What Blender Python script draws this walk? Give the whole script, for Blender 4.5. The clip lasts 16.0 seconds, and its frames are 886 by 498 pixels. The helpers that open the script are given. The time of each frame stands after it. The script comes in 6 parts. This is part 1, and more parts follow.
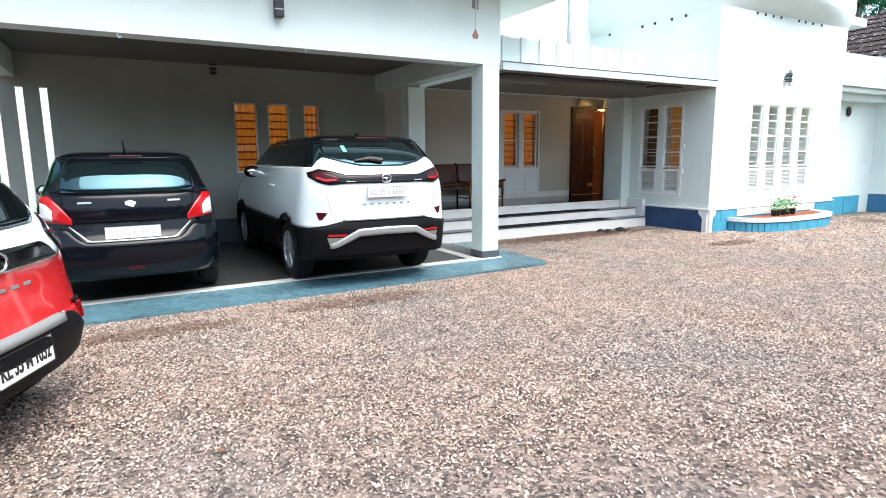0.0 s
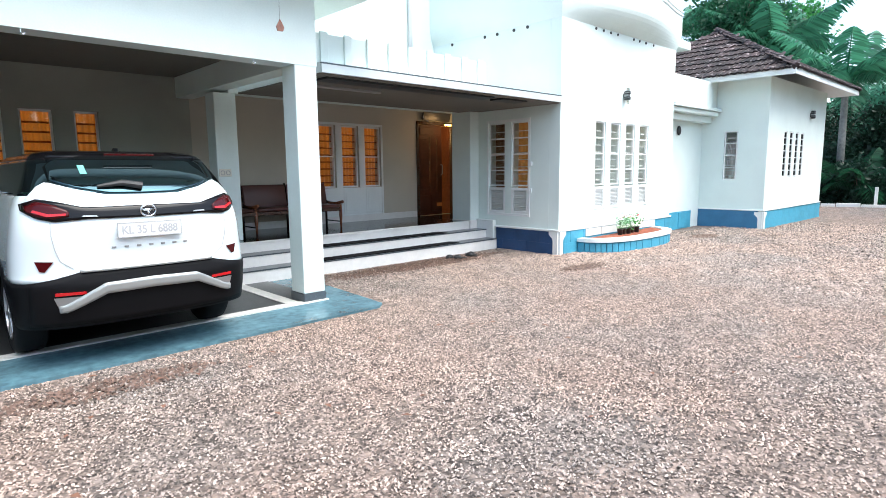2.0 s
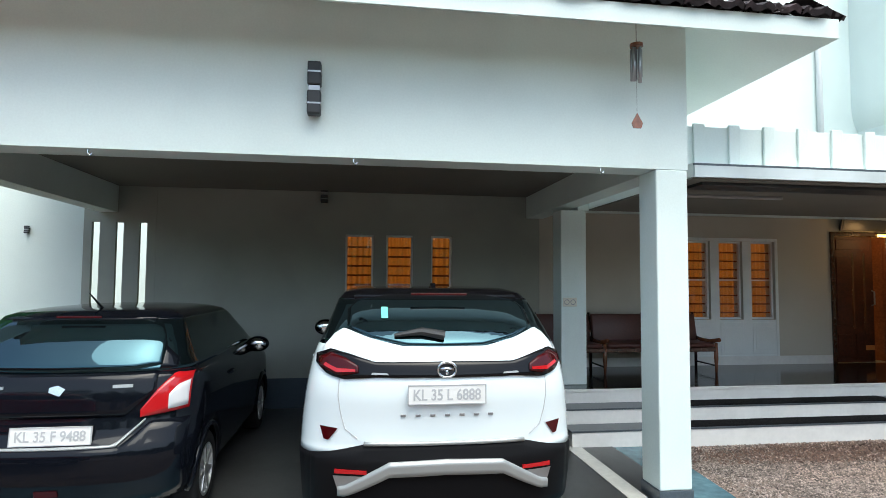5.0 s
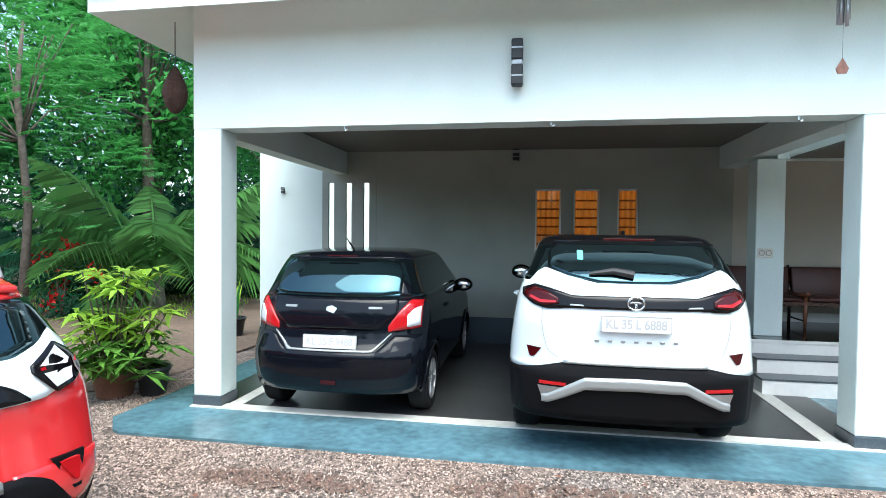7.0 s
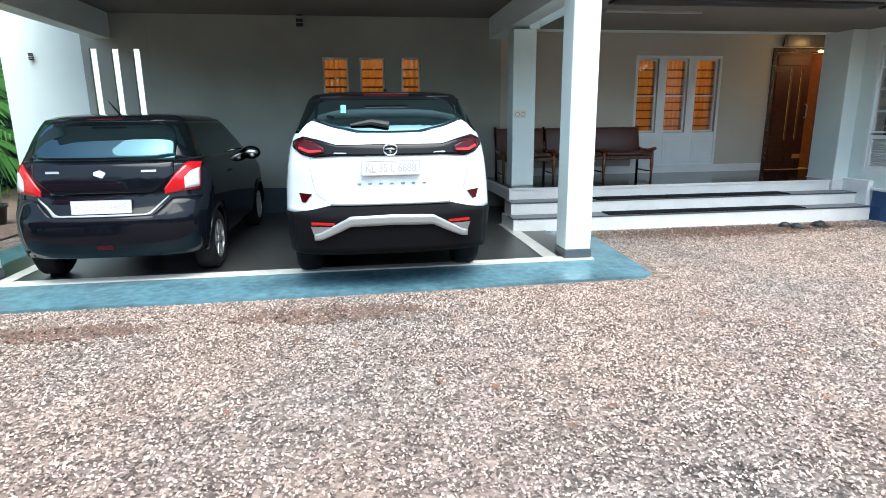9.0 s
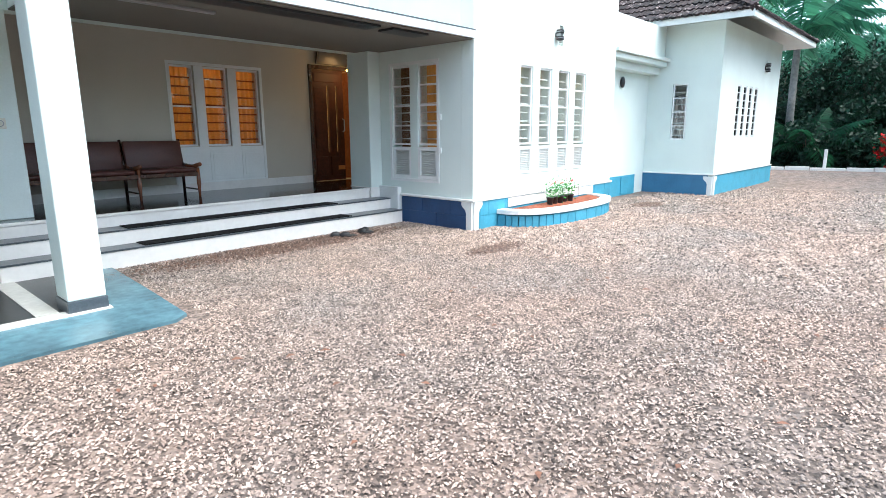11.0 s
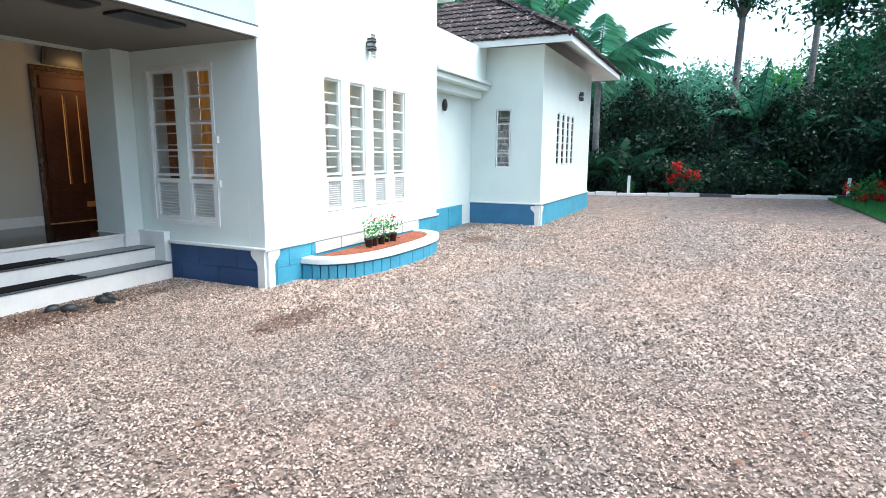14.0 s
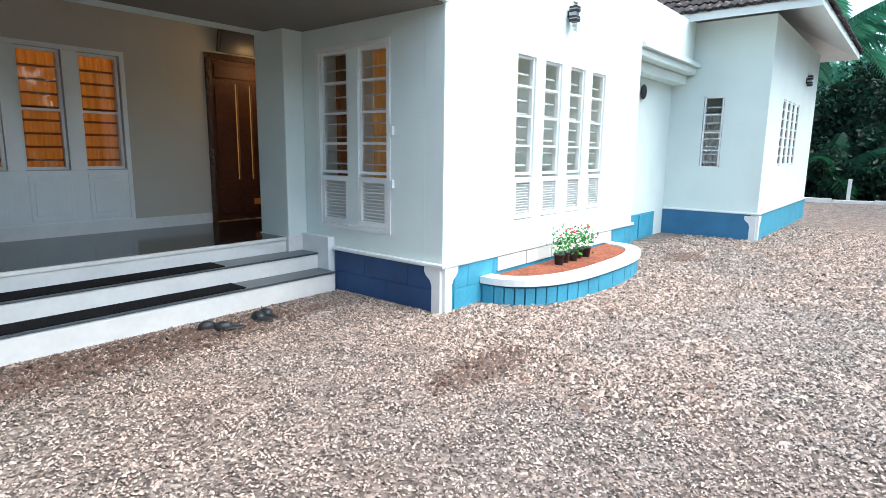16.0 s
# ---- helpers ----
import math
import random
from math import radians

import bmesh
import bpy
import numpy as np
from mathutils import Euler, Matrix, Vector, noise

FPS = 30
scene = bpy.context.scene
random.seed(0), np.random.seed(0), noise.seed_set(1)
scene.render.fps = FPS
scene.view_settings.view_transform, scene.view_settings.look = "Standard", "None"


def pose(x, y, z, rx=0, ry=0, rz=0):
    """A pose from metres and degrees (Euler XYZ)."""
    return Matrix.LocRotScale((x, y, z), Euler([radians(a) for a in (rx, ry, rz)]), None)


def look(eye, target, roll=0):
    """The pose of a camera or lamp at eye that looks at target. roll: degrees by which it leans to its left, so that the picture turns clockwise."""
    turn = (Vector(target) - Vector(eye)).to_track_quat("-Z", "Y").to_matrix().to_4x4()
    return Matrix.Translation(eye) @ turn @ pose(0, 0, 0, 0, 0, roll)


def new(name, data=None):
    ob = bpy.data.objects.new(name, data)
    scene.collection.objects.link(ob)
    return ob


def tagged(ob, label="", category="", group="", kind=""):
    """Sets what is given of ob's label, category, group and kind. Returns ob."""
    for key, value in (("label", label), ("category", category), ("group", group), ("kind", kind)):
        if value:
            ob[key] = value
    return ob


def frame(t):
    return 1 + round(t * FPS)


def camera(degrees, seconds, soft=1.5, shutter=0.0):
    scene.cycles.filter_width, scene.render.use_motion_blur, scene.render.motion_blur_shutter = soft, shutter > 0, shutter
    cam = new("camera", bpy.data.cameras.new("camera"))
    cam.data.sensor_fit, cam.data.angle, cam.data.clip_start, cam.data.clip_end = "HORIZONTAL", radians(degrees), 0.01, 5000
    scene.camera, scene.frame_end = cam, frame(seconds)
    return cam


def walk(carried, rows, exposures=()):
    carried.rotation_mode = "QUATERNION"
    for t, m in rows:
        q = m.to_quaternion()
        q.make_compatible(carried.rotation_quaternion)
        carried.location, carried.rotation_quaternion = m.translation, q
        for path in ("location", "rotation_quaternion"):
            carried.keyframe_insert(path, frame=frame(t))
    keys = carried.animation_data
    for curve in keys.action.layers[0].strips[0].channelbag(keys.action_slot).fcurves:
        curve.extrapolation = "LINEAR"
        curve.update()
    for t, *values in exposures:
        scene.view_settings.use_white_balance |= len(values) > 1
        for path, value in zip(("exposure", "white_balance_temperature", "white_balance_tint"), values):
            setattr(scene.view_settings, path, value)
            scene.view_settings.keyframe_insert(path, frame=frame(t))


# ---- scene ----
cam = camera(75.7, 16.0, soft=0.8)
PATH = [
    (0, (-0.049, -0.019, 1.49), (0.929, 1.697, 1.17), -0.5),
    (0.5, (0.173, 0.129, 1.501), (1.177, 1.823, 1.155), -0.9),
    (1, (0.502, 0.329, 1.508), (1.556, 1.988, 1.136), -0.9),
    (1.5, (0.867, 0.582, 1.533), (2.119, 2.112, 1.233), -0.4),
    (2, (1.152, 0.873, 1.551), (2.513, 2.313, 1.278), -0.6),
    (2.5, (1.41, 1.226, 1.562), (2.791, 2.658, 1.353), -0.4),
    (3, (1.63, 1.536, 1.568), (2.89, 3.082, 1.421), -0.4),
    (3.5, (1.818, 1.852, 1.58), (2.929, 3.508, 1.427), -0.2),
    (4, (1.951, 2.145, 1.662), (2.898, 3.901, 1.524), -0.1),
    (4.3, (2.035, 2.278, 1.689), (2.799, 4.124, 1.603), -0.0),
    (4.5, (2.066, 2.324, 1.745), (2.658, 4.234, 1.718), 0.1),
    (4.7, (2.09, 2.392, 1.771), (2.545, 4.339, 1.819), 0.2),
    (5, (2.069, 2.379, 1.805), (2.352, 4.356, 1.916), 0.4),
    (7.5, (1.898, 1.446, 1.679), (1.543, 3.405, 1.493), 0.2),
    (8, (1.895, 1.291, 1.6), (1.579, 3.237, 1.259), -0.1),
    (8.5, (2.067, 1.185, 1.567), (1.979, 3.143, 1.166), -0.3),
    (9, (2.343, 1.108, 1.499), (2.622, 3.037, 1.054), -0.6),
    (9.5, (2.62, 1.115, 1.454), (3.288, 2.927, 0.933), -0.7),
    (10, (2.801, 1.252, 1.429), (3.831, 2.891, 0.925), -0.5),
    (12.3, (3.95, 1.963, 1.472), (5.612, 3.03, 1.154), 0.1),
    (12.5, (4.062, 1.989, 1.473), (5.743, 3.026, 1.162), 0.1),
    (13, (4.393, 2.129, 1.49), (6.131, 3.074, 1.197), 0.0),
    (13.5, (4.635, 2.257, 1.504), (6.434, 3.081, 1.209), 0.1),
    (14, (4.883, 2.454, 1.498), (6.671, 3.288, 1.173), 0.3),
    (14.5, (5.206, 2.64, 1.525), (6.955, 3.578, 1.279), 0.4),
    (15, (5.392, 2.929, 1.517), (7.054, 4.011, 1.261), 0.5),
    (15.5, (5.6, 3.349, 1.52), (7.195, 4.514, 1.207), 0.6),
    (16, (5.832, 3.669, 1.476), (7.351, 4.925, 1.137), 0.7),
]
walk(cam, [(t, look(eye, target, roll)) for t, eye, target, roll in PATH],
     [(0, 1.1, 6450, 4), (2, 1.1, 6300, 4), (3.5, 0.93, 6300, 3), (4.2, 0.78, 6450, 3), (5, 0.64, 6350, 1), (5.6, 0.67, 6250, 1), (7.4, 1.2, 6050, 0), (8.5, 1.2, 6050, 0), (10, 1.25, 6100, 1), (12.5, 1.05, 6250, 3), (16, 1.03, 6050, 1)])

# ---- world and light ----
world = bpy.data.worlds.new("overcast_sky")
scene.world = world
world.use_nodes = True
wn = world.node_tree.nodes
sky = wn.new("ShaderNodeTexSky")
sky.sky_type = "NISHITA"
sky.sun_disc = False
sky.sun_elevation = radians(63)
sky.sun_rotation = radians(164)
sky.air_density, sky.dust_density, sky.ozone_density = 1.0, 3.0, 1.0
wn["Background"].inputs["Strength"].default_value = 0.15
haze = wn.new("ShaderNodeHueSaturation")
haze.inputs["Saturation"].default_value = 0.92
haze.inputs["Value"].default_value = 1.45
world.node_tree.links.new(sky.outputs["Color"], haze.inputs["Color"])
world.node_tree.links.new(haze.outputs["Color"], wn["Background"].inputs["Color"])
sun_data = bpy.data.lights.new("sun", "SUN")
sun_data.energy, sun_data.angle, sun_data.color = 1.9, radians(55), (1.0, 0.97, 0.94)
sun = new("sun", sun_data)
sun.matrix_world = look((10.0, -3.9, 14), (8, 3, 0))


# ---- materials ----
def material(name, color, rough=0.6, metal=0.0, grain=0.0, grain_scale=40.0, stain=0.0, stain_scale=1.5, bump=0.0,
             bump_scale=120.0, coat=0.0, spec=0.5, second=None, islands=0.0, objects=0.0, spots=None, cells=0.0):
    """A surface with fine grain, broad staining and relief, in object-independent world size."""
    m = bpy.data.materials.new(name)
    m.use_nodes = True
    nt = m.node_tree
    b = nt.nodes["Principled BSDF"]
    b.inputs["Roughness"].default_value = rough
    b.inputs["Metallic"].default_value = metal
    b.inputs["Coat Weight"].default_value = coat
    b.inputs["Coat Roughness"].default_value = 0.04
    b.inputs["Specular IOR Level"].default_value = spec
    b.inputs["Base Color"].default_value = (*color, 1)
    geo = nt.nodes.new("ShaderNodeNewGeometry")
    out = None

    def tex(scale, detail=4.0):
        n = nt.nodes.new("ShaderNodeTexNoise")
        n.inputs["Scale"].default_value = scale
        n.inputs["Detail"].default_value = detail
        nt.links.new(geo.outputs["Position"], n.inputs["Vector"])
        return n

    def mix(fac, a, bcol):
        n = nt.nodes.new("ShaderNodeMix")
        n.data_type = "RGBA"
        nt.links.new(fac, n.inputs[0])
        for socket, v in ((n.inputs[6], a), (n.inputs[7], bcol)):
            if isinstance(v, tuple):
                socket.default_value = (*v, 1)
            else:
                nt.links.new(v, socket)
        return n.outputs[2]

    def ramp(fac, lo, hi):
        n = nt.nodes.new("ShaderNodeMapRange")
        n.inputs[1].default_value, n.inputs[2].default_value = lo, hi
        nt.links.new(fac, n.inputs[0])
        return n.outputs[0]

    c = color
    if stain:
        c2 = second or tuple(v * (1 - stain) for v in color)
        out = mix(ramp(tex(stain_scale, 6).outputs[0], 0.42, 0.68), color, c2)
        c = out
    if grain:
        dark = nt.nodes.new("ShaderNodeMix")
        dark.data_type, dark.blend_type = "RGBA", "MULTIPLY"
        dark.inputs[0].default_value = 1.0
        if isinstance(c, tuple):
            dark.inputs[6].default_value = (*c, 1)
        else:
            nt.links.new(c, dark.inputs[6])
        val = ramp(tex(grain_scale, 3).outputs[0], 0.3, 0.7)
        g = nt.nodes.new("ShaderNodeMapRange")
        g.inputs[3].default_value, g.inputs[4].default_value = 1 - grain, 1 + grain * 0.4
        nt.links.new(val, g.inputs[0])
        nt.links.new(g.outputs[0], dark.inputs[7])
        out = dark.outputs[2]
    if cells:
        vor = nt.nodes.new("ShaderNodeTexVoronoi")
        vor.inputs["Scale"].default_value = cells
        nt.links.new(geo.outputs["Position"], vor.inputs["Vector"])
        hsv = nt.nodes.new("ShaderNodeSeparateColor")
        nt.links.new(vor.outputs["Color"], hsv.inputs[0])
        g = nt.nodes.new("ShaderNodeMapRange")
        g.inputs[3].default_value, g.inputs[4].default_value = 0.35, 1.65
        nt.links.new(hsv.outputs[0], g.inputs[0])
        mul = nt.nodes.new("ShaderNodeMix")
        mul.data_type, mul.blend_type = "RGBA", "MULTIPLY"
        mul.inputs[0].default_value = 1.0
        nt.links.new(out, mul.inputs[6])
        nt.links.new(g.outputs[0], mul.inputs[7])
        out = mul.outputs[2]
    if spots:
        pale, scale, lo, hi = spots
        out = mix(ramp(tex(scale, 2).outputs[0], lo, hi), out, pale)
    if islands or objects:
        src = geo.outputs["Random Per Island"] if islands else nt.nodes.new("ShaderNodeObjectInfo").outputs["Random"]
        amount = islands or objects
        g = nt.nodes.new("ShaderNodeMapRange")
        g.inputs[3].default_value, g.inputs[4].default_value = 1 - amount, 1 + amount
        nt.links.new(src, g.inputs[0])
        mul = nt.nodes.new("ShaderNodeMix")
        mul.data_type, mul.blend_type = "RGBA", "MULTIPLY"
        mul.inputs[0].default_value = 1.0
        if out is None:
            mul.inputs[6].default_value = (*color, 1)
        else:
            nt.links.new(out, mul.inputs[6])
        nt.links.new(g.outputs[0], mul.inputs[7])
        out = mul.outputs[2]
    if out is not None:
        nt.links.new(out, b.inputs["Base Color"])
    if bump:
        bn = nt.nodes.new("ShaderNodeBump")
        bn.inputs["Strength"].default_value = bump
        bn.inputs["Distance"].default_value = 0.01
        nt.links.new(tex(bump_scale, 5).outputs[0], bn.inputs["Height"])
        nt.links.new(bn.outputs[0], b.inputs["Normal"])
    return m


def glass(name, tint=(0.9, 0.95, 0.95), rough=0.0):
    m = bpy.data.materials.new(name)
    m.use_nodes = True
    b = m.node_tree.nodes["Principled BSDF"]
    b.inputs["Base Color"].default_value = (*tint, 1)
    b.inputs["Transmission Weight"].default_value = 1.0
    b.inputs["Roughness"].default_value = rough
    b.inputs["IOR"].default_value = 1.45
    return m


def translucent(name, color, amount=0.5, rough=0.7):
    m = bpy.data.materials.new(name)
    m.use_nodes = True
    nt = m.node_tree
    b = nt.nodes["Principled BSDF"]
    b.inputs["Roughness"].default_value = rough
    b.inputs["Base Color"].default_value = (*color, 1)
    t = nt.nodes.new("ShaderNodeBsdfTranslucent")
    t.inputs["Color"].default_value = (*color, 1)
    mx = nt.nodes.new("ShaderNodeMixShader")
    mx.inputs[0].default_value = amount
    nt.links.new(b.outputs[0], mx.inputs[1])
    nt.links.new(t.outputs[0], mx.inputs[2])
    nt.links.new(mx.outputs[0], nt.nodes["Material Output"].inputs[0])
    return m


def emitter(name, color, strength):
    m = bpy.data.materials.new(name)
    m.use_nodes = True
    b = m.node_tree.nodes["Principled BSDF"]
    b.inputs["Emission Color"].default_value = (*color, 1)
    b.inputs["Emission Strength"].default_value = strength
    return m


WHITE = material("white_wall_paint", (0.735, 0.825, 0.79), 0.75, grain=0.03, grain_scale=60, stain=0.07, stain_scale=1.1, bump=0.12, bump_scale=180)
# Ceiling paint is far darker than cream: the overhead shade is in it.
SHADED_CEILING = material("shaded_ceiling_paint", (0.19, 0.18, 0.155), 0.8, grain=0.03, stain=0.08, stain_scale=0.8, bump=0.1)
CREAM_WALL = material("cream_inner_wall_paint", (0.52, 0.49, 0.42), 0.75, grain=0.03, grain_scale=60, stain=0.1, stain_scale=1.1, bump=0.12, bump_scale=180)
# Carport part of the back wall; its paint is darkened for the shade inside.
SHADED_WALL = material("shaded_grey_green_wall_paint", (0.36, 0.375, 0.33), 0.75, grain=0.03, grain_scale=60, stain=0.15, stain_scale=1.1, bump=0.12, bump_scale=180)
TRIM = material("white_gloss_trim", (0.80, 0.83, 0.82), 0.4, grain=0.03, stain=0.06, stain_scale=3, bump=0.03)
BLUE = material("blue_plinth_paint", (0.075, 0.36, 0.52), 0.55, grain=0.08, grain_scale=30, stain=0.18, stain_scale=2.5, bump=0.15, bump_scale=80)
# Side-face plinth blues: darker than the front's, with the shade put in.
NAVY_SHADED = material("shaded_navy_plinth_paint", (0.022, 0.075, 0.20), 0.5, grain=0.08, grain_scale=30, stain=0.25, stain_scale=2.5, bump=0.15, bump_scale=80)
SHADED_BLUE = material("shaded_blue_plinth_paint", (0.045, 0.19, 0.36), 0.5, grain=0.08, grain_scale=30, stain=0.2, stain_scale=2.5, bump=0.15, bump_scale=80)
DADO = material("dark_blue_grey_dado", (0.05, 0.075, 0.10), 0.5, grain=0.08, stain=0.2, bump=0.05)
STONE = material("polished_black_granite", (0.014, 0.015, 0.017), 0.12, grain=0.3, grain_scale=200, bump=0.01, spec=0.4)
STEP_WHITE = material("white_marble_riser", (0.80, 0.79, 0.76), 0.3, grain=0.04, grain_scale=20, stain=0.08, stain_scale=3)
APRON = material("blue_grey_cement", (0.11, 0.22, 0.27), 0.27, grain=0.25, grain_scale=14, stain=0.4, stain_scale=1.6, bump=0.12, bump_scale=60)
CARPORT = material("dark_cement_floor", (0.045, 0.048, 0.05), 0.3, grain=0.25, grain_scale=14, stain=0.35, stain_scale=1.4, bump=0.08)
STRIP = material("white_floor_strip", (0.66, 0.66, 0.62), 0.4, grain=0.12, grain_scale=20, stain=0.2, stain_scale=2.5)
PLINTH_STONE = material("grey_column_base_stone", (0.07, 0.085, 0.10), 0.3, grain=0.2, grain_scale=60)
GRAVEL = material("gravel_bed", (0.215, 0.158, 0.130), 0.9, grain=0.5, grain_scale=5, stain=0.5, stain_scale=0.55, second=(0.175, 0.148, 0.132), bump=1.0, bump_scale=45, cells=42)
CHIP = material("gravel_chips", (0.345, 0.260, 0.216), 0.85, stain=0.5, stain_scale=0.6, second=(0.265, 0.228, 0.205), grain=0.25, grain_scale=3.5, islands=0.85)
EARTH = material("damp_brown_earth", (0.16, 0.11, 0.08), 0.95, grain=0.4, grain_scale=18, stain=0.4, stain_scale=0.5, bump=0.6, bump_scale=25)
TILE = material("weathered_clay_tile", (0.046, 0.029, 0.030), 0.85, grain=0.6, grain_scale=14, stain=0.6, stain_scale=2.2, second=(0.014, 0.013, 0.015), bump=0.3, bump_scale=60, objects=0.6, spots=((0.27, 0.23, 0.23), 11.0, 0.60, 0.68))
TILE_REST = material("weathered_clay_tile_field", (0.046, 0.029, 0.030), 0.85, grain=0.6, grain_scale=14, stain=0.6, stain_scale=2.2, second=(0.014, 0.013, 0.015), bump=0.3, bump_scale=60, islands=0.6, spots=((0.27, 0.23, 0.23), 11.0, 0.60, 0.68))
WOOD = material("dark_varnished_teak", (0.055, 0.018, 0.011), 0.22, grain=0.35, grain_scale=30, stain=0.3, stain_scale=4, coat=0.4)
WOOD_RED = material("reddish_varnished_wood", (0.22, 0.075, 0.035), 0.25, grain=0.3, grain_scale=30, coat=0.4)
DOOR_WOOD = material("red_brown_door_teak", (0.085, 0.022, 0.011), 0.5, grain=0.35, grain_scale=30, stain=0.3, stain_scale=4, spec=0.3)
LEATHER = material("dark_brown_leather", (0.085, 0.026, 0.018), 0.4, grain=0.2, grain_scale=50, bump=0.2)
RUBBER_MAT = material("black_ribbed_mat", (0.009, 0.009, 0.01), 0.9, grain=0.4, grain_scale=120, bump=0.5, bump_scale=200, spec=0.1)
BLACK = material("black_metal", (0.015, 0.016, 0.018), 0.4)
BLACK_PLASTIC = material("black_plastic", (0.02, 0.021, 0.023), 0.5, bump=0.05)
GREY_METAL = material("grey_metal", (0.35, 0.36, 0.37), 0.35, metal=0.8)
CHROME = material("chrome", (0.75, 0.76, 0.78), 0.12, metal=1.0)
SOIL = material("red_laterite_soil", (0.30, 0.085, 0.04), 0.95, grain=0.45, grain_scale=30, stain=0.3, stain_scale=4, bump=0.8, bump_scale=40)
CURTAIN = translucent("orange_curtain_cloth", (0.62, 0.34, 0.11), 0.55)
CURTAIN_PALE = translucent("pale_pink_curtain_cloth", (0.80, 0.74, 0.72), 0.35)
PANE = glass("window_glass", (0.95, 0.97, 0.97))
PIPE_WHITE = material("grey_white_pvc", (0.62, 0.64, 0.64), 0.4, stain=0.15)
ROOM = material("warm_room_plaster", (0.75, 0.62, 0.42), 0.8, stain=0.05)
NAVY_CLOTH = material("navy_lacquer", (0.01, 0.014, 0.035), 0.3)
IVORY = material("ivory_plastic", (0.72, 0.70, 0.60), 0.4)


# ---- building blocks ----
def mesh_object(name, bm, mat, smooth=False):
    me = bpy.data.meshes.new(name)
    bm.to_mesh(me)
    bm.free()
    me.materials.append(mat)
    if smooth:
        for p in me.polygons:
            p.use_smooth = True
    return new(name, me)


def part(name, bm, mat, parent, label="", smooth=False):
    ob = mesh_object(name, bm, mat, smooth)
    ob.parent = parent
    return tagged(ob, label) if label else ob


def thing(name, m, label, category, group="", kind=""):
    ob = new(name)
    ob.empty_display_size = 0.2
    ob.matrix_basis = m
    return tagged(ob, label, category, group, kind)


def box(x0, x1, y0, y1, z0, z1, bevel=0.0, bm=None):
    own = bm is None
    b = bmesh.new()
    bmesh.ops.create_cube(b, size=1, matrix=Matrix.LocRotScale(((x0 + x1) / 2, (y0 + y1) / 2, (z0 + z1) / 2), None, (x1 - x0, y1 - y0, z1 - z0)))
    if bevel:
        bmesh.ops.bevel(b, geom=b.edges[:], offset=bevel, segments=2, affect="EDGES", profile=0.5)
    if own:
        return b
    return join(bm, b)


def join(bm, other, m=None):
    me = bpy.data.meshes.new("tmp")
    other.to_mesh(me)
    other.free()
    if m is not None:
        me.transform(m)
    bm.from_mesh(me)
    bpy.data.meshes.remove(me)
    return bm


def tube(points, radius, sides=8, bm=None, caps=True):
    """A round bar along points; radius a number or one for each point."""
    b = bm or bmesh.new()
    pts = [Vector(p) for p in points]
    rad = radius if isinstance(radius, (list, tuple)) else [radius] * len(pts)
    rings = []
    side = None
    for i, p in enumerate(pts):
        d = (pts[min(i + 1, len(pts) - 1)] - pts[max(i - 1, 0)]).normalized()
        if side is None:
            side = d.orthogonal().normalized()
        side = (side - d * side.dot(d)).normalized()
        up = d.cross(side)
        rings.append([b.verts.new(p + rad[i] * (math.cos(a) * side + math.sin(a) * up)) for a in (2 * math.pi * k / sides for k in range(sides))])
    for r0, r1 in zip(rings, rings[1:]):
        for k in range(sides):
            b.faces.new((r0[k], r0[(k + 1) % sides], r1[(k + 1) % sides], r1[k]))
    if caps:
        b.faces.new(rings[0][::-1])
        b.faces.new(rings[-1])
    return b


def prism(outline, y0, y1, axis="y", bevel=0.0):
    """An outline of (a, b) pushed through from y0 to y1. axis y: (x, z); axis x: (y, z); axis z: (x, y)."""
    b = bmesh.new()
    put = {"y": lambda a, c, d: (a, d, c), "x": lambda a, c, d: (d, a, c), "z": lambda a, c, d: (a, c, d)}[axis]
    f0 = [b.verts.new(put(a, c, y0)) for a, c in outline]
    f1 = [b.verts.new(put(a, c, y1)) for a, c in outline]
    b.faces.new(f0)
    b.faces.new(f1[::-1])
    n = len(outline)
    for i in range(n):
        b.faces.new((f0[i], f1[i], f1[(i + 1) % n], f0[(i + 1) % n]))
    bmesh.ops.recalc_face_normals(b, faces=b.faces[:])
    if bevel:
        bmesh.ops.bevel(b, geom=b.edges[:], offset=bevel, segments=2, affect="EDGES")
    return b


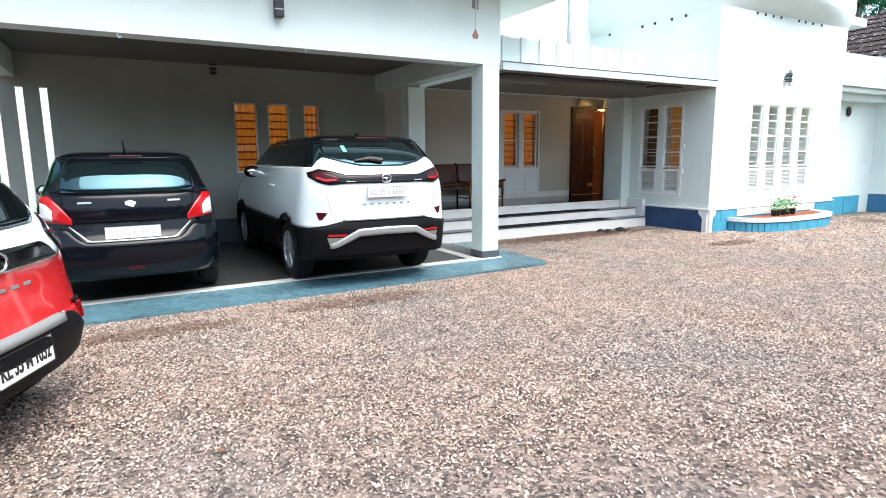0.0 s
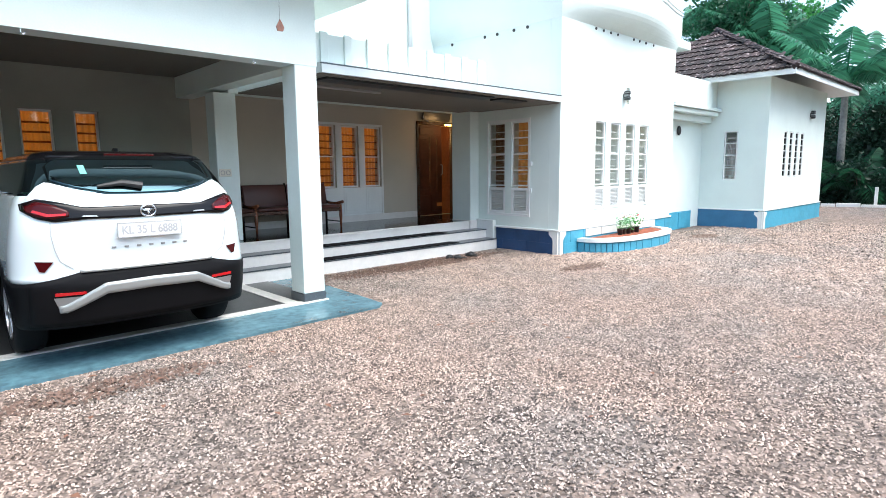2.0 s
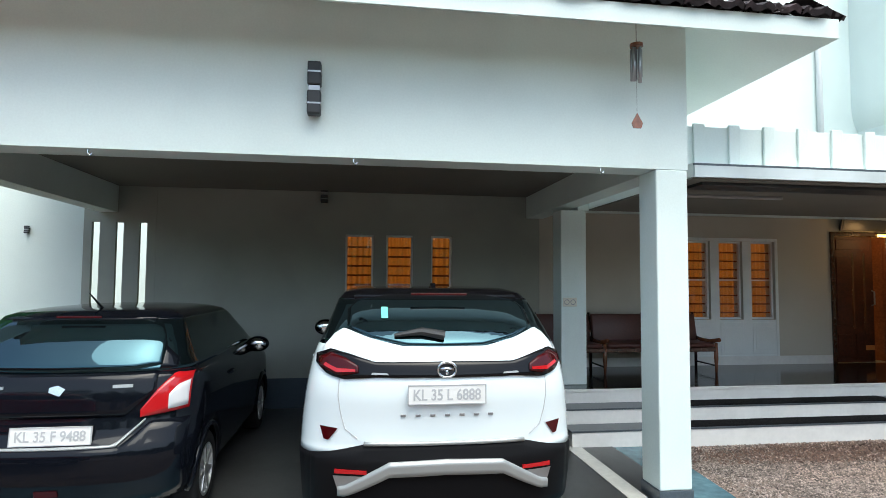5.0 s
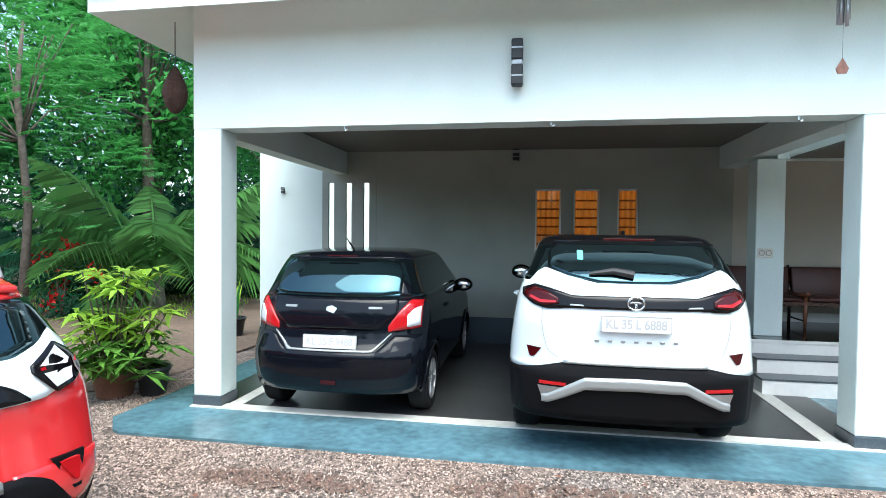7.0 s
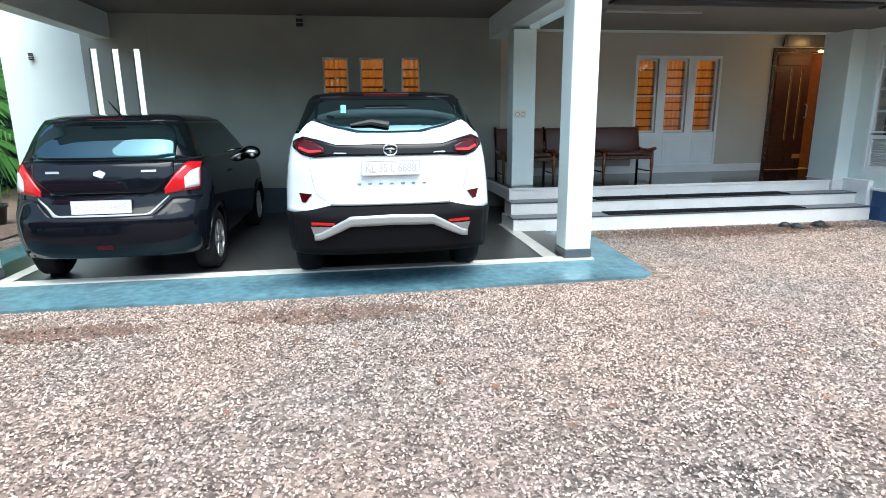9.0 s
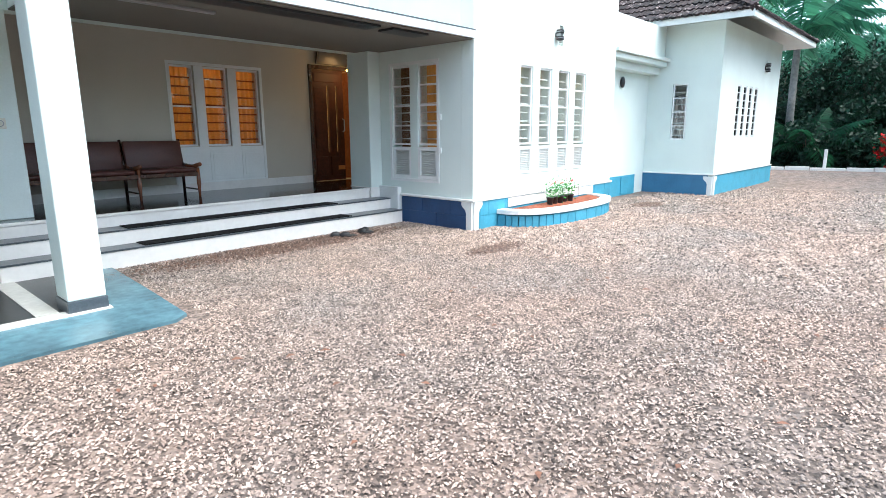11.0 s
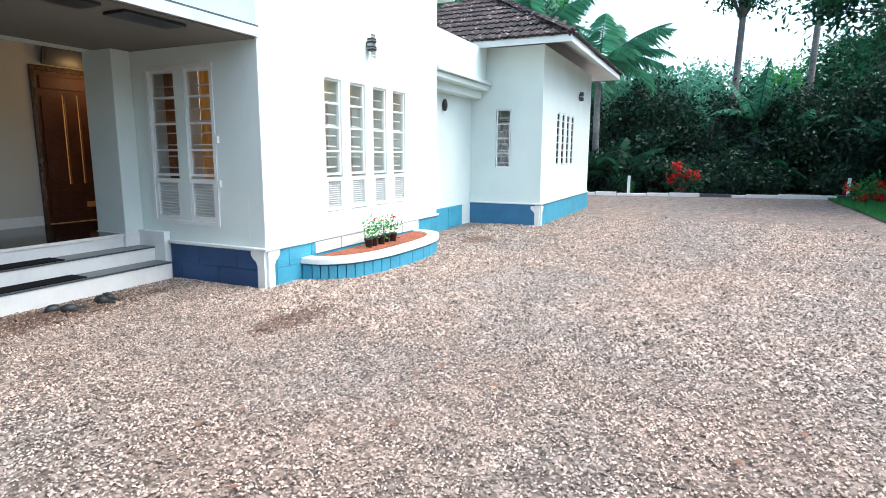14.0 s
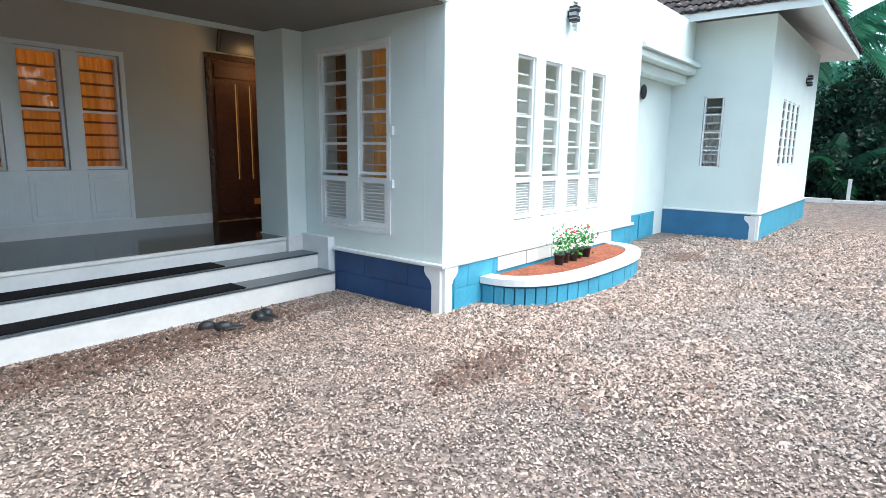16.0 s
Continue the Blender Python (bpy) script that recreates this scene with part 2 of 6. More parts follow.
def wall(name, along, a0, a1, z0, z1, d0, d1, holes=(), mat=WHITE, label="white painted plaster wall"):
    """A wall along x or y with its openings cut right through it. holes: (a0, a1, z0, z1)."""
    b = bmesh.new()
    xs = sorted({a0, a1, *[h[0] for h in holes], *[h[1] for h in holes]})
    zs = sorted({z0, z1, *[h[2] for h in holes], *[h[3] for h in holes]})

    def solid(i, k):
        if i < 0 or k < 0 or i >= len(xs) - 1 or k >= len(zs) - 1:
            return False
        x, z = (xs[i] + xs[i + 1]) / 2, (zs[k] + zs[k + 1]) / 2
        return not any(h[0] < x < h[1] and h[2] < z < h[3] for h in holes)

    def quad(*pts):
        b.faces.new([b.verts.new((a, d, z) if along == "x" else (d, a, z)) for a, d, z in pts])

    for i in range(len(xs) - 1):
        for k in range(len(zs) - 1):
            if not solid(i, k):
                continue
            xa, xb, za, zb = xs[i], xs[i + 1], zs[k], zs[k + 1]
            quad((xa, d0, za), (xb, d0, za), (xb, d0, zb), (xa, d0, zb))
            quad((xa, d1, za), (xa, d1, zb), (xb, d1, zb), (xb, d1, za))
            if not solid(i - 1, k):
                quad((xa, d0, za), (xa, d0, zb), (xa, d1, zb), (xa, d1, za))
            if not solid(i + 1, k):
                quad((xb, d0, za), (xb, d1, za), (xb, d1, zb), (xb, d0, zb))
            if not solid(i, k - 1):
                quad((xa, d0, za), (xa, d1, za), (xb, d1, za), (xb, d0, za))
            if not solid(i, k + 1):
                quad((xa, d0, zb), (xb, d0, zb), (xb, d1, zb), (xa, d1, zb))
    bmesh.ops.remove_doubles(b, verts=b.verts[:], dist=1e-5)
    bmesh.ops.recalc_face_normals(b, faces=b.faces[:])
    return tagged(mesh_object(name, b, mat), label, "wall", kind="structure")


def structure(name, bm, mat, label, category):
    return tagged(mesh_object(name, bm, mat), label, category, kind="structure")


# ---- plan (metres) ----
YB = 10.6            # back wall of carport and verandah
YC = 6.765           # front of carport columns and beam
YV = 6.914           # front of the bay
XB = 9.75            # west side of the bay
WIN_TOP, WIN_SILL = 2.455, 1.235
FLOOR = 0.53         # verandah floor
CAR_WINS = [(1.84, 2.24), (2.42, 2.81), (3.07, 3.38)]
VER_WINS = [(7.09, 7.46), (7.61, 8.01), (8.16, 8.57)]
SLITS = [(-1.52, -1.42), (-1.22, -1.12), (-0.92, -0.82)]
BAY_WINS = [(10.91, 11.27), (11.47, 11.84), (12.05, 12.42), (12.62, 13.0)]
SIDE_WINS = [(7.62, 8.03), (8.19, 8.61)]
WING_WINS = [(18.08, 18.36), (18.57, 18.85), (19.06, 19.34), (19.55, 19.83)]

# ---- ground ----
bm = bmesh.new()
bmesh.ops.create_grid(bm, x_segments=120, y_segments=120, size=1)
for v in bm.verts:
    def spread(c):
        return math.copysign(abs(c) ** 3 * 900 + abs(c) * 22, c)
    v.co.x, v.co.y = 8 + spread(v.co.x), 3 + spread(v.co.y)
    v.co.z = -0.005
    far = max(0.0, math.hypot(v.co.x - 8, v.co.y - 3) - 25)
    v.co.z += 0.012 * noise.noise(v.co * 0.6) * (0 if -2 < v.co.x < 22 and 5.5 < v.co.y < 12 else 1) - min(far * 0.01, 0.5)
ground = structure("ground", bm, GRAVEL, "pinkish brown gravel yard sheet reaching the horizon", "ground")

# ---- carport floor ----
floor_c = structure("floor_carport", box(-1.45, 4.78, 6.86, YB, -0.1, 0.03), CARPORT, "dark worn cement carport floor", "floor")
ap = prism([(-1.72, 6.02), (-1.62, 5.97), (1.2, 5.95), (5.0, 6.02), (5.12, 6.12), (5.2, 7.0), (5.3, 8.32), (4.78, 8.32), (4.78, 6.72), (-1.45, 6.72), (-1.45, 9.0), (-1.9, 9.0), (-1.95, 6.3)], -0.1, 0.02, "z")
structure("apron", ap, APRON, "wet-looking blue-grey cement apron before the carport", "pavement")
structure("trim_strip_front", box(-1.45, 4.78, 6.72, 6.86, -0.1, 0.034), STRIP, "dirty white floor strip", "trim")
structure("trim_strip_side", box(4.27, 4.43, 6.861, 8.9, 0.0, 0.036), STRIP, "dirty white floor strip", "trim")
structure("trim_strip_west", box(-1.1, -0.96, 6.861, YB, 0.0, 0.036), STRIP, "dirty white floor strip", "trim")

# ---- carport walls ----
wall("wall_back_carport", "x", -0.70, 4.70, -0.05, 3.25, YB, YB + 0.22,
     [(a, b, WIN_SILL, WIN_TOP) for a, b in CAR_WINS], SHADED_WALL, "grey-green carport back wall, its paint darkened for shade")
wall("wall_back", "x", 4.702, 10.75, -0.05, 3.25, YB, YB + 0.22,
     [(a, b, WIN_SILL, WIN_TOP) for a, b in VER_WINS] + [(9.62, 10.66, FLOOR, 2.58)], CREAM_WALL, "cream painted wall at the back of the verandah")
wall("wall_back_fins", "x", -1.62, -0.702, -0.05, 3.25, YB, YB + 0.06, [(a, b, 0.55, 2.565) for a, b in SLITS], SHADED_WALL, "grey-green wall with three upright slits, shade in its paint")
wall("wall_back_west", "x", -2.72, -1.622, -0.05, 3.25, YB, YB + 0.06, label="white plaster wall beside the slits")
structure("trim_dado_carport", box(-0.75, 4.3, YB - 0.012, YB - 0.001, 0.03, 0.44), DADO, "dark blue-grey painted dado band", "dado")
for name, x0, x1 in (("column_west", -1.432, -1.143), ("column_east", 4.475, 4.755)):
    c = thing(name, pose((x0 + x1) / 2, YC + 0.15, 0), "white painted square carport column on a dark stone base", "column", kind="structure")
    w = (x1 - x0) / 2
    part("shaft", box(-w, w, -0.15, 0.15, 0.125, 2.742, 0.012), WHITE, c)
    part("base", box(-w - 0.008, w + 0.008, -0.158, 0.158, 0.0, 0.125, 0.004), PLINTH_STONE, c, "dark grey stone column base")
wall("wall_beam_front", "x", -1.432, 4.76, 2.742, 3.96, YC, YC + 0.28, label="deep white carport front beam and gable wall")
wall("wall_beam_west", "y", YC + 0.282, YB, 2.70, 4.06, -1.432, -1.2, label="white carport side beam")
wall("wall_beam_east", "y", YC + 0.282, YB, 2.742, 4.06, 4.5, 4.757, label="white carport side beam")
wall("wall_beam_verandah", "x", 4.758, 9.7, 2.70, 2.95, 9.2, 9.45, label="white beam over the verandah edge")
structure("ceiling_carport", box(-1.2, 4.5, YC + 0.28, YB, 3.06, 3.2), SHADED_CEILING, "cream plaster carport ceiling, shade put into its paint", "ceiling")
structure("ceiling_verandah", box(4.758, 10.75, 9.45, YB, 2.96, 3.1), SHADED_CEILING, "cream plaster verandah ceiling, shade put into its paint", "ceiling")
# inner column and its base
c = thing("column_verandah_west", pose(4.70, 9.36, FLOOR), "white square verandah column with switch plate", "column", kind="structure")
part("shaft", box(-0.165, 0.165, -0.15, 0.15, 0.0, 2.17, 0.01), WHITE, c)
c = thing("column_verandah_east", pose(9.60, 9.10, 0.37), "white square verandah pillar on the steps", "column", kind="structure")
part("shaft", box(-0.105, 0.145, -0.22, 0.30, 0.0, 2.36, 0.01), WHITE, c)
part("base", box(-0.125, 0.147, -0.24, 0.30, 0.0, 0.17, 0.004), STEP_WHITE, c, "pale stone skirting of the pillar")

# ---- verandah floor and steps ----
structure("floor_verandah", box(4.5, 10.75, 8.93, YB - 0.002, FLOOR - 0.03, FLOOR), STONE, "polished black granite verandah floor", "floor")
structure("step_lower", box(4.33, XB - 0.09, 8.32, 8.95, -0.1, 0.185, 0.004), STEP_WHITE, "white marble step riser", "step")
structure("step_middle", box(4.37, XB - 0.09, 8.60, 8.95, 0.19, 0.355, 0.004), STEP_WHITE, "white marble step riser", "step")
structure("step_upper", box(4.42, 9.47, 8.90, 10.59, 0.356, FLOOR - 0.032, 0.004), STEP_WHITE, "white marble step riser", "step")
structure("trim_tread_lower", box(4.32, XB - 0.09, 8.31, 8.598, 0.186, 0.206, 0.003), PLINTH_STONE, "polished grey granite tread", "tread")
structure("trim_tread_middle", box(4.36, XB - 0.09, 8.59, 8.898, 0.356, 0.374, 0.003), PLINTH_STONE, "polished grey granite tread", "tread")
structure("trim_floor_edge", box(4.41, 9.47, 8.885, 8.93, FLOOR - 0.03, FLOOR + 0.002, 0.003), STEP_WHITE, "white marble floor edging", "trim")
for nm, x0, x1, y0, y1, z in (("step_mat", 5.66, 8.62, 8.32, 8.58, 0.206), ("step_mat", 5.6, 8.58, 8.60, 8.87, 0.374)):
    tagged(mesh_object(nm, box(x0, x1, y0, y1, z, z + 0.012, 0.004), RUBBER_MAT), "long black ribbed mat lying on the step tread", "mat", "mats on the steps")
structure("baseboard_verandah", box(4.9, 9.55, YB - 0.014, YB - 0.002, FLOOR, FLOOR + 0.13), STEP_WHITE, "pale skirting along the verandah wall", "baseboard")
# verandah roof slab and parapet
structure("roof_verandah_slab", box(4.9, XB + 0.02, YV + 0.0, 9.2, 2.72, 2.84), TRIM, "white concrete verandah roof slab", "roof")
structure("ceiling_slab", box(4.9, XB - 0.004, YV + 0.02, 9.198, 2.70, 2.716), SHADED_CEILING, "slab underside over the steps, shade put into its paint", "ceiling")
structure("trim_slab_drip", box(4.9, XB + 0.02, YV - 0.03, YV - 0.001, 2.715, 2.815), material("pale_grey_fascia", (0.62, 0.68, 0.68), 0.5, stain=0.2), "pale grey slab fascia with a drip edge", "fascia")
structure("trim_slab_flashing", box(4.9, XB + 0.02, YV - 0.022, YV - 0.001, 2.818, 2.836), PLINTH_STONE, "thin dark line along the slab edge", "trim")
par = thing("parapet", pose(0, 0, 2.842), "low white parapet with upright fins on the verandah roof", "parapet", kind="structure")
part("low_wall", box(4.92, 7.95, 7.05, 7.13, 0, 0.36, 0.006), WHITE, par)
for i in range(9):
    x = 4.98 + i * 0.345
    part("fin", box(x, x + 0.11, 7.02, 7.049, 0, 0.38, 0.006), WHITE, par)
wall("wall_upper", "x", 4.757, 14.1, 3.102, 7.0, 10.2, 10.42, label="white upper storey wall behind the verandah roof")
bmp = tube([(9.06, 10.15, 3.1), (9.06, 10.15, 6.6)], 0.045, 10)
tagged(mesh_object("drain_pipe", bmp, PIPE_WHITE, True), "pale grey plastic rainwater pipe on the upper wall", "pipe")

# ---- bay ----
wall("wall_bay_front", "x", XB, 14.15, -0.05, 4.17, YV, YV + 0.22, [(a, b, 0.76, WIN_TOP) for a, b in BAY_WINS] + [(12.02, 12.14, 2.85, 3.17)], label="white plaster front wall of the projecting bay")
wall("wall_bay_west", "y", YV + 0.222, 9.2, -0.05, 4.17, XB, XB + 0.22, [(a, b, 0.70, WIN_TOP) for a, b in SIDE_WINS], label="white plaster side wall of the projecting bay")
wall("wall_bay_east", "y", YV + 0.222, 9.2, -0.05, 4.17, 13.93, 14.15, label="white plaster side wall of the projecting bay")
wall("wall_verandah_east", "y", 9.21, YB - 0.003, 0.0, 3.2, 10.68, 10.9, label="white plaster verandah end wall")
pf_blocks = thing("plinth_bay_front", pose(0, 0, 0), "sky-blue painted block plinth of the bay", "plinth", kind="structure")
part("backing", box(XB + 0.14, 14.17, YV - 0.014, YV - 0.001, -0.05, 0.42), BLUE, pf_blocks)
pw_blocks = thing("plinth_bay_west", pose(0, 0, 0), "navy blue block plinth of the bay, side shade put into its paint", "plinth", kind="structure")
part("backing", box(XB - 0.014, XB - 0.001, YV + 0.10, 8.40, -0.05, 0.42), NAVY_SHADED, pw_blocks)
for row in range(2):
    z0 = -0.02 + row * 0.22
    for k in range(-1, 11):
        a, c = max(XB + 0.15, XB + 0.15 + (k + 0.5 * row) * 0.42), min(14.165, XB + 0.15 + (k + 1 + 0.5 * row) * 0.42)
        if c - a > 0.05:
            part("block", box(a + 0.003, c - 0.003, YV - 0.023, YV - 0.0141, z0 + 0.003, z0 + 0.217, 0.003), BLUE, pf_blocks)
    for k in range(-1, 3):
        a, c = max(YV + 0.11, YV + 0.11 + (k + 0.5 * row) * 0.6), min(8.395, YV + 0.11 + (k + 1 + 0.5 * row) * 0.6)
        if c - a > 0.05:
            part("block", box(XB - 0.023, XB - 0.0141, a + 0.003, c - 0.003, z0 + 0.003, z0 + 0.217, 0.003), NAVY_SHADED, pw_blocks)
structure("trim_plinth_ledge", box(XB - 0.05, XB - 0.002, YV - 0.045, 8.42, 0.421, 0.46, 0.01), TRIM, "white plinth ledge", "trim")
structure("trim_plinth_ledge_front", box(XB, 14.18, YV - 0.045, YV - 0.002, 0.421, 0.455, 0.01), TRIM, "white plinth ledge", "trim")
structure("trim_step_wall", box(XB - 0.09, XB - 0.002, 8.42, 9.2, -0.05, 0.56, 0.006), TRIM, "white low end wall of the steps", "trim")


def corner_pilaster(x, y):
    """White corner strip with a corbelled head, on the plinth."""
    t = thing("corner_pilaster", pose(x, y, 0), "white corner strip with corbelled head on the plinth", "trim", "plinth corner strips", "structure")
    prof = [(0, -0.02), (0.10, -0.02), (0.10, 0.25), (0.12, 0.30), (0.16, 0.33), (0.19, 0.37), (0.19, 0.425), (0, 0.425)]
    part("front_strip", prism(prof, -0.035, -0.001), TRIM, t)
    part("side_strip", prism([(a - 0.0, b) for a, b in prof], -0.035, -0.001, "x"), TRIM, t)


corner_pilaster(XB, YV)
corner_pilaster(16.82, 5.742)
wall("wall_bay_west_upper", "y", 9.202, 10.198, 3.102, 4.17, XB, XB + 0.22, label="white plaster side wall of the bay above the verandah")


# upper storey of the bay: flares out of the wall below into a bowed front
def bow_ring(k, z):
    xl, xr = XB - 0.10 * k, 14.15 + 0.10 * k
    pts = [(xl, 10.198, z)]
    for i in range(33):
        f = i / 32
        pts.append((xl + (xr - xl) * f, YV - k * (0.07 + 0.33 * math.sin(math.pi * f) ** 1.5), z))
    return pts + [(xr, 10.198, z)]


bow = bmesh.new()
rings = [[bow.verts.new(p) for p in bow_ring(k, z)] for z, k in
         ((4.171, 0.0), (4.20, 0.14), (4.24, 0.33), (4.28, 0.50), (4.33, 0.66), (4.38, 0.79), (4.44, 0.90), (4.50, 0.96), (4.58, 1.0), (7.0, 1.0))]
for r0, r1 in zip(rings, rings[1:]):
    for k in range(len(r0) - 1):
        bow.faces.new((r0[k], r0[k + 1], r1[k + 1], r1[k]))
bow.faces.new(rings[-1])
bow.faces.new(rings[0][::-1])
bmesh.ops.recalc_face_normals(bow, faces=bow.faces[:])
structure("wall_bay_upper", bow, WHITE, "white bowed upper storey flaring out above the bay", "wall")
for z in (4.92, 5.0):
    structure("trim_bow", tube(bow_ring(1.0, z)[1:-1], 0.022, 8), TRIM, "thin white moulding round the bowed upper storey", "trim")
up = thing("window_7", pose(11.97, 6.52, 5.32), "white framed upper window above the bowed front", "window", kind="structure")
for x in (-0.5, -0.17, 0.17, 0.5):
    part("window_frame", box(x - 0.03, x + 0.03, -0.05, 0.06, 0, 1.2, 0.004), TRIM, up)
for z in (0.0, 1.2):
    part("window_rail", box(-0.53, 0.53, -0.052, 0.06, z - 0.03, z + 0.03, 0.004), TRIM, up)
for x in (-0.335, 0.0, 0.335):
    part("pane", box(x - 0.14, x + 0.14, -0.02, -0.014, 0.03, 1.17), glass("upper_window_glass", (0.05, 0.06, 0.06)) if x < -0.3 else bpy.data.materials["upper_window_glass"], up)
for y in (7.66, 7.98, 8.39, 8.71, 9.62):
    tagged(mesh_object("drain_spout", tube([(XB + 0.02, y, 4.125), (XB - 0.012, y, 4.12)], 0.03, 10), BLACK_PLASTIC), "small dark drain hole under the flared storey", "spout", "drain spouts")
for x in (10.83, 11.09, 11.35, 11.61, 12.23, 12.47, 12.74, 13.07):
    tagged(mesh_object("drain_spout", tube([(x, YV + 0.02, 4.135), (x, YV - 0.012, 4.13)], 0.026, 10), BLACK_PLASTIC), "small dark drain hole under the flared storey", "spout", "drain spouts")
structure("roof_side_slab", box(14.152, 15.1, 7.0, 9.2, 4.31, 4.49, 0.01), WHITE, "white flat roof slab standing out beside the bay", "roof")
wall("wall_side_slab", "x", 14.152, 14.9, 3.0, 4.309, 7.56, 7.76, label="white wall under the side slab")

# ---- recess and wing ----
wall("wall_recess", "x", 14.15, 16.82, -0.05, 3.2, 7.35, 7.55, label="white plaster wall between bay and wing")
structure("plinth_recess", box(15.0, 16.3, 7.325, 7.348, -0.05, 0.44, 0.004), BLUE, "sky-blue plinth with a small hatch", "plinth")
structure("roof_recess_slab", box(14.151, 16.8, 6.86, 7.35, 2.975, 3.045, 0.008), WHITE, "white concrete sunshade slab", "roof")
structure("trim_recess_cornice", box(14.151, 16.78, 6.93, 7.349, 2.86, 2.973, 0.02), WHITE, "white stepped cornice under the sunshade", "trim")
structure("trim_recess_beam", box(14.151, 16.8, 7.1, 7.349, 2.70, 2.858, 0.01), WHITE, "white beam under the sunshade", "beam")
structure("trim_recess_pier", box(16.4, 16.78, 6.99, 7.3, 3.046, 3.75, 0.01), WHITE, "white pier between parapet and wing", "trim")
wall("parapet_recess", "x", 14.152, 16.37, 3.046, 3.69, 6.94, 7.14, label="white parapet over the sunshade")
wall("wall_wing_west", "y", 5.962, 9.5, -0.05, 3.75, 16.82, 17.04, [(6.43, 6.77, WIN_SILL, 2.475)], label="white plaster side wall of the far wing")
wall("wall_wing_front", "x", 16.82, 21.9, -0.05, 3.75, 5.742, 5.962, [(a, b, 1.28, 2.49) for a, b in WING_WINS], label="white plaster front wall of the far wing")
wall("wall_wing_east", "y", 5.964, 12.0, -0.05, 3.75, 21.68, 21.9, label="white plaster side wall of the far wing")
structure("plinth_wing_front", box(16.96, 21.92, 5.72, 5.741, -0.05, 0.45, 0.004), BLUE, "sky-blue painted plinth of the wing", "plinth")
structure("plinth_wing_west", box(16.798, 16.819, 5.84, 7.35, -0.05, 0.45, 0.004), SHADED_BLUE, "blue painted plinth of the wing, side shade put into its colour", "plinth")
structure("trim_wing_ledge", box(16.78, 21.93, 5.70, 5.741, 0.451, 0.485, 0.008), TRIM, "white plinth ledge", "trim")
structure("trim_wing_ledge_west", box(16.78, 16.819, 5.741, 7.35, 0.451, 0.485, 0.008), TRIM, "white plinth ledge", "trim")
DARK_PANE = material("dark_window_glass", (0.010, 0.012, 0.013), 0.06, spec=0.12)

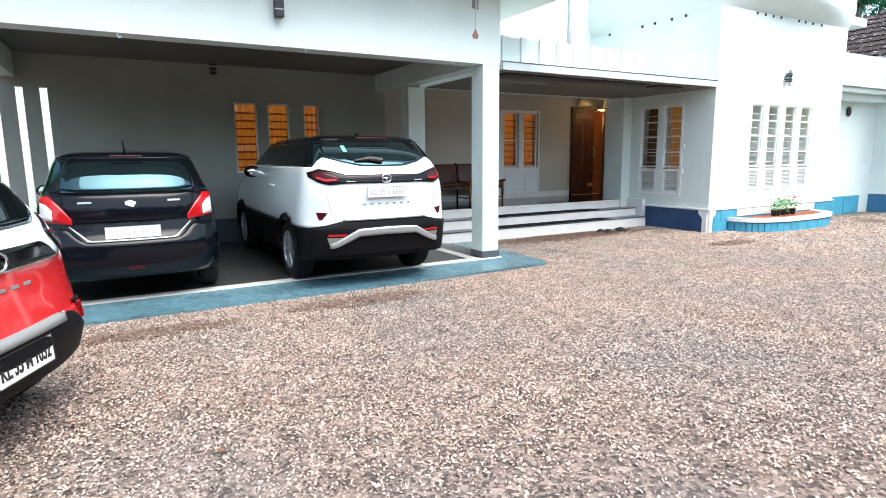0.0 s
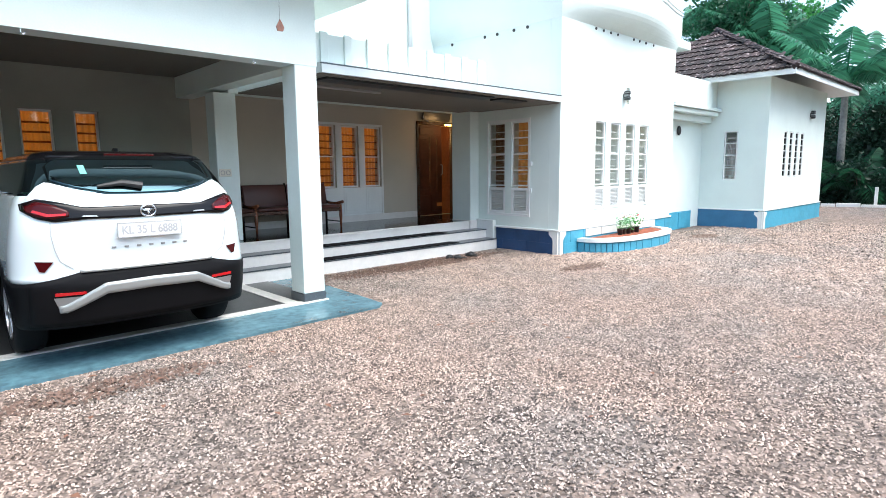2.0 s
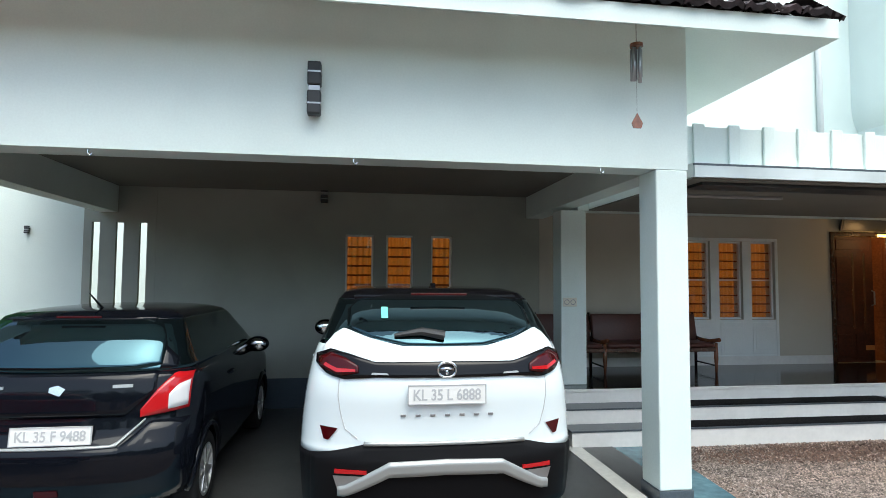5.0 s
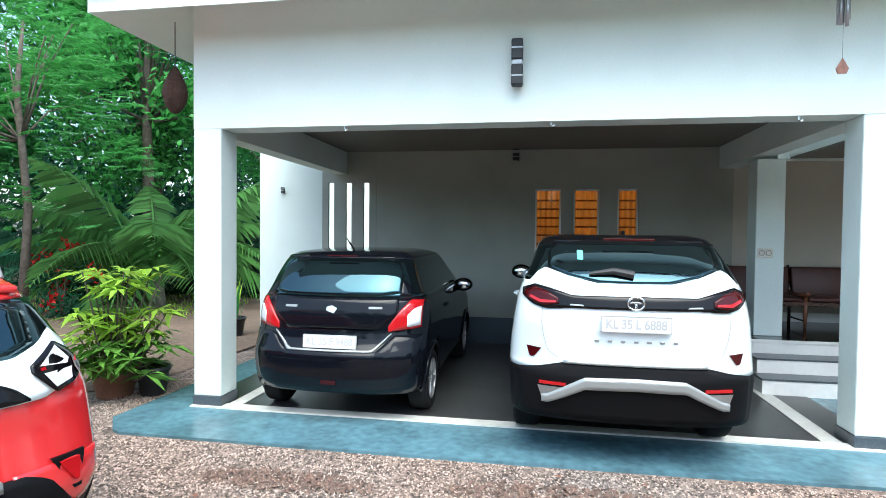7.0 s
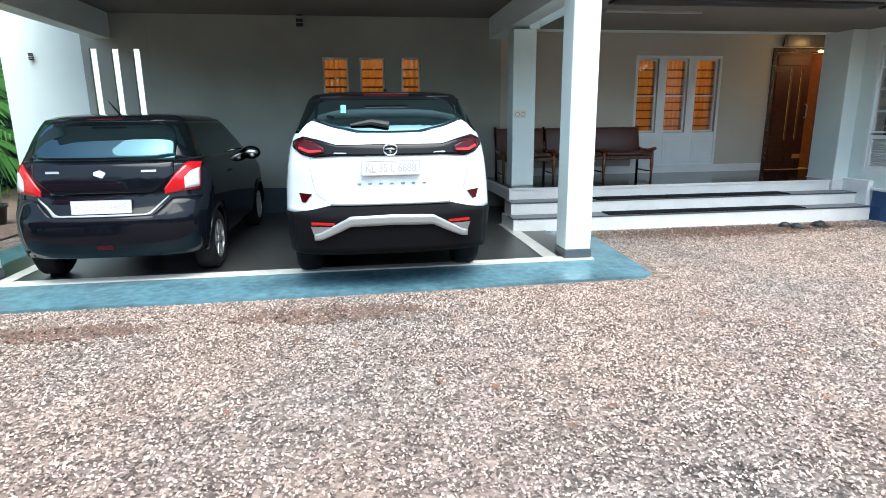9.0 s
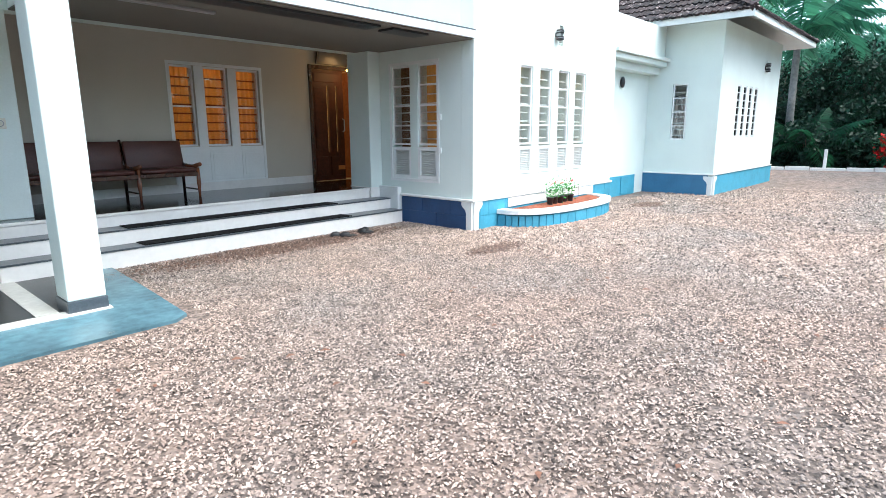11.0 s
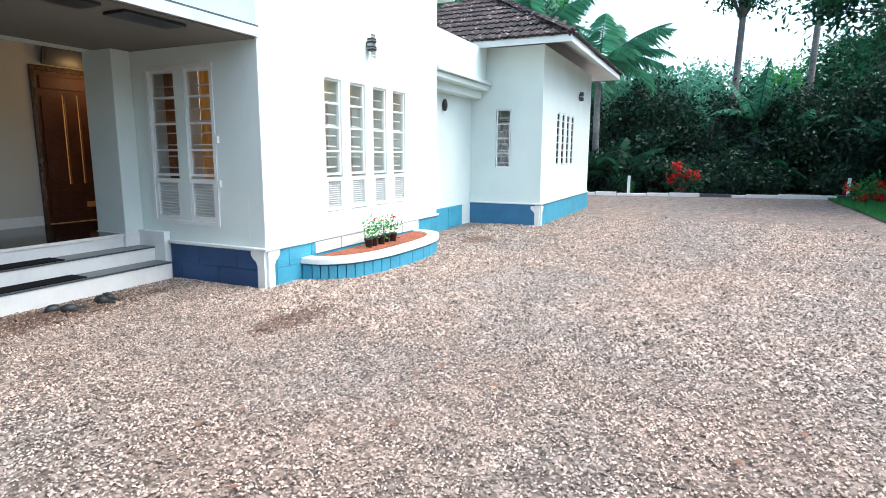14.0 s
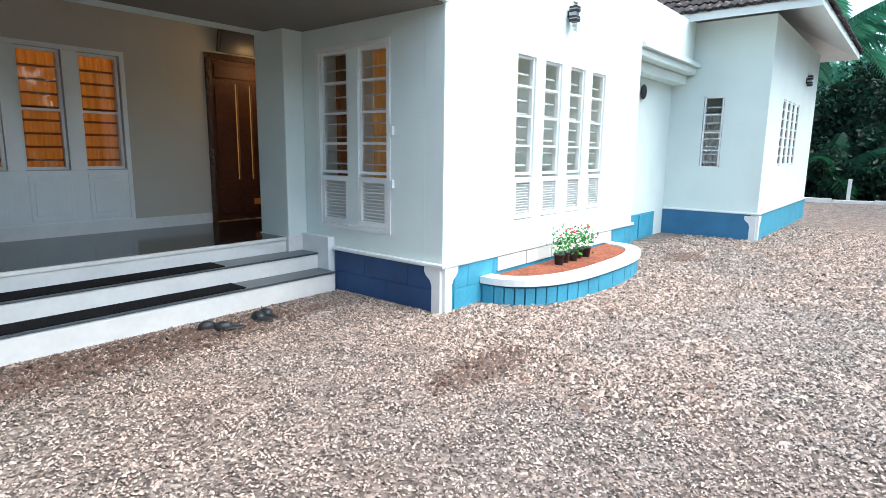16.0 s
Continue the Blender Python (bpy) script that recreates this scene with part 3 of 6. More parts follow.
# ---- windows ----
def window(name, m, lights, z0, z1, label, curtain=CURTAIN, louvre=None, panel=None, surround=0.05, bars=7, muntins=3, depth=0.05, bar_mat=TRIM, bar_r=0.008, glass=PANE, drop=0.0, span=None):
    """A row of tall narrow lights: local x along the wall, -y to the outside. Each has frame, panes, bars; louvres or panels below."""
    win = thing(name, m, label, "window", kind="structure")
    xa, xb = lights[0][0], lights[-1][1]
    low = louvre if louvre is not None else (panel if panel is not None else z0)
    for x0, x1 in lights:
        fr = bmesh.new()
        t = 0.028
        for a in ((x0, x0 + t, z0, z1), (x1 - t, x1, z0, z1), (x0 + t, x1 - t, z1 - t, z1), (x0 + t, x1 - t, z0, z0 + t)):
            box(a[0], a[1], depth, depth + 0.045, a[2], a[3], bm=fr)
        part("window_frame", fr, TRIM, win)
        for k in range(1, muntins + 1):
            z = z0 + (z1 - z0) * k / (muntins + 1)
            part("muntin", box(x0 + t, x1 - t, depth + 0.004, depth + 0.035, z - 0.012, z + 0.012, 0.003), TRIM, win)
        for k in range(muntins + 1):
            za, zb = z0 + (z1 - z0) * k / (muntins + 1), z0 + (z1 - z0) * (k + 1) / (muntins + 1)
            p = part("pane", box(x0 + t, x1 - t, depth + 0.018, depth + 0.022, za + 0.013, zb - 0.013), glass, win)
            p.visible_shadow = False
        step = (z1 - z0) / (bars + 1)
        for k in range(bars):
            z = z0 + step * (k + 1) - step * 0.28
            part("bar", tube([(x0 + 0.01, depth + 0.075, z), (x1 - 0.01, depth + 0.075, z)], bar_r, 6), bar_mat, win)
        if louvre is not None:
            lf = bmesh.new()
            for a in ((x0, x0 + 0.04, louvre, z0 - 0.03), (x1 - 0.04, x1, louvre, z0 - 0.03), (x0 + 0.04, x1 - 0.04, z0 - 0.08, z0 - 0.03), (x0 + 0.04, x1 - 0.04, louvre, louvre + 0.05)):
                box(a[0], a[1], depth - 0.02, depth + 0.03, a[2], a[3], bm=lf)
            box(x0, x1, depth + 0.06, depth + 0.08, louvre, z0 - 0.03, bm=lf)
            sh = part("louvre_frame", lf, TRIM, win)
            n = 12
            for k in range(n):
                z = louvre + 0.06 + (z0 - 0.15 - louvre) * k / (n - 1)
                s = part("slat", box(-(x1 - x0) / 2 + 0.042, (x1 - x0) / 2 - 0.042, -0.023, 0.023, -0.003, 0.003), TRIM, sh)
                s.matrix_basis = pose((x0 + x1) / 2, depth + 0.012, z, -38)
        if panel is not None:
            part("panel", box(x0 + 0.005, x1 - 0.005, -0.014, -0.0051, panel + 0.02, z0 - 0.05, 0.003), TRIM, win)
            part("panel_field", box(x0 + 0.05, x1 - 0.05, -0.022, -0.0141, panel + 0.08, z0 - 0.12, 0.003), TRIM, win)
    if panel is not None:
        part("panel_board", box(xa - 0.0019, xb + 0.0019, -0.005, -0.001, panel - 0.0019, z0 - 0.012), TRIM, win)
        for (a0, a1), (c0, c1) in zip(lights, lights[1:]):
            part("mullion_board", box(a1 + 0.002, c0 - 0.002, -0.005, -0.001, z0 - 0.011, z1), TRIM, win)
    if surround:
        for a in ((xa - surround, xa - 0.002, low - surround, z1 + surround), (xb + 0.002, xb + surround, low - surround, z1 + surround), (xa - 0.002, xb + 0.002, z1 + 0.002, z1 + surround), (xa - 0.002, xb + 0.002, low - surround, low - 0.002)):
            part("surround", box(a[0], a[1], -0.012, 0.0, a[2], a[3], 0.004), TRIM, win)
    if curtain:
        cw = bmesh.new()
        n = 160
        prev = None
        for i in range(n + 1):
            c0, c1 = span or (xa - 0.05, xb + 0.05)
            x = c0 + (c1 - c0) * i / n
            y = 0.30 + 0.02 * math.sin(x * 75) + 0.008 * math.sin(x * 31)
            row = (cw.verts.new((x, y, low - 0.05)), cw.verts.new((x, y, z1 + 0.11 - drop)))
            if prev:
                cw.faces.new((prev[0], row[0], row[1], prev[1]))
            prev = row
        c = mesh_object("curtain", cw, curtain, True)
        c.matrix_basis = m
        tagged(c, "gathered curtain hanging behind the window bars", "curtain")
        rod = part("curtain_rod", tube([(xa - 0.12, 0.30, z1 + 0.11 - drop), (xb + 0.12, 0.30, z1 + 0.11 - drop)], 0.014, 8), GREY_METAL, win)
        for x in (xa - 0.1, xb + 0.1):
            part("rod_bracket", box(x - 0.012, x + 0.012, 0.215, 0.31, z1 + 0.095 - drop, z1 + 0.125 - drop), GREY_METAL, win)
    return win


window("window_1", pose(0, YB, 0), CAR_WINS, WIN_SILL, WIN_TOP, "three narrow barred windows lit orange from within", surround=0.0, muntins=0, bars=8, bar_mat=WOOD_RED, bar_r=0.014)
window("window_2", pose(0, YB, 0), VER_WINS, WIN_SILL, WIN_TOP, "three narrow barred windows lit orange over pale panels", panel=0.68, muntins=1, bars=8, bar_mat=WOOD_RED, bar_r=0.012)
window("window_3", pose(0, YV, 0), BAY_WINS, WIN_SILL, WIN_TOP, "four narrow white windows with bars above louvred shutters", CURTAIN_PALE, louvre=0.77, bars=8, bar_r=0.011, surround=0.0, drop=0.36, depth=0.022)
window("window_4", pose(XB, 0, 0, 0, 0, -90), [(-b, -a) for a, b in SIDE_WINS][::-1], WIN_SILL, WIN_TOP, "pair of narrow windows above louvred shutters", louvre=0.71, muntins=3, bars=8, depth=0.022, span=(-8.12, -7.35))
# Added curtain: hides the bright room so this light stays dark.
brown = bmesh.new()
prev = None
for i in range(61):
    y = 8.14 + 0.60 * i / 60
    x = XB + 0.28 + 0.016 * math.sin(y * 70)
    row = (brown.verts.new((x, y, 0.66)), brown.verts.new((x, y, WIN_TOP + 0.11)))
    if prev:
        brown.faces.new((prev[0], row[0], row[1], prev[1]))
    prev = row
tagged(mesh_object("curtain", brown, translucent("dark_brown_curtain_cloth", (0.13, 0.075, 0.045), 0.3), True), "dark brown gathered curtain added to keep this window dark", "curtain")
window("window_5", pose(0, 5.742, 0), WING_WINS, 1.29, 2.48, "four narrow white windows of the far wing", None, bars=0, muntins=6, depth=0.004, surround=0.0, glass=DARK_PANE)
window("window_6", pose(16.82, 0, 0, 0, 0, -90), [(-6.76, -6.44)], WIN_SILL, 2.475, "single narrow barred window of the far wing", CURTAIN_PALE, bars=8, bar_r=0.014, drop=0.36, depth=0.015, surround=0.0)

# ---- rooms behind the windows ----
rm = bmesh.new()
for a in ((-0.55, 11.0, 13.8, 13.9, 0, 3.3), (-0.6, -0.5, 10.82, 13.9, 0, 3.3), (11.0, 11.1, 10.82, 13.9, 0, 3.3), (5.6, 5.7, 10.83, 13.8, 0, 3.24), (-0.6, 11.1, 10.82, 13.9, 3.25, 3.35)):
    box(*a, bm=rm)
structure("wall_rooms", rm, ROOM, "cream plaster inner room walls", "wall")
structure("floor_rooms", box(-0.6, 11.1, 10.82, 13.9, FLOOR - 0.1, FLOOR), ROOM, "plain room floor", "floor")
structure("floor_bay", box(9.97, 13.93, 7.13, 9.2, 0.3, FLOOR), ROOM, "plain room floor", "floor")
structure("ceiling_bay", box(9.97, 13.93, 7.13, 9.2, 3.1, 3.2), ROOM, "plain room ceiling", "ceiling")
structure("floor_wing", box(17.04, 21.68, 5.96, 9.5, 0.3, FLOOR), ROOM, "plain room floor", "floor")
structure("wall_wing_back", box(16.82, 21.9, 9.5, 9.7, 0, 3.75), ROOM, "plain room wall", "wall")
for nm, x, y, z, watt in (("room_lamp", 2.7, 12.6, 2.5, 25), ("room_lamp", 8.3, 12.6, 2.5, 22), ("room_lamp", 12.6, 8.6, 2.9, 14)):
    ld = bpy.data.lights.new(nm, "POINT")
    ld.energy, ld.color, ld.shadow_soft_size = watt, (1.0, 0.58, 0.22), 0.12
    new(nm, ld).location = (x, y, z)
wall("wall_court", "x", -4.4, -0.62, 0, 4.0, 15.0, 15.2, label="white rear wall seen through the slits")

# ---- front door ----
door = thing("door_1", pose(0, YB, FLOOR), "dark varnished double front door with a lit gap", "door", kind="structure")
part("door_frame", box(9.56, 9.62, -0.03, 0.12, 0, 2.11, 0.006), WOOD, door)
part("door_frame", box(10.62, 10.678, -0.03, 0.12, 0, 2.11, 0.006), WOOD, door)
part("door_frame", box(9.621, 10.619, -0.03, 0.12, 2.045, 2.11, 0.006), WOOD, door)
lf = bmesh.new()
for a in ((9.625, 10.36, 0.01, 0.54), (9.625, 10.36, 1.77, 2.04), (9.625, 9.975, 0.54, 1.77), (10.015, 10.18, 0.54, 1.77), (10.22, 10.36, 0.54, 1.77)):
    box(a[0], a[1], 0.03, 0.075, a[2], a[3], bm=lf)
leaf = part("leaf", lf, DOOR_WOOD, door, "closed dark door leaf with two glazed slits")
for x in (9.975, 10.18):
    p = part("slit_pane", box(x, x + 0.04, 0.05, 0.054, 0.541, 1.769), PANE, leaf)
    p.visible_shadow = False
for x0, x1, za, zb in ((9.69, 9.95, 0.10, 0.46), (10.02, 10.30, 0.10, 0.46), (9.69, 9.95, 0.60, 1.72), (9.69, 10.30, 1.82, 1.99)):
    part("raised_panel", box(x0, x1, 0.018, 0.03, za, zb, 0.008), DOOR_WOOD, leaf)
part("door_handle", tube([(10.33, 0.03, 0.92), (10.33, -0.02, 0.94), (10.33, -0.02, 1.14), (10.33, 0.03, 1.16)], 0.012, 8), GREY_METAL, leaf, "steel door handle")
leaf = part("leaf", box(-0.25, 0.0, 0.0, 0.045, 0.01, 2.04, 0.004), WOOD_RED, door, "red-brown door leaf standing ajar")
leaf.matrix_basis = pose(10.615, 0.03, 0, 0, 0, -70)
for za, zb in ((0.12, 0.62), (0.72, 1.25), (1.35, 1.92)):
    part("raised_panel", box(-0.20, -0.05, -0.012, 0.0, za, zb, 0.006), WOOD_RED, leaf)
part("kick_label", box(10.18, 10.34, 0.012, 0.0175, 0.2, 0.28, 0.002), material("orange_label", (0.6, 0.2, 0.05), 0.4), door, "small orange label")
dl = thing("door_lamp", pose(10.50, YB - 0.032, 2.585), "small lit amber lamp on the front door's head", "lamp")
part("housing", box(-0.11, 0.11, -0.03, 0.0, 0.022, 0.05, 0.006), BLACK, dl)
part("lens", box(-0.10, 0.10, -0.03, -0.004, -0.02, 0.021, 0.008), emitter("amber_lamp_lens", (1.0, 0.52, 0.10), 5.0), dl, "glowing amber lens")
ld = bpy.data.lights.new("door_lamp_light", "POINT")
ld.energy, ld.color, ld.shadow_soft_size = 3.5, (1.0, 0.55, 0.22), 0.12
new("door_lamp_light", ld).location = (10.32, YB - 0.42, 2.5)
pf = thing("picture_frame", pose(10.12, YB - 0.03, 2.66, 16), "dark navy picture leaning forward above the door", "picture")
part("frame", box(-0.42, 0.42, -0.03, 0.0, 0.0, 0.42, 0.01), BLACK, pf)
part("canvas", box(-0.38, 0.38, -0.036, -0.03, 0.04, 0.38), NAVY_CLOTH, pf)

# ---- roofs ----
def hip_roof(name, x0, x1, y0, y1, z, pitch, thick, label, fascia_mat=TRIM):
    """Hipped roof slab with overhang; the tiles lie on it."""
    d = (y1 - y0) / 2
    h = d * pitch
    b = bmesh.new()
    for dz, flip in ((0, False), (thick, True)):
        c = [b.verts.new(p) for p in ((x0, y0, z + dz), (x1, y0, z + dz), (x1, y1, z + dz), (x0, y1, z + dz))]
        r = [b.verts.new(p) for p in ((x0 + d, y0 + d, z + h + dz), (x1 - d, y0 + d, z + h + dz))]
        for f in ((c[0], c[1], r[1], r[0]), (c[1], c[2], r[1]), (c[2], c[3], r[0], r[1]), (c[3], c[0], r[0])):
            b.faces.new(f[::-1] if not flip else f)
    b.verts.ensure_lookup_table()
    lo, hi = b.verts[0:4], b.verts[6:10]
    for k in range(4):
        b.faces.new((lo[k], lo[(k + 1) % 4], hi[(k + 1) % 4], hi[k]))
    bmesh.ops.recalc_face_normals(b, faces=b.faces[:])
    return structure(name, b, fascia_mat, label, "roof")


def tile_mesh(w, l):
    """One interlocking clay tile: a shallow double roll with thickness; local x across, y up the slope."""
    prof = [(0, 0.0), (w * 0.15, 0.028), (w * 0.35, 0.0), (w * 0.55, 0.004), (w * 0.75, 0.032), (w, 0.004)]
    v, f = [], []
    for y in (0, l):
        for x, z in prof:
            v.append((x, y, z + (0.034 if y == 0 else 0)))
    for x, z in prof:
        v.append((x, 0.004, z - 0.012))
    n = len(prof)
    for i in range(n - 1):
        f.append((i, i + 1, n + i + 1, n + i))
        f.append((2 * n + i, 2 * n + i + 1, i + 1, i))
    me = bpy.data.meshes.new("roof_tile")
    me.from_pydata(v, [], f)
    me.materials.append(TILE)
    return me


TILE_W, TILE_L, TILE_UP = 0.24, 0.40, 0.32
TILE_ME = tile_mesh(TILE_W, TILE_L)
TV = np.array([v.co[:] for v in TILE_ME.vertices])
TF = [tuple(p.vertices) for p in TILE_ME.polygons]


def tile_slope(roof, origin, across, up, width, height, cut, pieces):
    """Tiles on one slope: origin at the eave's left end, unit vectors across and up; cut(u, v): whether a tile lies on the slope."""
    normal = across.cross(up).normalized()
    rv, rf = [], []
    made = 0
    rng = random.Random(7)
    for j in range(int(height / TILE_UP) + 1):
        for i in range(int(width / TILE_W) + 1):
            u, v = i * TILE_W, j * TILE_UP - 0.04
            if not cut(u + TILE_W / 2, v + TILE_L / 2):
                continue
            m = Matrix.Identity(4)
            for k, ax in enumerate((across, up, normal)):
                m.col[k][:3] = ax
            m.translation = origin + across * (u + rng.uniform(-0.006, 0.006)) + up * (v + rng.uniform(-0.012, 0.012)) + normal * (0.012 + rng.uniform(0, 0.006))
            if made < pieces:
                t = new("roof_tile", TILE_ME)
                t.parent = roof
                t.matrix_basis = m
                made += 1
            else:
                base = len(rv)
                a = np.array(m)
                rv.extend((TV @ a[:3, :3].T + a[:3, 3]).tolist())
                rf.extend(tuple(base + q for q in face) for face in TF)
    if rv:
        me = bpy.data.meshes.new("tile_field")
        me.from_pydata(rv, [], rf)
        me.materials.append(TILE_REST)
        o = new("tile_field", me)
        o.parent = roof
        tagged(o, "weathered dark clay tiles", kind="stuff")


PITCH_W = 0.58
WX0, WX1, WY0, WY1, WZ = 16.22, 22.45, 5.05, 11.05, 3.66
roof_w = hip_roof("roof_wing", WX0, WX1, WY0, WY1, WZ, PITCH_W, 0.13, "hipped roof of dark weathered clay tiles with white fascia")
ang = math.atan(PITCH_W)
d_w = (WY1 - WY0) / 2
sl = d_w / math.cos(ang)
tile_slope(roof_w, Vector((WX0, WY1, WZ + 0.135)), Vector((0, -1, 0)), Vector((math.cos(ang), 0, math.sin(ang))), WY1 - WY0, sl, lambda u, v: v * math.cos(ang) < min(u, WY1 - WY0 - u) + 0.1, 150)
tile_slope(roof_w, Vector((WX0, WY0, WZ + 0.135)), Vector((1, 0, 0)), Vector((0, math.cos(ang), math.sin(ang))), WX1 - WX0, sl, lambda u, v: v * math.cos(ang) < min(u, WX1 - WX0 - u) + 0.1, 150)
for a, c in (((WX0, WY0, WZ + 0.16), (WX0 + d_w, WY0 + d_w, WZ + d_w * PITCH_W + 0.2)), ((WX1, WY0, WZ + 0.16), (WX1 - d_w, WY0 + d_w, WZ + d_w * PITCH_W + 0.2))):
    n = 16
    for k in range(n):
        p0, p1 = Vector(a).lerp(Vector(c), k / n), Vector(a).lerp(Vector(c), (k + 1.12) / n)
        o = part("ridge_tile", tube([p0, p1], [0.085, 0.07], 8), TILE, roof_w)
CX0, CX1, CY0, CY1, CZ, PITCH_C = -2.1, 5.69, 6.2, 11.4, 3.69, 0.47
roof_c = hip_roof("roof_carport", CX0, CX1, CY0, CY1, CZ, PITCH_C, 0.15, "hipped clay-tiled carport roof with white fascia and soffit", WHITE)
ang = math.atan(PITCH_C)
tile_slope(roof_c, Vector((CX0, CY0, CZ + 0.155)), Vector((1, 0, 0)), Vector((0, math.cos(ang), math.sin(ang))), CX1 - CX0, 2.8, lambda u, v: v * math.cos(ang) < min(u, CX1 - CX0 - u) + 0.1, 100)
tile_slope(roof_c, Vector((CX1, CY0, CZ + 0.155)), Vector((0, 1, 0)), Vector((-math.cos(ang), 0, math.sin(ang))), CY1 - CY0, 2.8, lambda u, v: v * math.cos(ang) < min(u, CY1 - CY0 - u) + 0.1, 60)

# ---- planter ----
plan = []
for i in range(25):
    a = math.pi * (1 - i / 24)
    plan.append((11.84 + 1.50 * math.copysign(abs(math.cos(a)) ** 0.72, math.cos(a)), YV - 0.03 - 0.70 * abs(math.sin(a)) ** 0.8))


def scaled(pts, k, dx=11.84):
    return [(dx + (x - dx) * k[0], YV - 0.03 + (y - YV + 0.03) * k[1]) for x, y in pts]


pl = thing("planter", pose(0, 0, 0), "half-round planter with blue tiled side and white rim", "planter")
part("core", prism(scaled(plan, (0.975, 0.955)), 0.0, 0.19, "z"), BLUE, pl)
for i in range(24):
    (xa, ya), (xb, yb) = plan[i], plan[i + 1]
    length = math.hypot(xb - xa, yb - ya)
    if length < 0.04:
        continue
    t = part("tile", box(-length / 2 + 0.006, length / 2 - 0.006, -0.012, 0.025, 0.0, 0.185, 0.004), BLUE, pl)
    t.matrix_basis = pose((xa + xb) / 2, (ya + yb) / 2, -0.01, 0, 0, math.degrees(math.atan2(yb - ya, xb - xa)))
rim = bmesh.new()
outer, inner = scaled(plan, (1.025, 1.05)), scaled(plan, (0.90, 0.80))
for i in range(24):
    q = [outer[i], outer[i + 1], inner[i + 1], inner[i]]
    top = [rim.verts.new((x, y, 0.262)) for x, y in q]
    low = [rim.verts.new((x, y, 0.195)) for x, y in q]
    rim.faces.new(top)
    rim.faces.new(low[::-1])
    rim.faces.new((top[0], low[0], low[1], top[1]))
    rim.faces.new((top[2], low[2], low[3], top[3]))
bmesh.ops.remove_doubles(rim, verts=rim.verts[:], dist=1e-4)
bmesh.ops.recalc_face_normals(rim, faces=rim.faces[:])
part("rim", rim, TRIM, pl, "smooth white cement rim")
so = bmesh.new()
for i in range(len(inner) - 1):
    cen = (11.84, YV - 0.1)
    for r0, r1 in ((0, 0.5), (0.5, 1)):
        pts = [(cen[0] + (p[0] - cen[0]) * r, cen[1] + (p[1] - cen[1]) * r) for p, r in ((inner[i], r0), (inner[i], r1), (inner[i + 1], r1), (inner[i + 1], r0))]
        so.faces.new([so.verts.new((x, y, 0.235 + 0.02 * noise.noise((x * 4, y * 4, 0)) + 0.02 * (1 - r))) for (x, y), r in zip(pts, (r0, r1, r1, r0))])
bmesh.ops.remove_doubles(so, verts=so.verts[:], dist=1e-4)
part("soil", so, SOIL, pl, "loose red laterite soil", True)
for i in range(5):
    x = 10.6 + i * 0.56
    structure("trim_plinth_block", box(x, x + 0.545, YV - 0.036, YV - 0.0245, 0.27, 0.415, 0.003), STEP_WHITE, "unpainted pale plinth block", "block")

# ---- settee ----
def settee():
    s = thing("settee", pose(5.83, 10.22, FLOOR), "long dark wooden settee with leather back and curved arms", "settee")
    for i in range(3):
        x = -1.24 + i * 0.84
        b = box(x, x + 0.80, 0.12, 0.19, 0.36, 0.80, 0.02)
        for v in b.verts:
            v.co.y += (v.co.z - 0.36) * 0.18
        part("backrest", b, LEATHER, s, "dark brown leather back pad", True)
        part("seat", box(x + 0.02, x + 0.78, -0.34, 0.16, 0.36, 0.42, 0.025), LEATHER, s, smooth=True)
    part("rail", box(-1.25, 1.25, -0.34, -0.30, 0.30, 0.36, 0.008), WOOD, s)
    part("rail", box(-1.25, 1.25, 0.15, 0.19, 0.30, 0.36, 0.008), WOOD, s)
    for x in (-1.24, -0.42, 0.42, 1.24):
        part("leg", tube([(x, -0.32, 0), (x, -0.32, 0.12), (x, -0.32, 0.2), (x, -0.32, 0.42)], [0.016, 0.022, 0.03, 0.022], 10), WOOD_RED, s, smooth=True)
        part("leg", tube([(x, 0.18, 0), (x, 0.18, 0.42), (x, 0.26, 0.82)], [0.02, 0.024, 0.02], 10), WOOD, s, smooth=True)
        part("arm", tube([(x, 0.20, 0.46), (x, 0.0, 0.43), (x, -0.2, 0.43), (x, -0.40, 0.47)], [0.026, 0.03, 0.032, 0.028], 10), WOOD_RED, s, "polished reddish arm", True)
        part("stretcher", tube([(x, -0.32, 0.1), (x, 0.18, 0.1)], 0.012, 8), WOOD, s)
    return s


settee()

# ---- lamps and small fixtures ----
def sconce(m, h, label, mat=BLACK_PLASTIC):
    s = thing("wall_lamp", m, label, "wall lamp", "outdoor wall lamps")
    part("back_plate", box(-0.04, 0.04, -0.02, 0.0, -h / 2 + 0.05, h / 2 - 0.05, 0.006), mat, s)
    part("upper_shade", box(-0.05, 0.05, -0.12, -0.021, 0.02, h / 2, 0.012), mat, s)
    part("lower_shade", box(-0.05, 0.05, -0.12, -0.021, -h / 2, -0.02, 0.012), mat, s)
    part("band", box(-0.042, 0.042, -0.105, -0.021, -0.02, 0.02, 0.003), GREY_METAL, s, "grey metal band")
    for k in (-1, 1):
        part("groove", box(-0.052, 0.052, -0.122, -0.03, k * h * 0.3 - 0.006, k * h * 0.3 + 0.006), GREY_METAL, s)


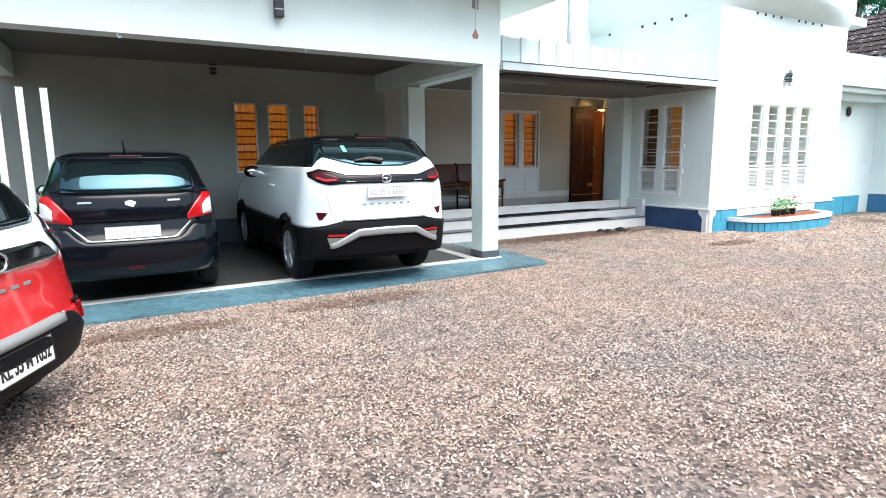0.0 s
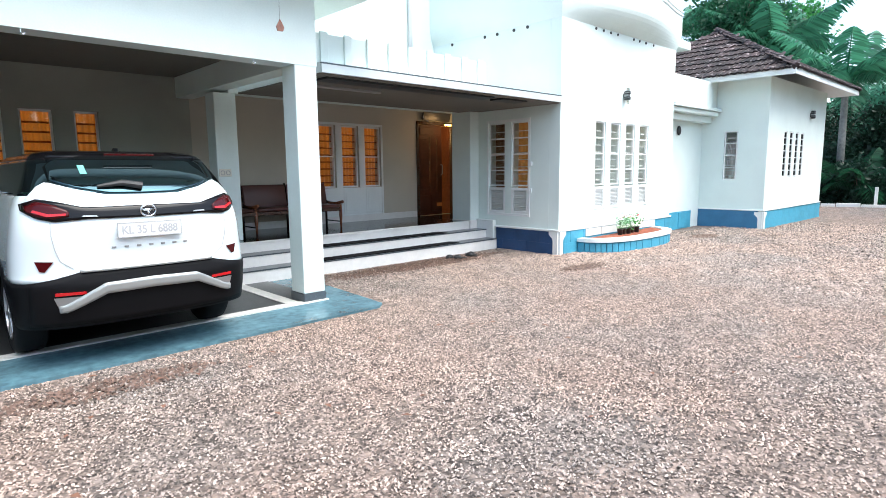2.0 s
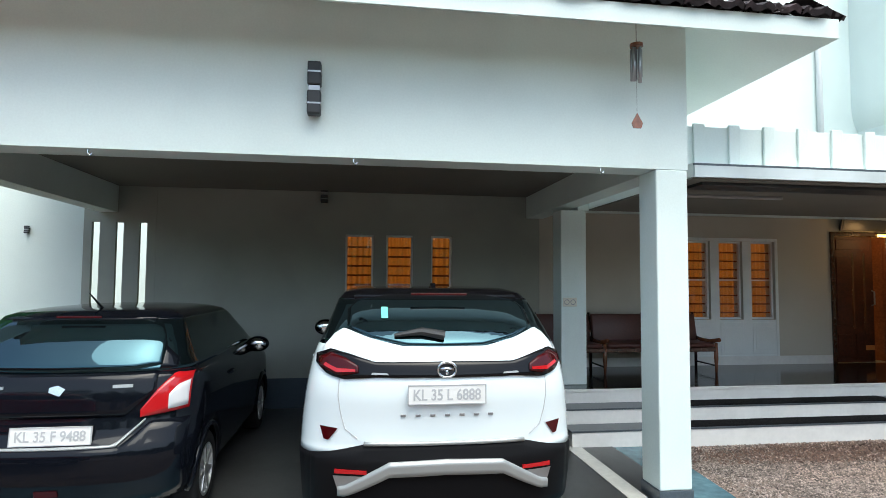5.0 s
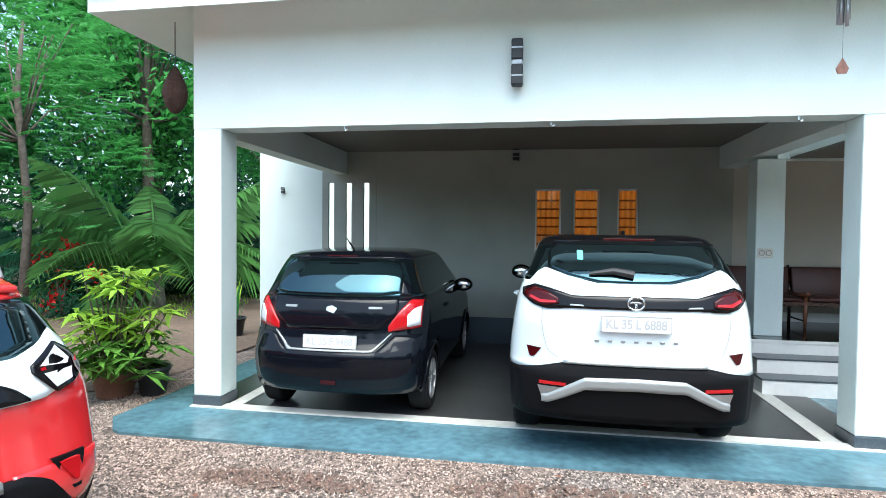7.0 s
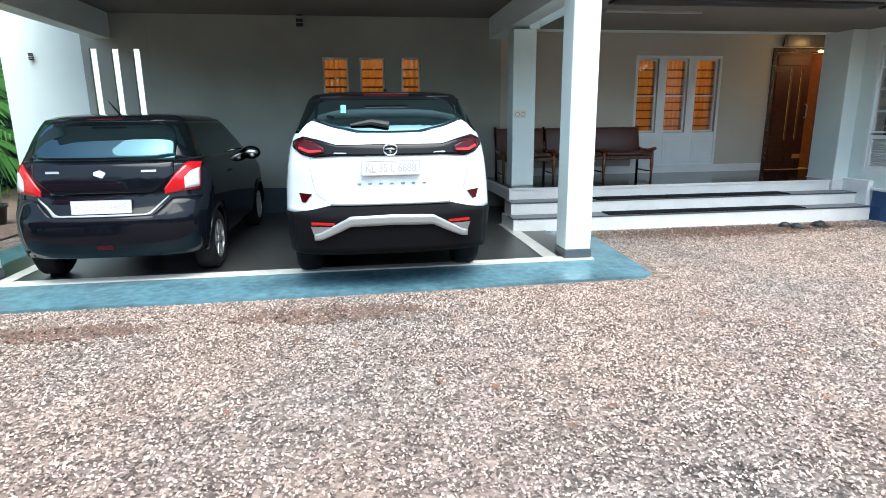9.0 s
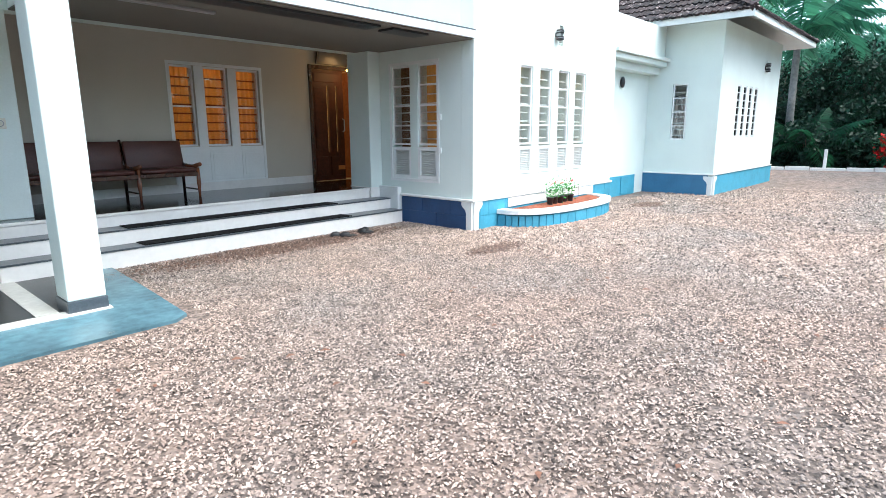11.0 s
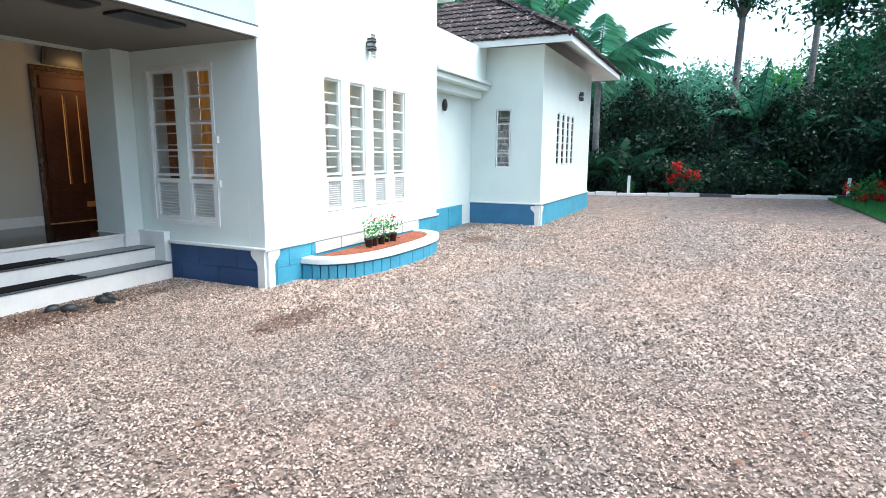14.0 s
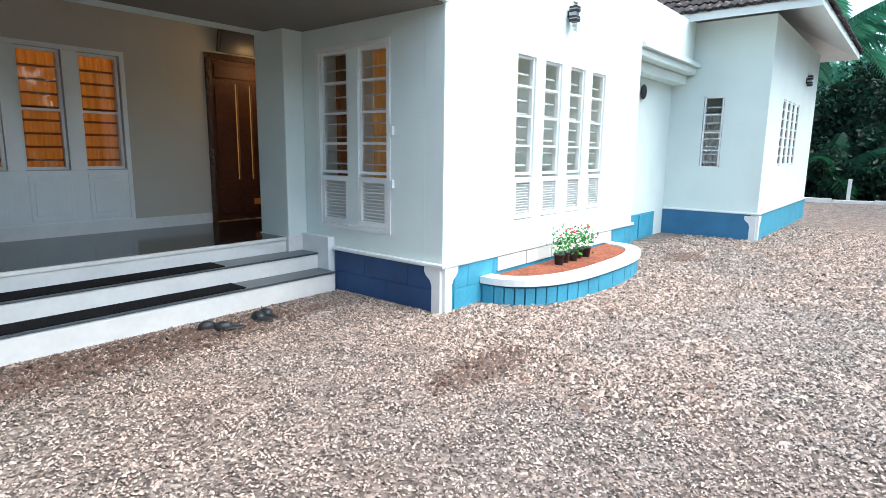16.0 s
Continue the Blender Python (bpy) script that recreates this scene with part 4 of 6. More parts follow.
sconce(pose(1.70, YC, 3.24), 0.40, "dark grey up-and-down wall lamp on the beam")
sconce(pose(1.54, YB, 3.02), 0.26, "black wall lamp on the carport wall")
sconce(pose(11.93, YV, 3.0), 0.17, "small black wall lamp beside the vent")
sconce(pose(20.3, 5.742, 3.02), 0.22, "small black wall lamp of the wing")
sconce(pose(-2.3, YB, 2.44) @ Matrix.Scale(0.5, 4), 0.2, "tiny black wall lamp on the side wall")
b = bmesh.new()
bmesh.ops.create_uvsphere(b, u_segments=16, v_segments=10, radius=1, matrix=Matrix.LocRotScale((15.35, 7.31, 2.47), None, (0.07, 0.05, 0.12)))
tagged(mesh_object("bulkhead_lamp", b, BLACK, True), "black oval bulkhead lamp on the recess wall", "lamp")
vent = thing("vent", pose(12.08, YV, 3.01), "white slatted wall vent", "vent", kind="structure")
for k in range(6):
    v = part("slat", box(-0.058, 0.058, -0.02, 0.02, -0.003, 0.003), TRIM, vent)
    v.matrix_basis = pose(0, 0.03, -0.13 + k * 0.052, -35)
vent = thing("vent", pose(20.42, 5.735, 3.05), "white slatted wall vent", "vent", kind="structure")
for k in range(6):
    v = part("slat", box(-0.058, 0.058, -0.02, 0.0, -0.01, 0.01), TRIM, vent)
    v.matrix_basis = pose(0, 0, -0.13 + k * 0.052)
sw = thing("switch_plate", pose(4.645, 9.21, 1.55), "ivory switch plate with two round sockets on the column", "switch")
part("plate", box(-0.09, 0.09, -0.012, 0, -0.055, 0.055, 0.004), IVORY, sw)
for k in (-1, 1):
    part("socket", tube([(k * 0.04 + 0.03 * math.cos(a), -0.014, 0.03 * math.sin(a)) for a in np.linspace(0, 2 * math.pi, 17)], 0.004, 6, caps=False), GREY_METAL, sw)
ch = thing("wind_chime", pose(4.18, 6.50, 3.83), "wind chime of silver tubes below the eave", "wind chime")
part("cord", tube([(0, 0, 0.0), (0, 0, -0.16)], 0.003, 5), BLACK, ch)
part("top_disc", tube([(0, 0, -0.16), (0, 0, -0.185)], 0.05, 16), WOOD_RED, ch)
for k in range(5):
    a = k * 2 * math.pi / 5
    part("tube", tube([(0.035 * math.cos(a), 0.035 * math.sin(a), -0.2), (0.035 * math.cos(a), 0.035 * math.sin(a), -0.42 - 0.015 * k)], 0.013, 10), GREY_METAL, ch, smooth=True)
part("cord", tube([(0, 0, -0.18), (0, 0, -0.75)], 0.0012, 5), BLACK, ch)
part("wind_sail", prism([(0, 0.1), (0.045, 0.02), (0.03, -0.02), (-0.03, -0.02), (-0.045, 0.02)], -0.006, 0.006), WOOD_RED, ch).matrix_basis = pose(0, 0, -0.81)
nb = thing("hanging_nest", pose(-1.62, 6.75, 3.78), "brown woven pendant nest hanging from the eave", "pendant")
part("cord", tube([(0, 0, 0), (0, 0, -0.45)], 0.005, 5), BLACK, nb)
b = bmesh.new()
bmesh.ops.create_uvsphere(b, u_segments=18, v_segments=14, radius=1)
for v in b.verts:
    k = 1 + 0.12 * noise.noise(v.co * 4)
    v.co = Vector((v.co.x * 0.10 * (1.15 - 0.5 * max(v.co.z, 0)) * k, v.co.y * 0.10 * (1.15 - 0.5 * max(v.co.z, 0)) * k, v.co.z * 0.23 - 0.66))
part("nest", b, material("dark_brown_wicker", (0.05, 0.022, 0.014), 0.9, grain=0.4, grain_scale=60, bump=0.8, bump_scale=90), nb)
for x in (0.1, 2.0, 4.0):
    tagged(mesh_object("ceiling_hook", tube([(x, YC + 0.02, 2.742), (x, YC + 0.02, 2.71), (x + 0.015, YC + 0.02, 2.695), (x + 0.03, YC + 0.02, 2.71)], 0.006, 6), CHROME), "small steel hook under the beam", "hook", "hooks under the beam")
tagged(mesh_object("wall_clip", box(XB - 0.03, XB, 7.52, 7.55, 1.62, 1.70, 0.004), TRIM), "small white window catch on the wall", "catch", "window catches")
tagged(mesh_object("wall_clip", box(XB - 0.03, XB, 7.52, 7.55, 1.12, 1.20, 0.004), TRIM), "small white window catch on the wall", "catch", "window catches")
# Dark panels; their black also takes in the drip groove's shade.
for x0, x1 in ((5.05, 8.12), (8.32, 8.95)):
    tagged(mesh_object("soffit_panel", box(x0, x1, 7.02, 7.30, 2.672, 2.6995, 0.004), BLACK_PLASTIC), "flat dark panel under the slab edge, groove shade included", "panel", "panels under the slab")
tagged(mesh_object("tube_light", box(5.2, 6.4, 7.7, 7.76, 2.67, 2.72, 0.01), GREY_METAL), "unlit tube light fitting under the slab", "tube light")
tagged(mesh_object("plinth_hatch", box(15.55, 15.9, 7.305, 7.325, 0.03, 0.42, 0.006), BLUE), "blue painted hatch in the plinth", "hatch")


def slipper(x, y, turn):
    s = thing("slipper", pose(x, y, 0.0, 0, 0, turn), "worn black slipper on the gravel", "slipper", "slippers by the steps")
    sole = bmesh.new()
    bmesh.ops.create_uvsphere(sole, u_segments=20, v_segments=10, radius=1, matrix=Matrix.LocRotScale((0, 0, 0.02), None, (0.052, 0.135, 0.02)))
    part("sole", sole, BLACK_PLASTIC, s, smooth=True)
    up = bmesh.new()
    bmesh.ops.create_uvsphere(up, u_segments=20, v_segments=10, radius=1, matrix=Matrix.LocRotScale((0, 0.045, 0.03), None, (0.052, 0.075, 0.05)))
    part("upper", up, BLACK_PLASTIC, s, smooth=True)


for x, y, a in ((8.12, 8.02, 75), (8.20, 7.90, 60), (8.52, 7.93, 10), (8.62, 7.98, 0)):
    slipper(x, y, a)

# ---- cars ----
WHITE_CAR = material("pearl_white_car_paint", (0.74, 0.82, 0.84), 0.22, coat=1.0)
BLACK_CAR = material("metallic_charcoal_car_paint", (0.004, 0.005, 0.008), 0.07, spec=0.26)
RED_CAR = material("bright_red_car_paint", (0.62, 0.018, 0.022), 0.25, coat=1.0)
GLOSS_BLACK = material("gloss_black_car_trim", (0.004, 0.004, 0.005), 0.08, spec=0.25)
CLADDING = material("matt_black_cladding", (0.005, 0.005, 0.006), 0.55, grain=0.2, grain_scale=200, spec=0.12)
CAR_GLASS = material("dark_tinted_car_glass", (0.003, 0.005, 0.006), 0.02, spec=0.85)
CAR_GLASS.node_tree.nodes["Principled BSDF"].inputs["IOR"].default_value = 1.58
CAR_GLASS.node_tree.nodes["Principled BSDF"].inputs["Specular Tint"].default_value = (0.42, 0.83, 1.0, 1)
LAMP_RED = material("red_lamp_lens", (0.42, 0.008, 0.012), 0.1, coat=0.25)
LAMP_DARK = material("dark_red_lamp_lens", (0.045, 0.002, 0.003), 0.1, spec=0.3)
LAMP_CLEAR = material("clear_lamp_lens", (0.62, 0.62, 0.63), 0.1, coat=1.0)
SILVER = material("satin_silver_trim", (0.34, 0.355, 0.35), 0.35, metal=0.4)
PLATE = material("white_number_plate", (0.72, 0.72, 0.70), 0.35)
PLATE_INK = material("black_plate_ink", (0.02, 0.02, 0.02), 0.5)
GREY_INK = material("embossed_grey_ink", (0.42, 0.43, 0.44), 0.5)
TYRE = material("tyre_rubber", (0.010, 0.010, 0.011), 0.8, bump=0.2, spec=0.2)
RIM = material("alloy_wheel", (0.5, 0.51, 0.53), 0.3, metal=0.8)
TEAL_TAG = material("teal_paper_tag", (0.15, 0.55, 0.45), 0.6)


class Shell:
    """A car's skin as rounded plan outlines stacked in z: (z, half width, rear y, front y, rear rounding, front rounding)."""

    def __init__(self, levels, n=2.7):
        self.t = np.array(levels)
        self.n = n

    def level(self, z):
        return [float(np.interp(z, self.t[:, 0], self.t[:, k])) for k in range(1, 6)]

    def rear(self, x, z):
        w, yr, yf, rr, rf = self.level(z)
        k = min(abs(x) / w, 0.999)
        return yr + rr * (1 - (1 - k ** self.n) ** (1 / self.n))

    def side(self, y, z):
        w, yr, yf, rr, rf = self.level(z)
        if y >= yr + rr:
            return w
        q = 1 - max(0.0, y - yr) / rr
        return w * (1 - q ** self.n) ** (1 / self.n)

    def ring(self, z, arc=30, side=44):
        w, yr, yf, rr, rf = self.level(z)
        e = 2 / self.n
        pts = []
        for i in range(arc + 1):
            a = math.pi * i / arc
            c, s = math.cos(a), math.sin(a)
            pts.append((-math.copysign(abs(c) ** e, c) * w, yr + rr * (1 - abs(s) ** e)))
        for i in range(1, side):
            f = i / side
            pts.append((w, (yr + rr) * (1 - f) + (yf - rf) * f))
        for i in range(arc + 1):
            a = math.pi * i / arc
            c, s = math.cos(a), math.sin(a)
            pts.append((math.copysign(abs(c) ** e, c) * w, yf - rf * (1 - abs(s) ** e)))
        for i in range(1, side):
            f = i / side
            pts.append((-w, (yf - rf) * (1 - f) + (yr + rr) * f))
        return pts

    def loft(self, z0, z1, step=0.035, wheels=(), radius=0.4, grow=0.0, cap=True):
        b = bmesh.new()
        count = max(2, int(round((z1 - z0) / step)) + 1)
        rows = []
        for z in np.linspace(z0, z1, count):
            row = []
            for x, y in self.ring(z):
                for wy, wz in wheels:
                    if math.hypot(y - wy, z - wz) < radius and abs(x) > 0.55:
                        x = math.copysign(abs(x) - 0.24, x)
                row.append(b.verts.new((x * (1 + grow), y, z)))
            rows.append(row)
        n = len(rows[0])
        for r0, r1 in zip(rows, rows[1:]):
            for k in range(n):
                b.faces.new((r0[k], r0[(k + 1) % n], r1[(k + 1) % n], r1[k]))
        if cap:
            b.faces.new(rows[0][::-1])
            b.faces.new(rows[-1])
        return b

    def patch(self, x0, x1, lo, hi, off=0.006, nx=40, nz=6):
        """A panel lying on the tail between the curves lo(x) and hi(x), standing off a little, with turned-in edges."""
        b = bmesh.new()
        grid = []
        for i in range(nx + 1):
            x = x0 + (x1 - x0) * i / nx
            a, c = lo(x), hi(x)
            grid.append([b.verts.new((x, self.rear(x, a + (c - a) * k / nz) - off, a + (c - a) * k / nz)) for k in range(nz + 1)])
        for i in range(nx):
            for k in range(nz):
                b.faces.new((grid[i][k], grid[i + 1][k], grid[i + 1][k + 1], grid[i][k + 1]))
        edge = [e for e in b.edges if e.is_boundary]
        res = bmesh.ops.extrude_edge_only(b, edges=edge)
        for v in res["geom"]:
            if isinstance(v, bmesh.types.BMVert):
                v.co.y += off + 0.012
        bmesh.ops.recalc_face_normals(b, faces=b.faces[:])
        return b

    def plaque(self, pts, off=0.01):
        """A small many-cornered piece on the tail."""
        b = bmesh.new()
        f = [b.verts.new((x, self.rear(x, z) - off, z)) for x, z in pts]
        k = [b.verts.new((x, self.rear(x, z) + 0.015, z)) for x, z in pts]
        b.faces.new(f)
        n = len(pts)
        for i in range(n):
            b.faces.new((f[i], k[i], k[(i + 1) % n], f[(i + 1) % n]))
        bmesh.ops.recalc_face_normals(b, faces=b.faces[:])
        return b


def curve(*knots):
    xs, zs = [k[0] for k in knots], [k[1] for k in knots]
    return lambda x: float(np.interp(abs(x), xs, zs))


def lathe(profile, seg=40):
    """(radius, x) turned about the x axis."""
    b = bmesh.new()
    rings = [[b.verts.new((x, r * math.cos(2 * math.pi * k / seg), r * math.sin(2 * math.pi * k / seg))) for k in range(seg)] for r, x in profile]
    for r0, r1 in zip(rings, rings[1:]):
        for k in range(seg):
            b.faces.new((r0[k], r0[(k + 1) % seg], r1[(k + 1) % seg], r1[k]))
    bmesh.ops.recalc_face_normals(b, faces=b.faces[:])
    return b


def wheel(parent, x, y, r, width, out):
    w = new("wheel")
    w.parent = parent
    w.matrix_basis = pose(x, y, r, 0, 0, 0 if out > 0 else 180)
    h = width / 2
    part("tyre", lathe([(r * 0.64, -h), (r * 0.9, -h), (r * 0.985, -h * 0.8), (r, -h * 0.4), (r, h * 0.4), (r * 0.985, h * 0.8), (r * 0.9, h), (r * 0.66, h * 0.96), (r * 0.64, h * 0.7)]), TYRE, w, smooth=True)
    b = lathe([(r * 0.645, h * 0.9), (r * 0.6, h * 0.86), (r * 0.58, h * 0.3), (0.02, h * 0.2)])
    part("wheel_well_disc", b, BLACK, w)
    b = lathe([(r * 0.655, h * 0.98), (r * 0.60, h * 0.98), (r * 0.59, h * 0.6)])
    for k in range(7):
        s = box(h * 0.55, h * 0.95, -0.022, 0.022, 0.03, r * 0.61, 0.006)
        join(b, s, Matrix.Rotation(2 * math.pi * k / 7, 4, "X"))
    join(b, lathe([(0.0, h * 0.97), (0.05, h * 0.97), (0.06, h * 0.6)], 16))
    part("rim", b, RIM, w, "silver alloy rim with seven spokes")
    return w


def lettering(text, height, width, mat, parent, m, name="lettering"):
    """Raised letters in the built-in font, fitted to a width and height, lying in local x and z."""
    cu = bpy.data.curves.new(name, "FONT")
    cu.body = text
    cu.extrude, cu.offset = 0.002, 0.018
    tmp = bpy.data.objects.new(name, cu)
    scene.collection.objects.link(tmp)
    me = bpy.data.meshes.new_from_object(tmp.evaluated_get(bpy.context.evaluated_depsgraph_get()))
    bpy.data.objects.remove(tmp)
    co = np.array([v.co[:] for v in me.vertices])
    lo, hi = co.min(0), co.max(0)
    me.transform(Matrix.Diagonal((width / (hi[0] - lo[0]), height / (hi[1] - lo[1]), 1, 1)) @ Matrix.Translation((-(lo[0] + hi[0]) / 2, -(lo[1] + hi[1]) / 2, 0)))
    me.materials.clear()
    me.materials.append(mat)
    ob = new(name, me)
    ob.parent = parent
    ob.matrix_basis = m @ pose(0, 0, 0, 90)
    return ob


def number_plate(car, shell, x, z, text, ink, w=0.5, h=0.12, tilt=0):
    p = new("number_plate", mesh_object("tmp_plate", box(-w / 2, w / 2, -0.008, 0.008, -h / 2, h / 2, 0.003), PLATE).data)
    bpy.data.objects.remove(bpy.data.objects["tmp_plate"])
    p.parent = car
    p.matrix_basis = pose(x, shell.rear(x, z) - 0.02, z, tilt)
    tagged(p, "white number plate with dark characters")
    lettering(text, h * 0.58, w * 0.86, ink, p, pose(0, -0.009, 0))
    rim = bmesh.new()
    for a in ((-w / 2, w / 2, -h / 2, -h / 2 + 0.006), (-w / 2, w / 2, h / 2 - 0.006, h / 2), (-w / 2, -w / 2 + 0.006, -h / 2, h / 2), (w / 2 - 0.006, w / 2, -h / 2, h / 2)):
        box(a[0], a[1], -0.011, -0.008, a[2], a[3], bm=rim)
    part("plate_frame", rim, ink, p)
    return p


def side_mirror(car, x, y, z, mat):
    s = 1 if x > 0 else -1
    b = bmesh.new()
    bmesh.ops.create_uvsphere(b, u_segments=20, v_segments=12, radius=1, matrix=Matrix.LocRotScale((x + s * 0.09, y, z), None, (0.12, 0.085, 0.085)))
    tube([(x - s * 0.06, y + 0.03, z - 0.06), (x + s * 0.05, y, z - 0.04)], 0.035, 10, b)
    m = part("side_mirror", b, mat, car, smooth=True)
    g = bmesh.new()
    bmesh.ops.create_uvsphere(g, u_segments=20, v_segments=10, radius=1, matrix=Matrix.LocRotScale((x + s * 0.09, y - 0.055, z), None, (0.095, 0.038, 0.066)))
    part("mirror_glass", g, CHROME, m, "silvery mirror glass", True)


def arch_lip(car, shell, sg, y, z, r, mat=CLADDING):
    pts = [(sg * (shell.side(y + r * math.cos(a), z + r * math.sin(a)) - 0.012), y + r * math.cos(a), z + r * math.sin(a)) for a in np.linspace(-0.1, math.pi + 0.1, 26)]
    part("wheel_arch", tube(pts, 0.028, 8), mat, car, smooth=True)


def big_suv():
    car = thing("white_suv", pose(2.605, 5.91, 0.03) @ Matrix.Diagonal((0.972, 1, 1, 1)), "white mid-size SUV with black roof parked under the carport", "car")
    L = [(0.22, 0.86, 0.12, 4.40, 0.40, 0.6), (0.34, 0.92, 0.05, 4.52, 0.42, 0.7), (0.50, 0.93, 0.02, 4.58, 0.42, 0.7), (0.68, 0.945, 0.0, 4.60, 0.45, 0.7),
         (0.74, 0.945, 0.03, 4.60, 0.45, 0.7), (0.90, 0.935, 0.02, 4.59, 0.46, 0.7), (1.05, 0.915, 0.00, 4.5, 0.46, 0.7), (1.14, 0.90, 0.0, 4.3, 0.46, 0.8),
         (1.24, 0.88, 0.03, 4.0, 0.44, 0.8), (1.34, 0.845, 0.075, 3.55, 0.42, 0.6), (1.40, 0.81, 0.115, 3.4, 0.38, 0.5), (1.46, 0.785, 0.18, 3.25, 0.34, 0.5), (1.51, 0.765, 0.245, 3.1, 0.31, 0.45), (1.56, 0.745, 0.32, 2.95, 0.28, 0.4),
         (1.64, 0.715, 0.45, 2.75, 0.22, 0.4), (1.69, 0.67, 0.53, 2.5, 0.20, 0.4), (1.72, 0.56, 0.68, 2.2, 0.2, 0.4)]
    s = Shell(L)
    wheels = ((0.97, 0.36), (3.71, 0.36))
    part("body", s.loft(0.70, 1.36, wheels=wheels, radius=0.42), WHITE_CAR, car, smooth=True)
    part("cladding", s.loft(0.33, 0.70, wheels=wheels, radius=0.42, grow=0.006), CLADDING, car, "matt black lower cladding", True)
    part("side_glass", s.loft(1.36, 1.64), CAR_GLASS, car, "dark tinted side windows", True)
    part("roof", s.loft(1.64, 1.72, 0.012), GLOSS_BLACK, car, "gloss black roof", True)
    part("rear_bumper", s.patch(-0.86, 0.86, lambda x: 0.36, curve((0, 0.775), (0.50, 0.772), (0.70, 0.725), (0.86, 0.70)), 0.018, 48, 10), CLADDING, car, "matt black rear bumper", True)
    part("tailgate_lip", s.patch(-0.52, 0.52, curve((0, 0.765), (0.52, 0.765)), curve((0, 0.785), (0.52, 0.785)), 0.03, 24, 2), SILVER, car, "dull silver lip under the tailgate", True)
    part("shoulder_panel", s.patch(-0.80, 0.80, lambda x: 1.26, curve((0, 1.35), (0.25, 1.355), (0.48, 1.405), (0.66, 1.465), (0.72, 1.43), (0.80, 1.34)), 0.012, 60, 8), WHITE_CAR, car, smooth=True)
    gl = part("rear_window", s.patch(-0.64, 0.64, curve((0, 1.36), (0.25, 1.365), (0.48, 1.415), (0.64, 1.48)), curve((0, 1.655), (0.56, 1.65), (0.64, 1.58)), 0.005, 40, 14), CAR_GLASS, car, "dark tinted rear window", True)
    b = tube([(-0.33, s.rear(-0.33, 1.43) - 0.03, 1.425), (-0.15, s.rear(-0.15, 1.44) - 0.03, 1.45), (0.0, s.rear(0, 1.42) - 0.035, 1.425)], [0.012, 0.026, 0.03], 8)
    part("rear_wiper", b, BLACK_PLASTIC, gl)
    part("window_tag", s.plaque([(-0.41, 1.525), (-0.365, 1.525), (-0.365, 1.595), (-0.41, 1.595)], 0.012), TEAL_TAG, gl, "small teal sticker on the glass")
    sp = box(-0.60, 0.60, 0.40, 0.80, 1.668, 1.706, 0.014)
    for v in sp.verts:
        v.co.y += 0.12 * (abs(v.co.x) / 0.60) ** 3
        v.co.z -= 0.03 * (abs(v.co.x) / 0.60) ** 2
    spoiler = part("roof_spoiler", sp, GLOSS_BLACK, car, "gloss black roof spoiler", True)
    part("brake_light", box(-0.2, 0.2, 0.392, 0.41, 1.672, 1.69, 0.003), LAMP_DARK, spoiler)
    for sg in (-1, 1):
        part("tailgate_seam", tube([(sg * x, s.rear(sg * x, z) - 0.001, z) for x, z in ((0.68, 1.16), (0.685, 1.06), (0.67, 0.96), (0.64, 0.86), (0.56, 0.80))], 0.0035, 5), GREY_INK, car, "tailgate panel gap")
    part("lamp_band", s.patch(-0.84, 0.84, curve((0, 1.175), (0.45, 1.18), (0.66, 1.165), (0.76, 1.19), (0.84, 1.25)), curve((0, 1.272), (0.45, 1.268), (0.62, 1.315), (0.74, 1.34), (0.84, 1.30)), 0.018, 70, 5), GLOSS_BLACK, car, "gloss black band between the tail lamps", True)
    for sg in (-1, 1):
        lamp = part("tail_lamp", s.patch(sg * 0.56, sg * 0.82, curve((0.56, 1.205), (0.66, 1.185), (0.76, 1.205), (0.82, 1.25)), curve((0.56, 1.245), (0.64, 1.29), (0.74, 1.32), (0.82, 1.285)), 0.026, 20, 4), LAMP_DARK, car, "dark red tail lamp", True)
        part("lamp_glow", s.plaque([(sg * 0.58, 1.212), (sg * 0.70, 1.205), (sg * 0.785, 1.24), (sg * 0.775, 1.258), (sg * 0.695, 1.228), (sg * 0.58, 1.228)], 0.032), LAMP_RED, lamp, "brighter red lens")
        part("lamp_chrome", s.plaque([(sg * 0.37, 1.195), (sg * 0.48, 1.197), (sg * 0.47, 1.208), (sg * 0.38, 1.205)], 0.026), SILVER, lamp)
        part("reflector", s.plaque([(sg * 0.685, 0.86), (sg * 0.80, 0.868), (sg * 0.775, 0.79), (sg * 0.745, 0.785)], 0.008), LAMP_DARK, car, "dark red three-cornered reflector")
        part("bumper_strip", s.plaque([(sg * 0.50, 0.60), (sg * 0.70, 0.60), (sg * 0.70, 0.625), (sg * 0.50, 0.622)], 0.03), LAMP_RED, car, "thin red bumper strip")
        part("exhaust_trim", s.plaque([(sg * 0.50, 0.585), (sg * 0.71, 0.585), (sg * 0.68, 0.50), (sg * 0.60, 0.50)], 0.026), GREY_METAL, car, "chrome exhaust surround")
        side_mirror(car, sg * 0.84, 2.75, 1.27, GLOSS_BLACK)
        for wy, wz in wheels:
            wheel(car, sg * 0.80, wy, 0.36, 0.24, sg)
            arch_lip(car, s, sg, wy, wz, 0.42)
        part("door_handle", tube([(sg * 0.93, 1.5, 1.12), (sg * 0.955, 1.55, 1.125), (sg * 0.955, 1.68, 1.125), (sg * 0.93, 1.73, 1.12)], 0.014, 8), WHITE_CAR, car)
    mid = curve((0, 0.645), (0.36, 0.635), (0.50, 0.565), (0.63, 0.50), (0.68, 0.495))
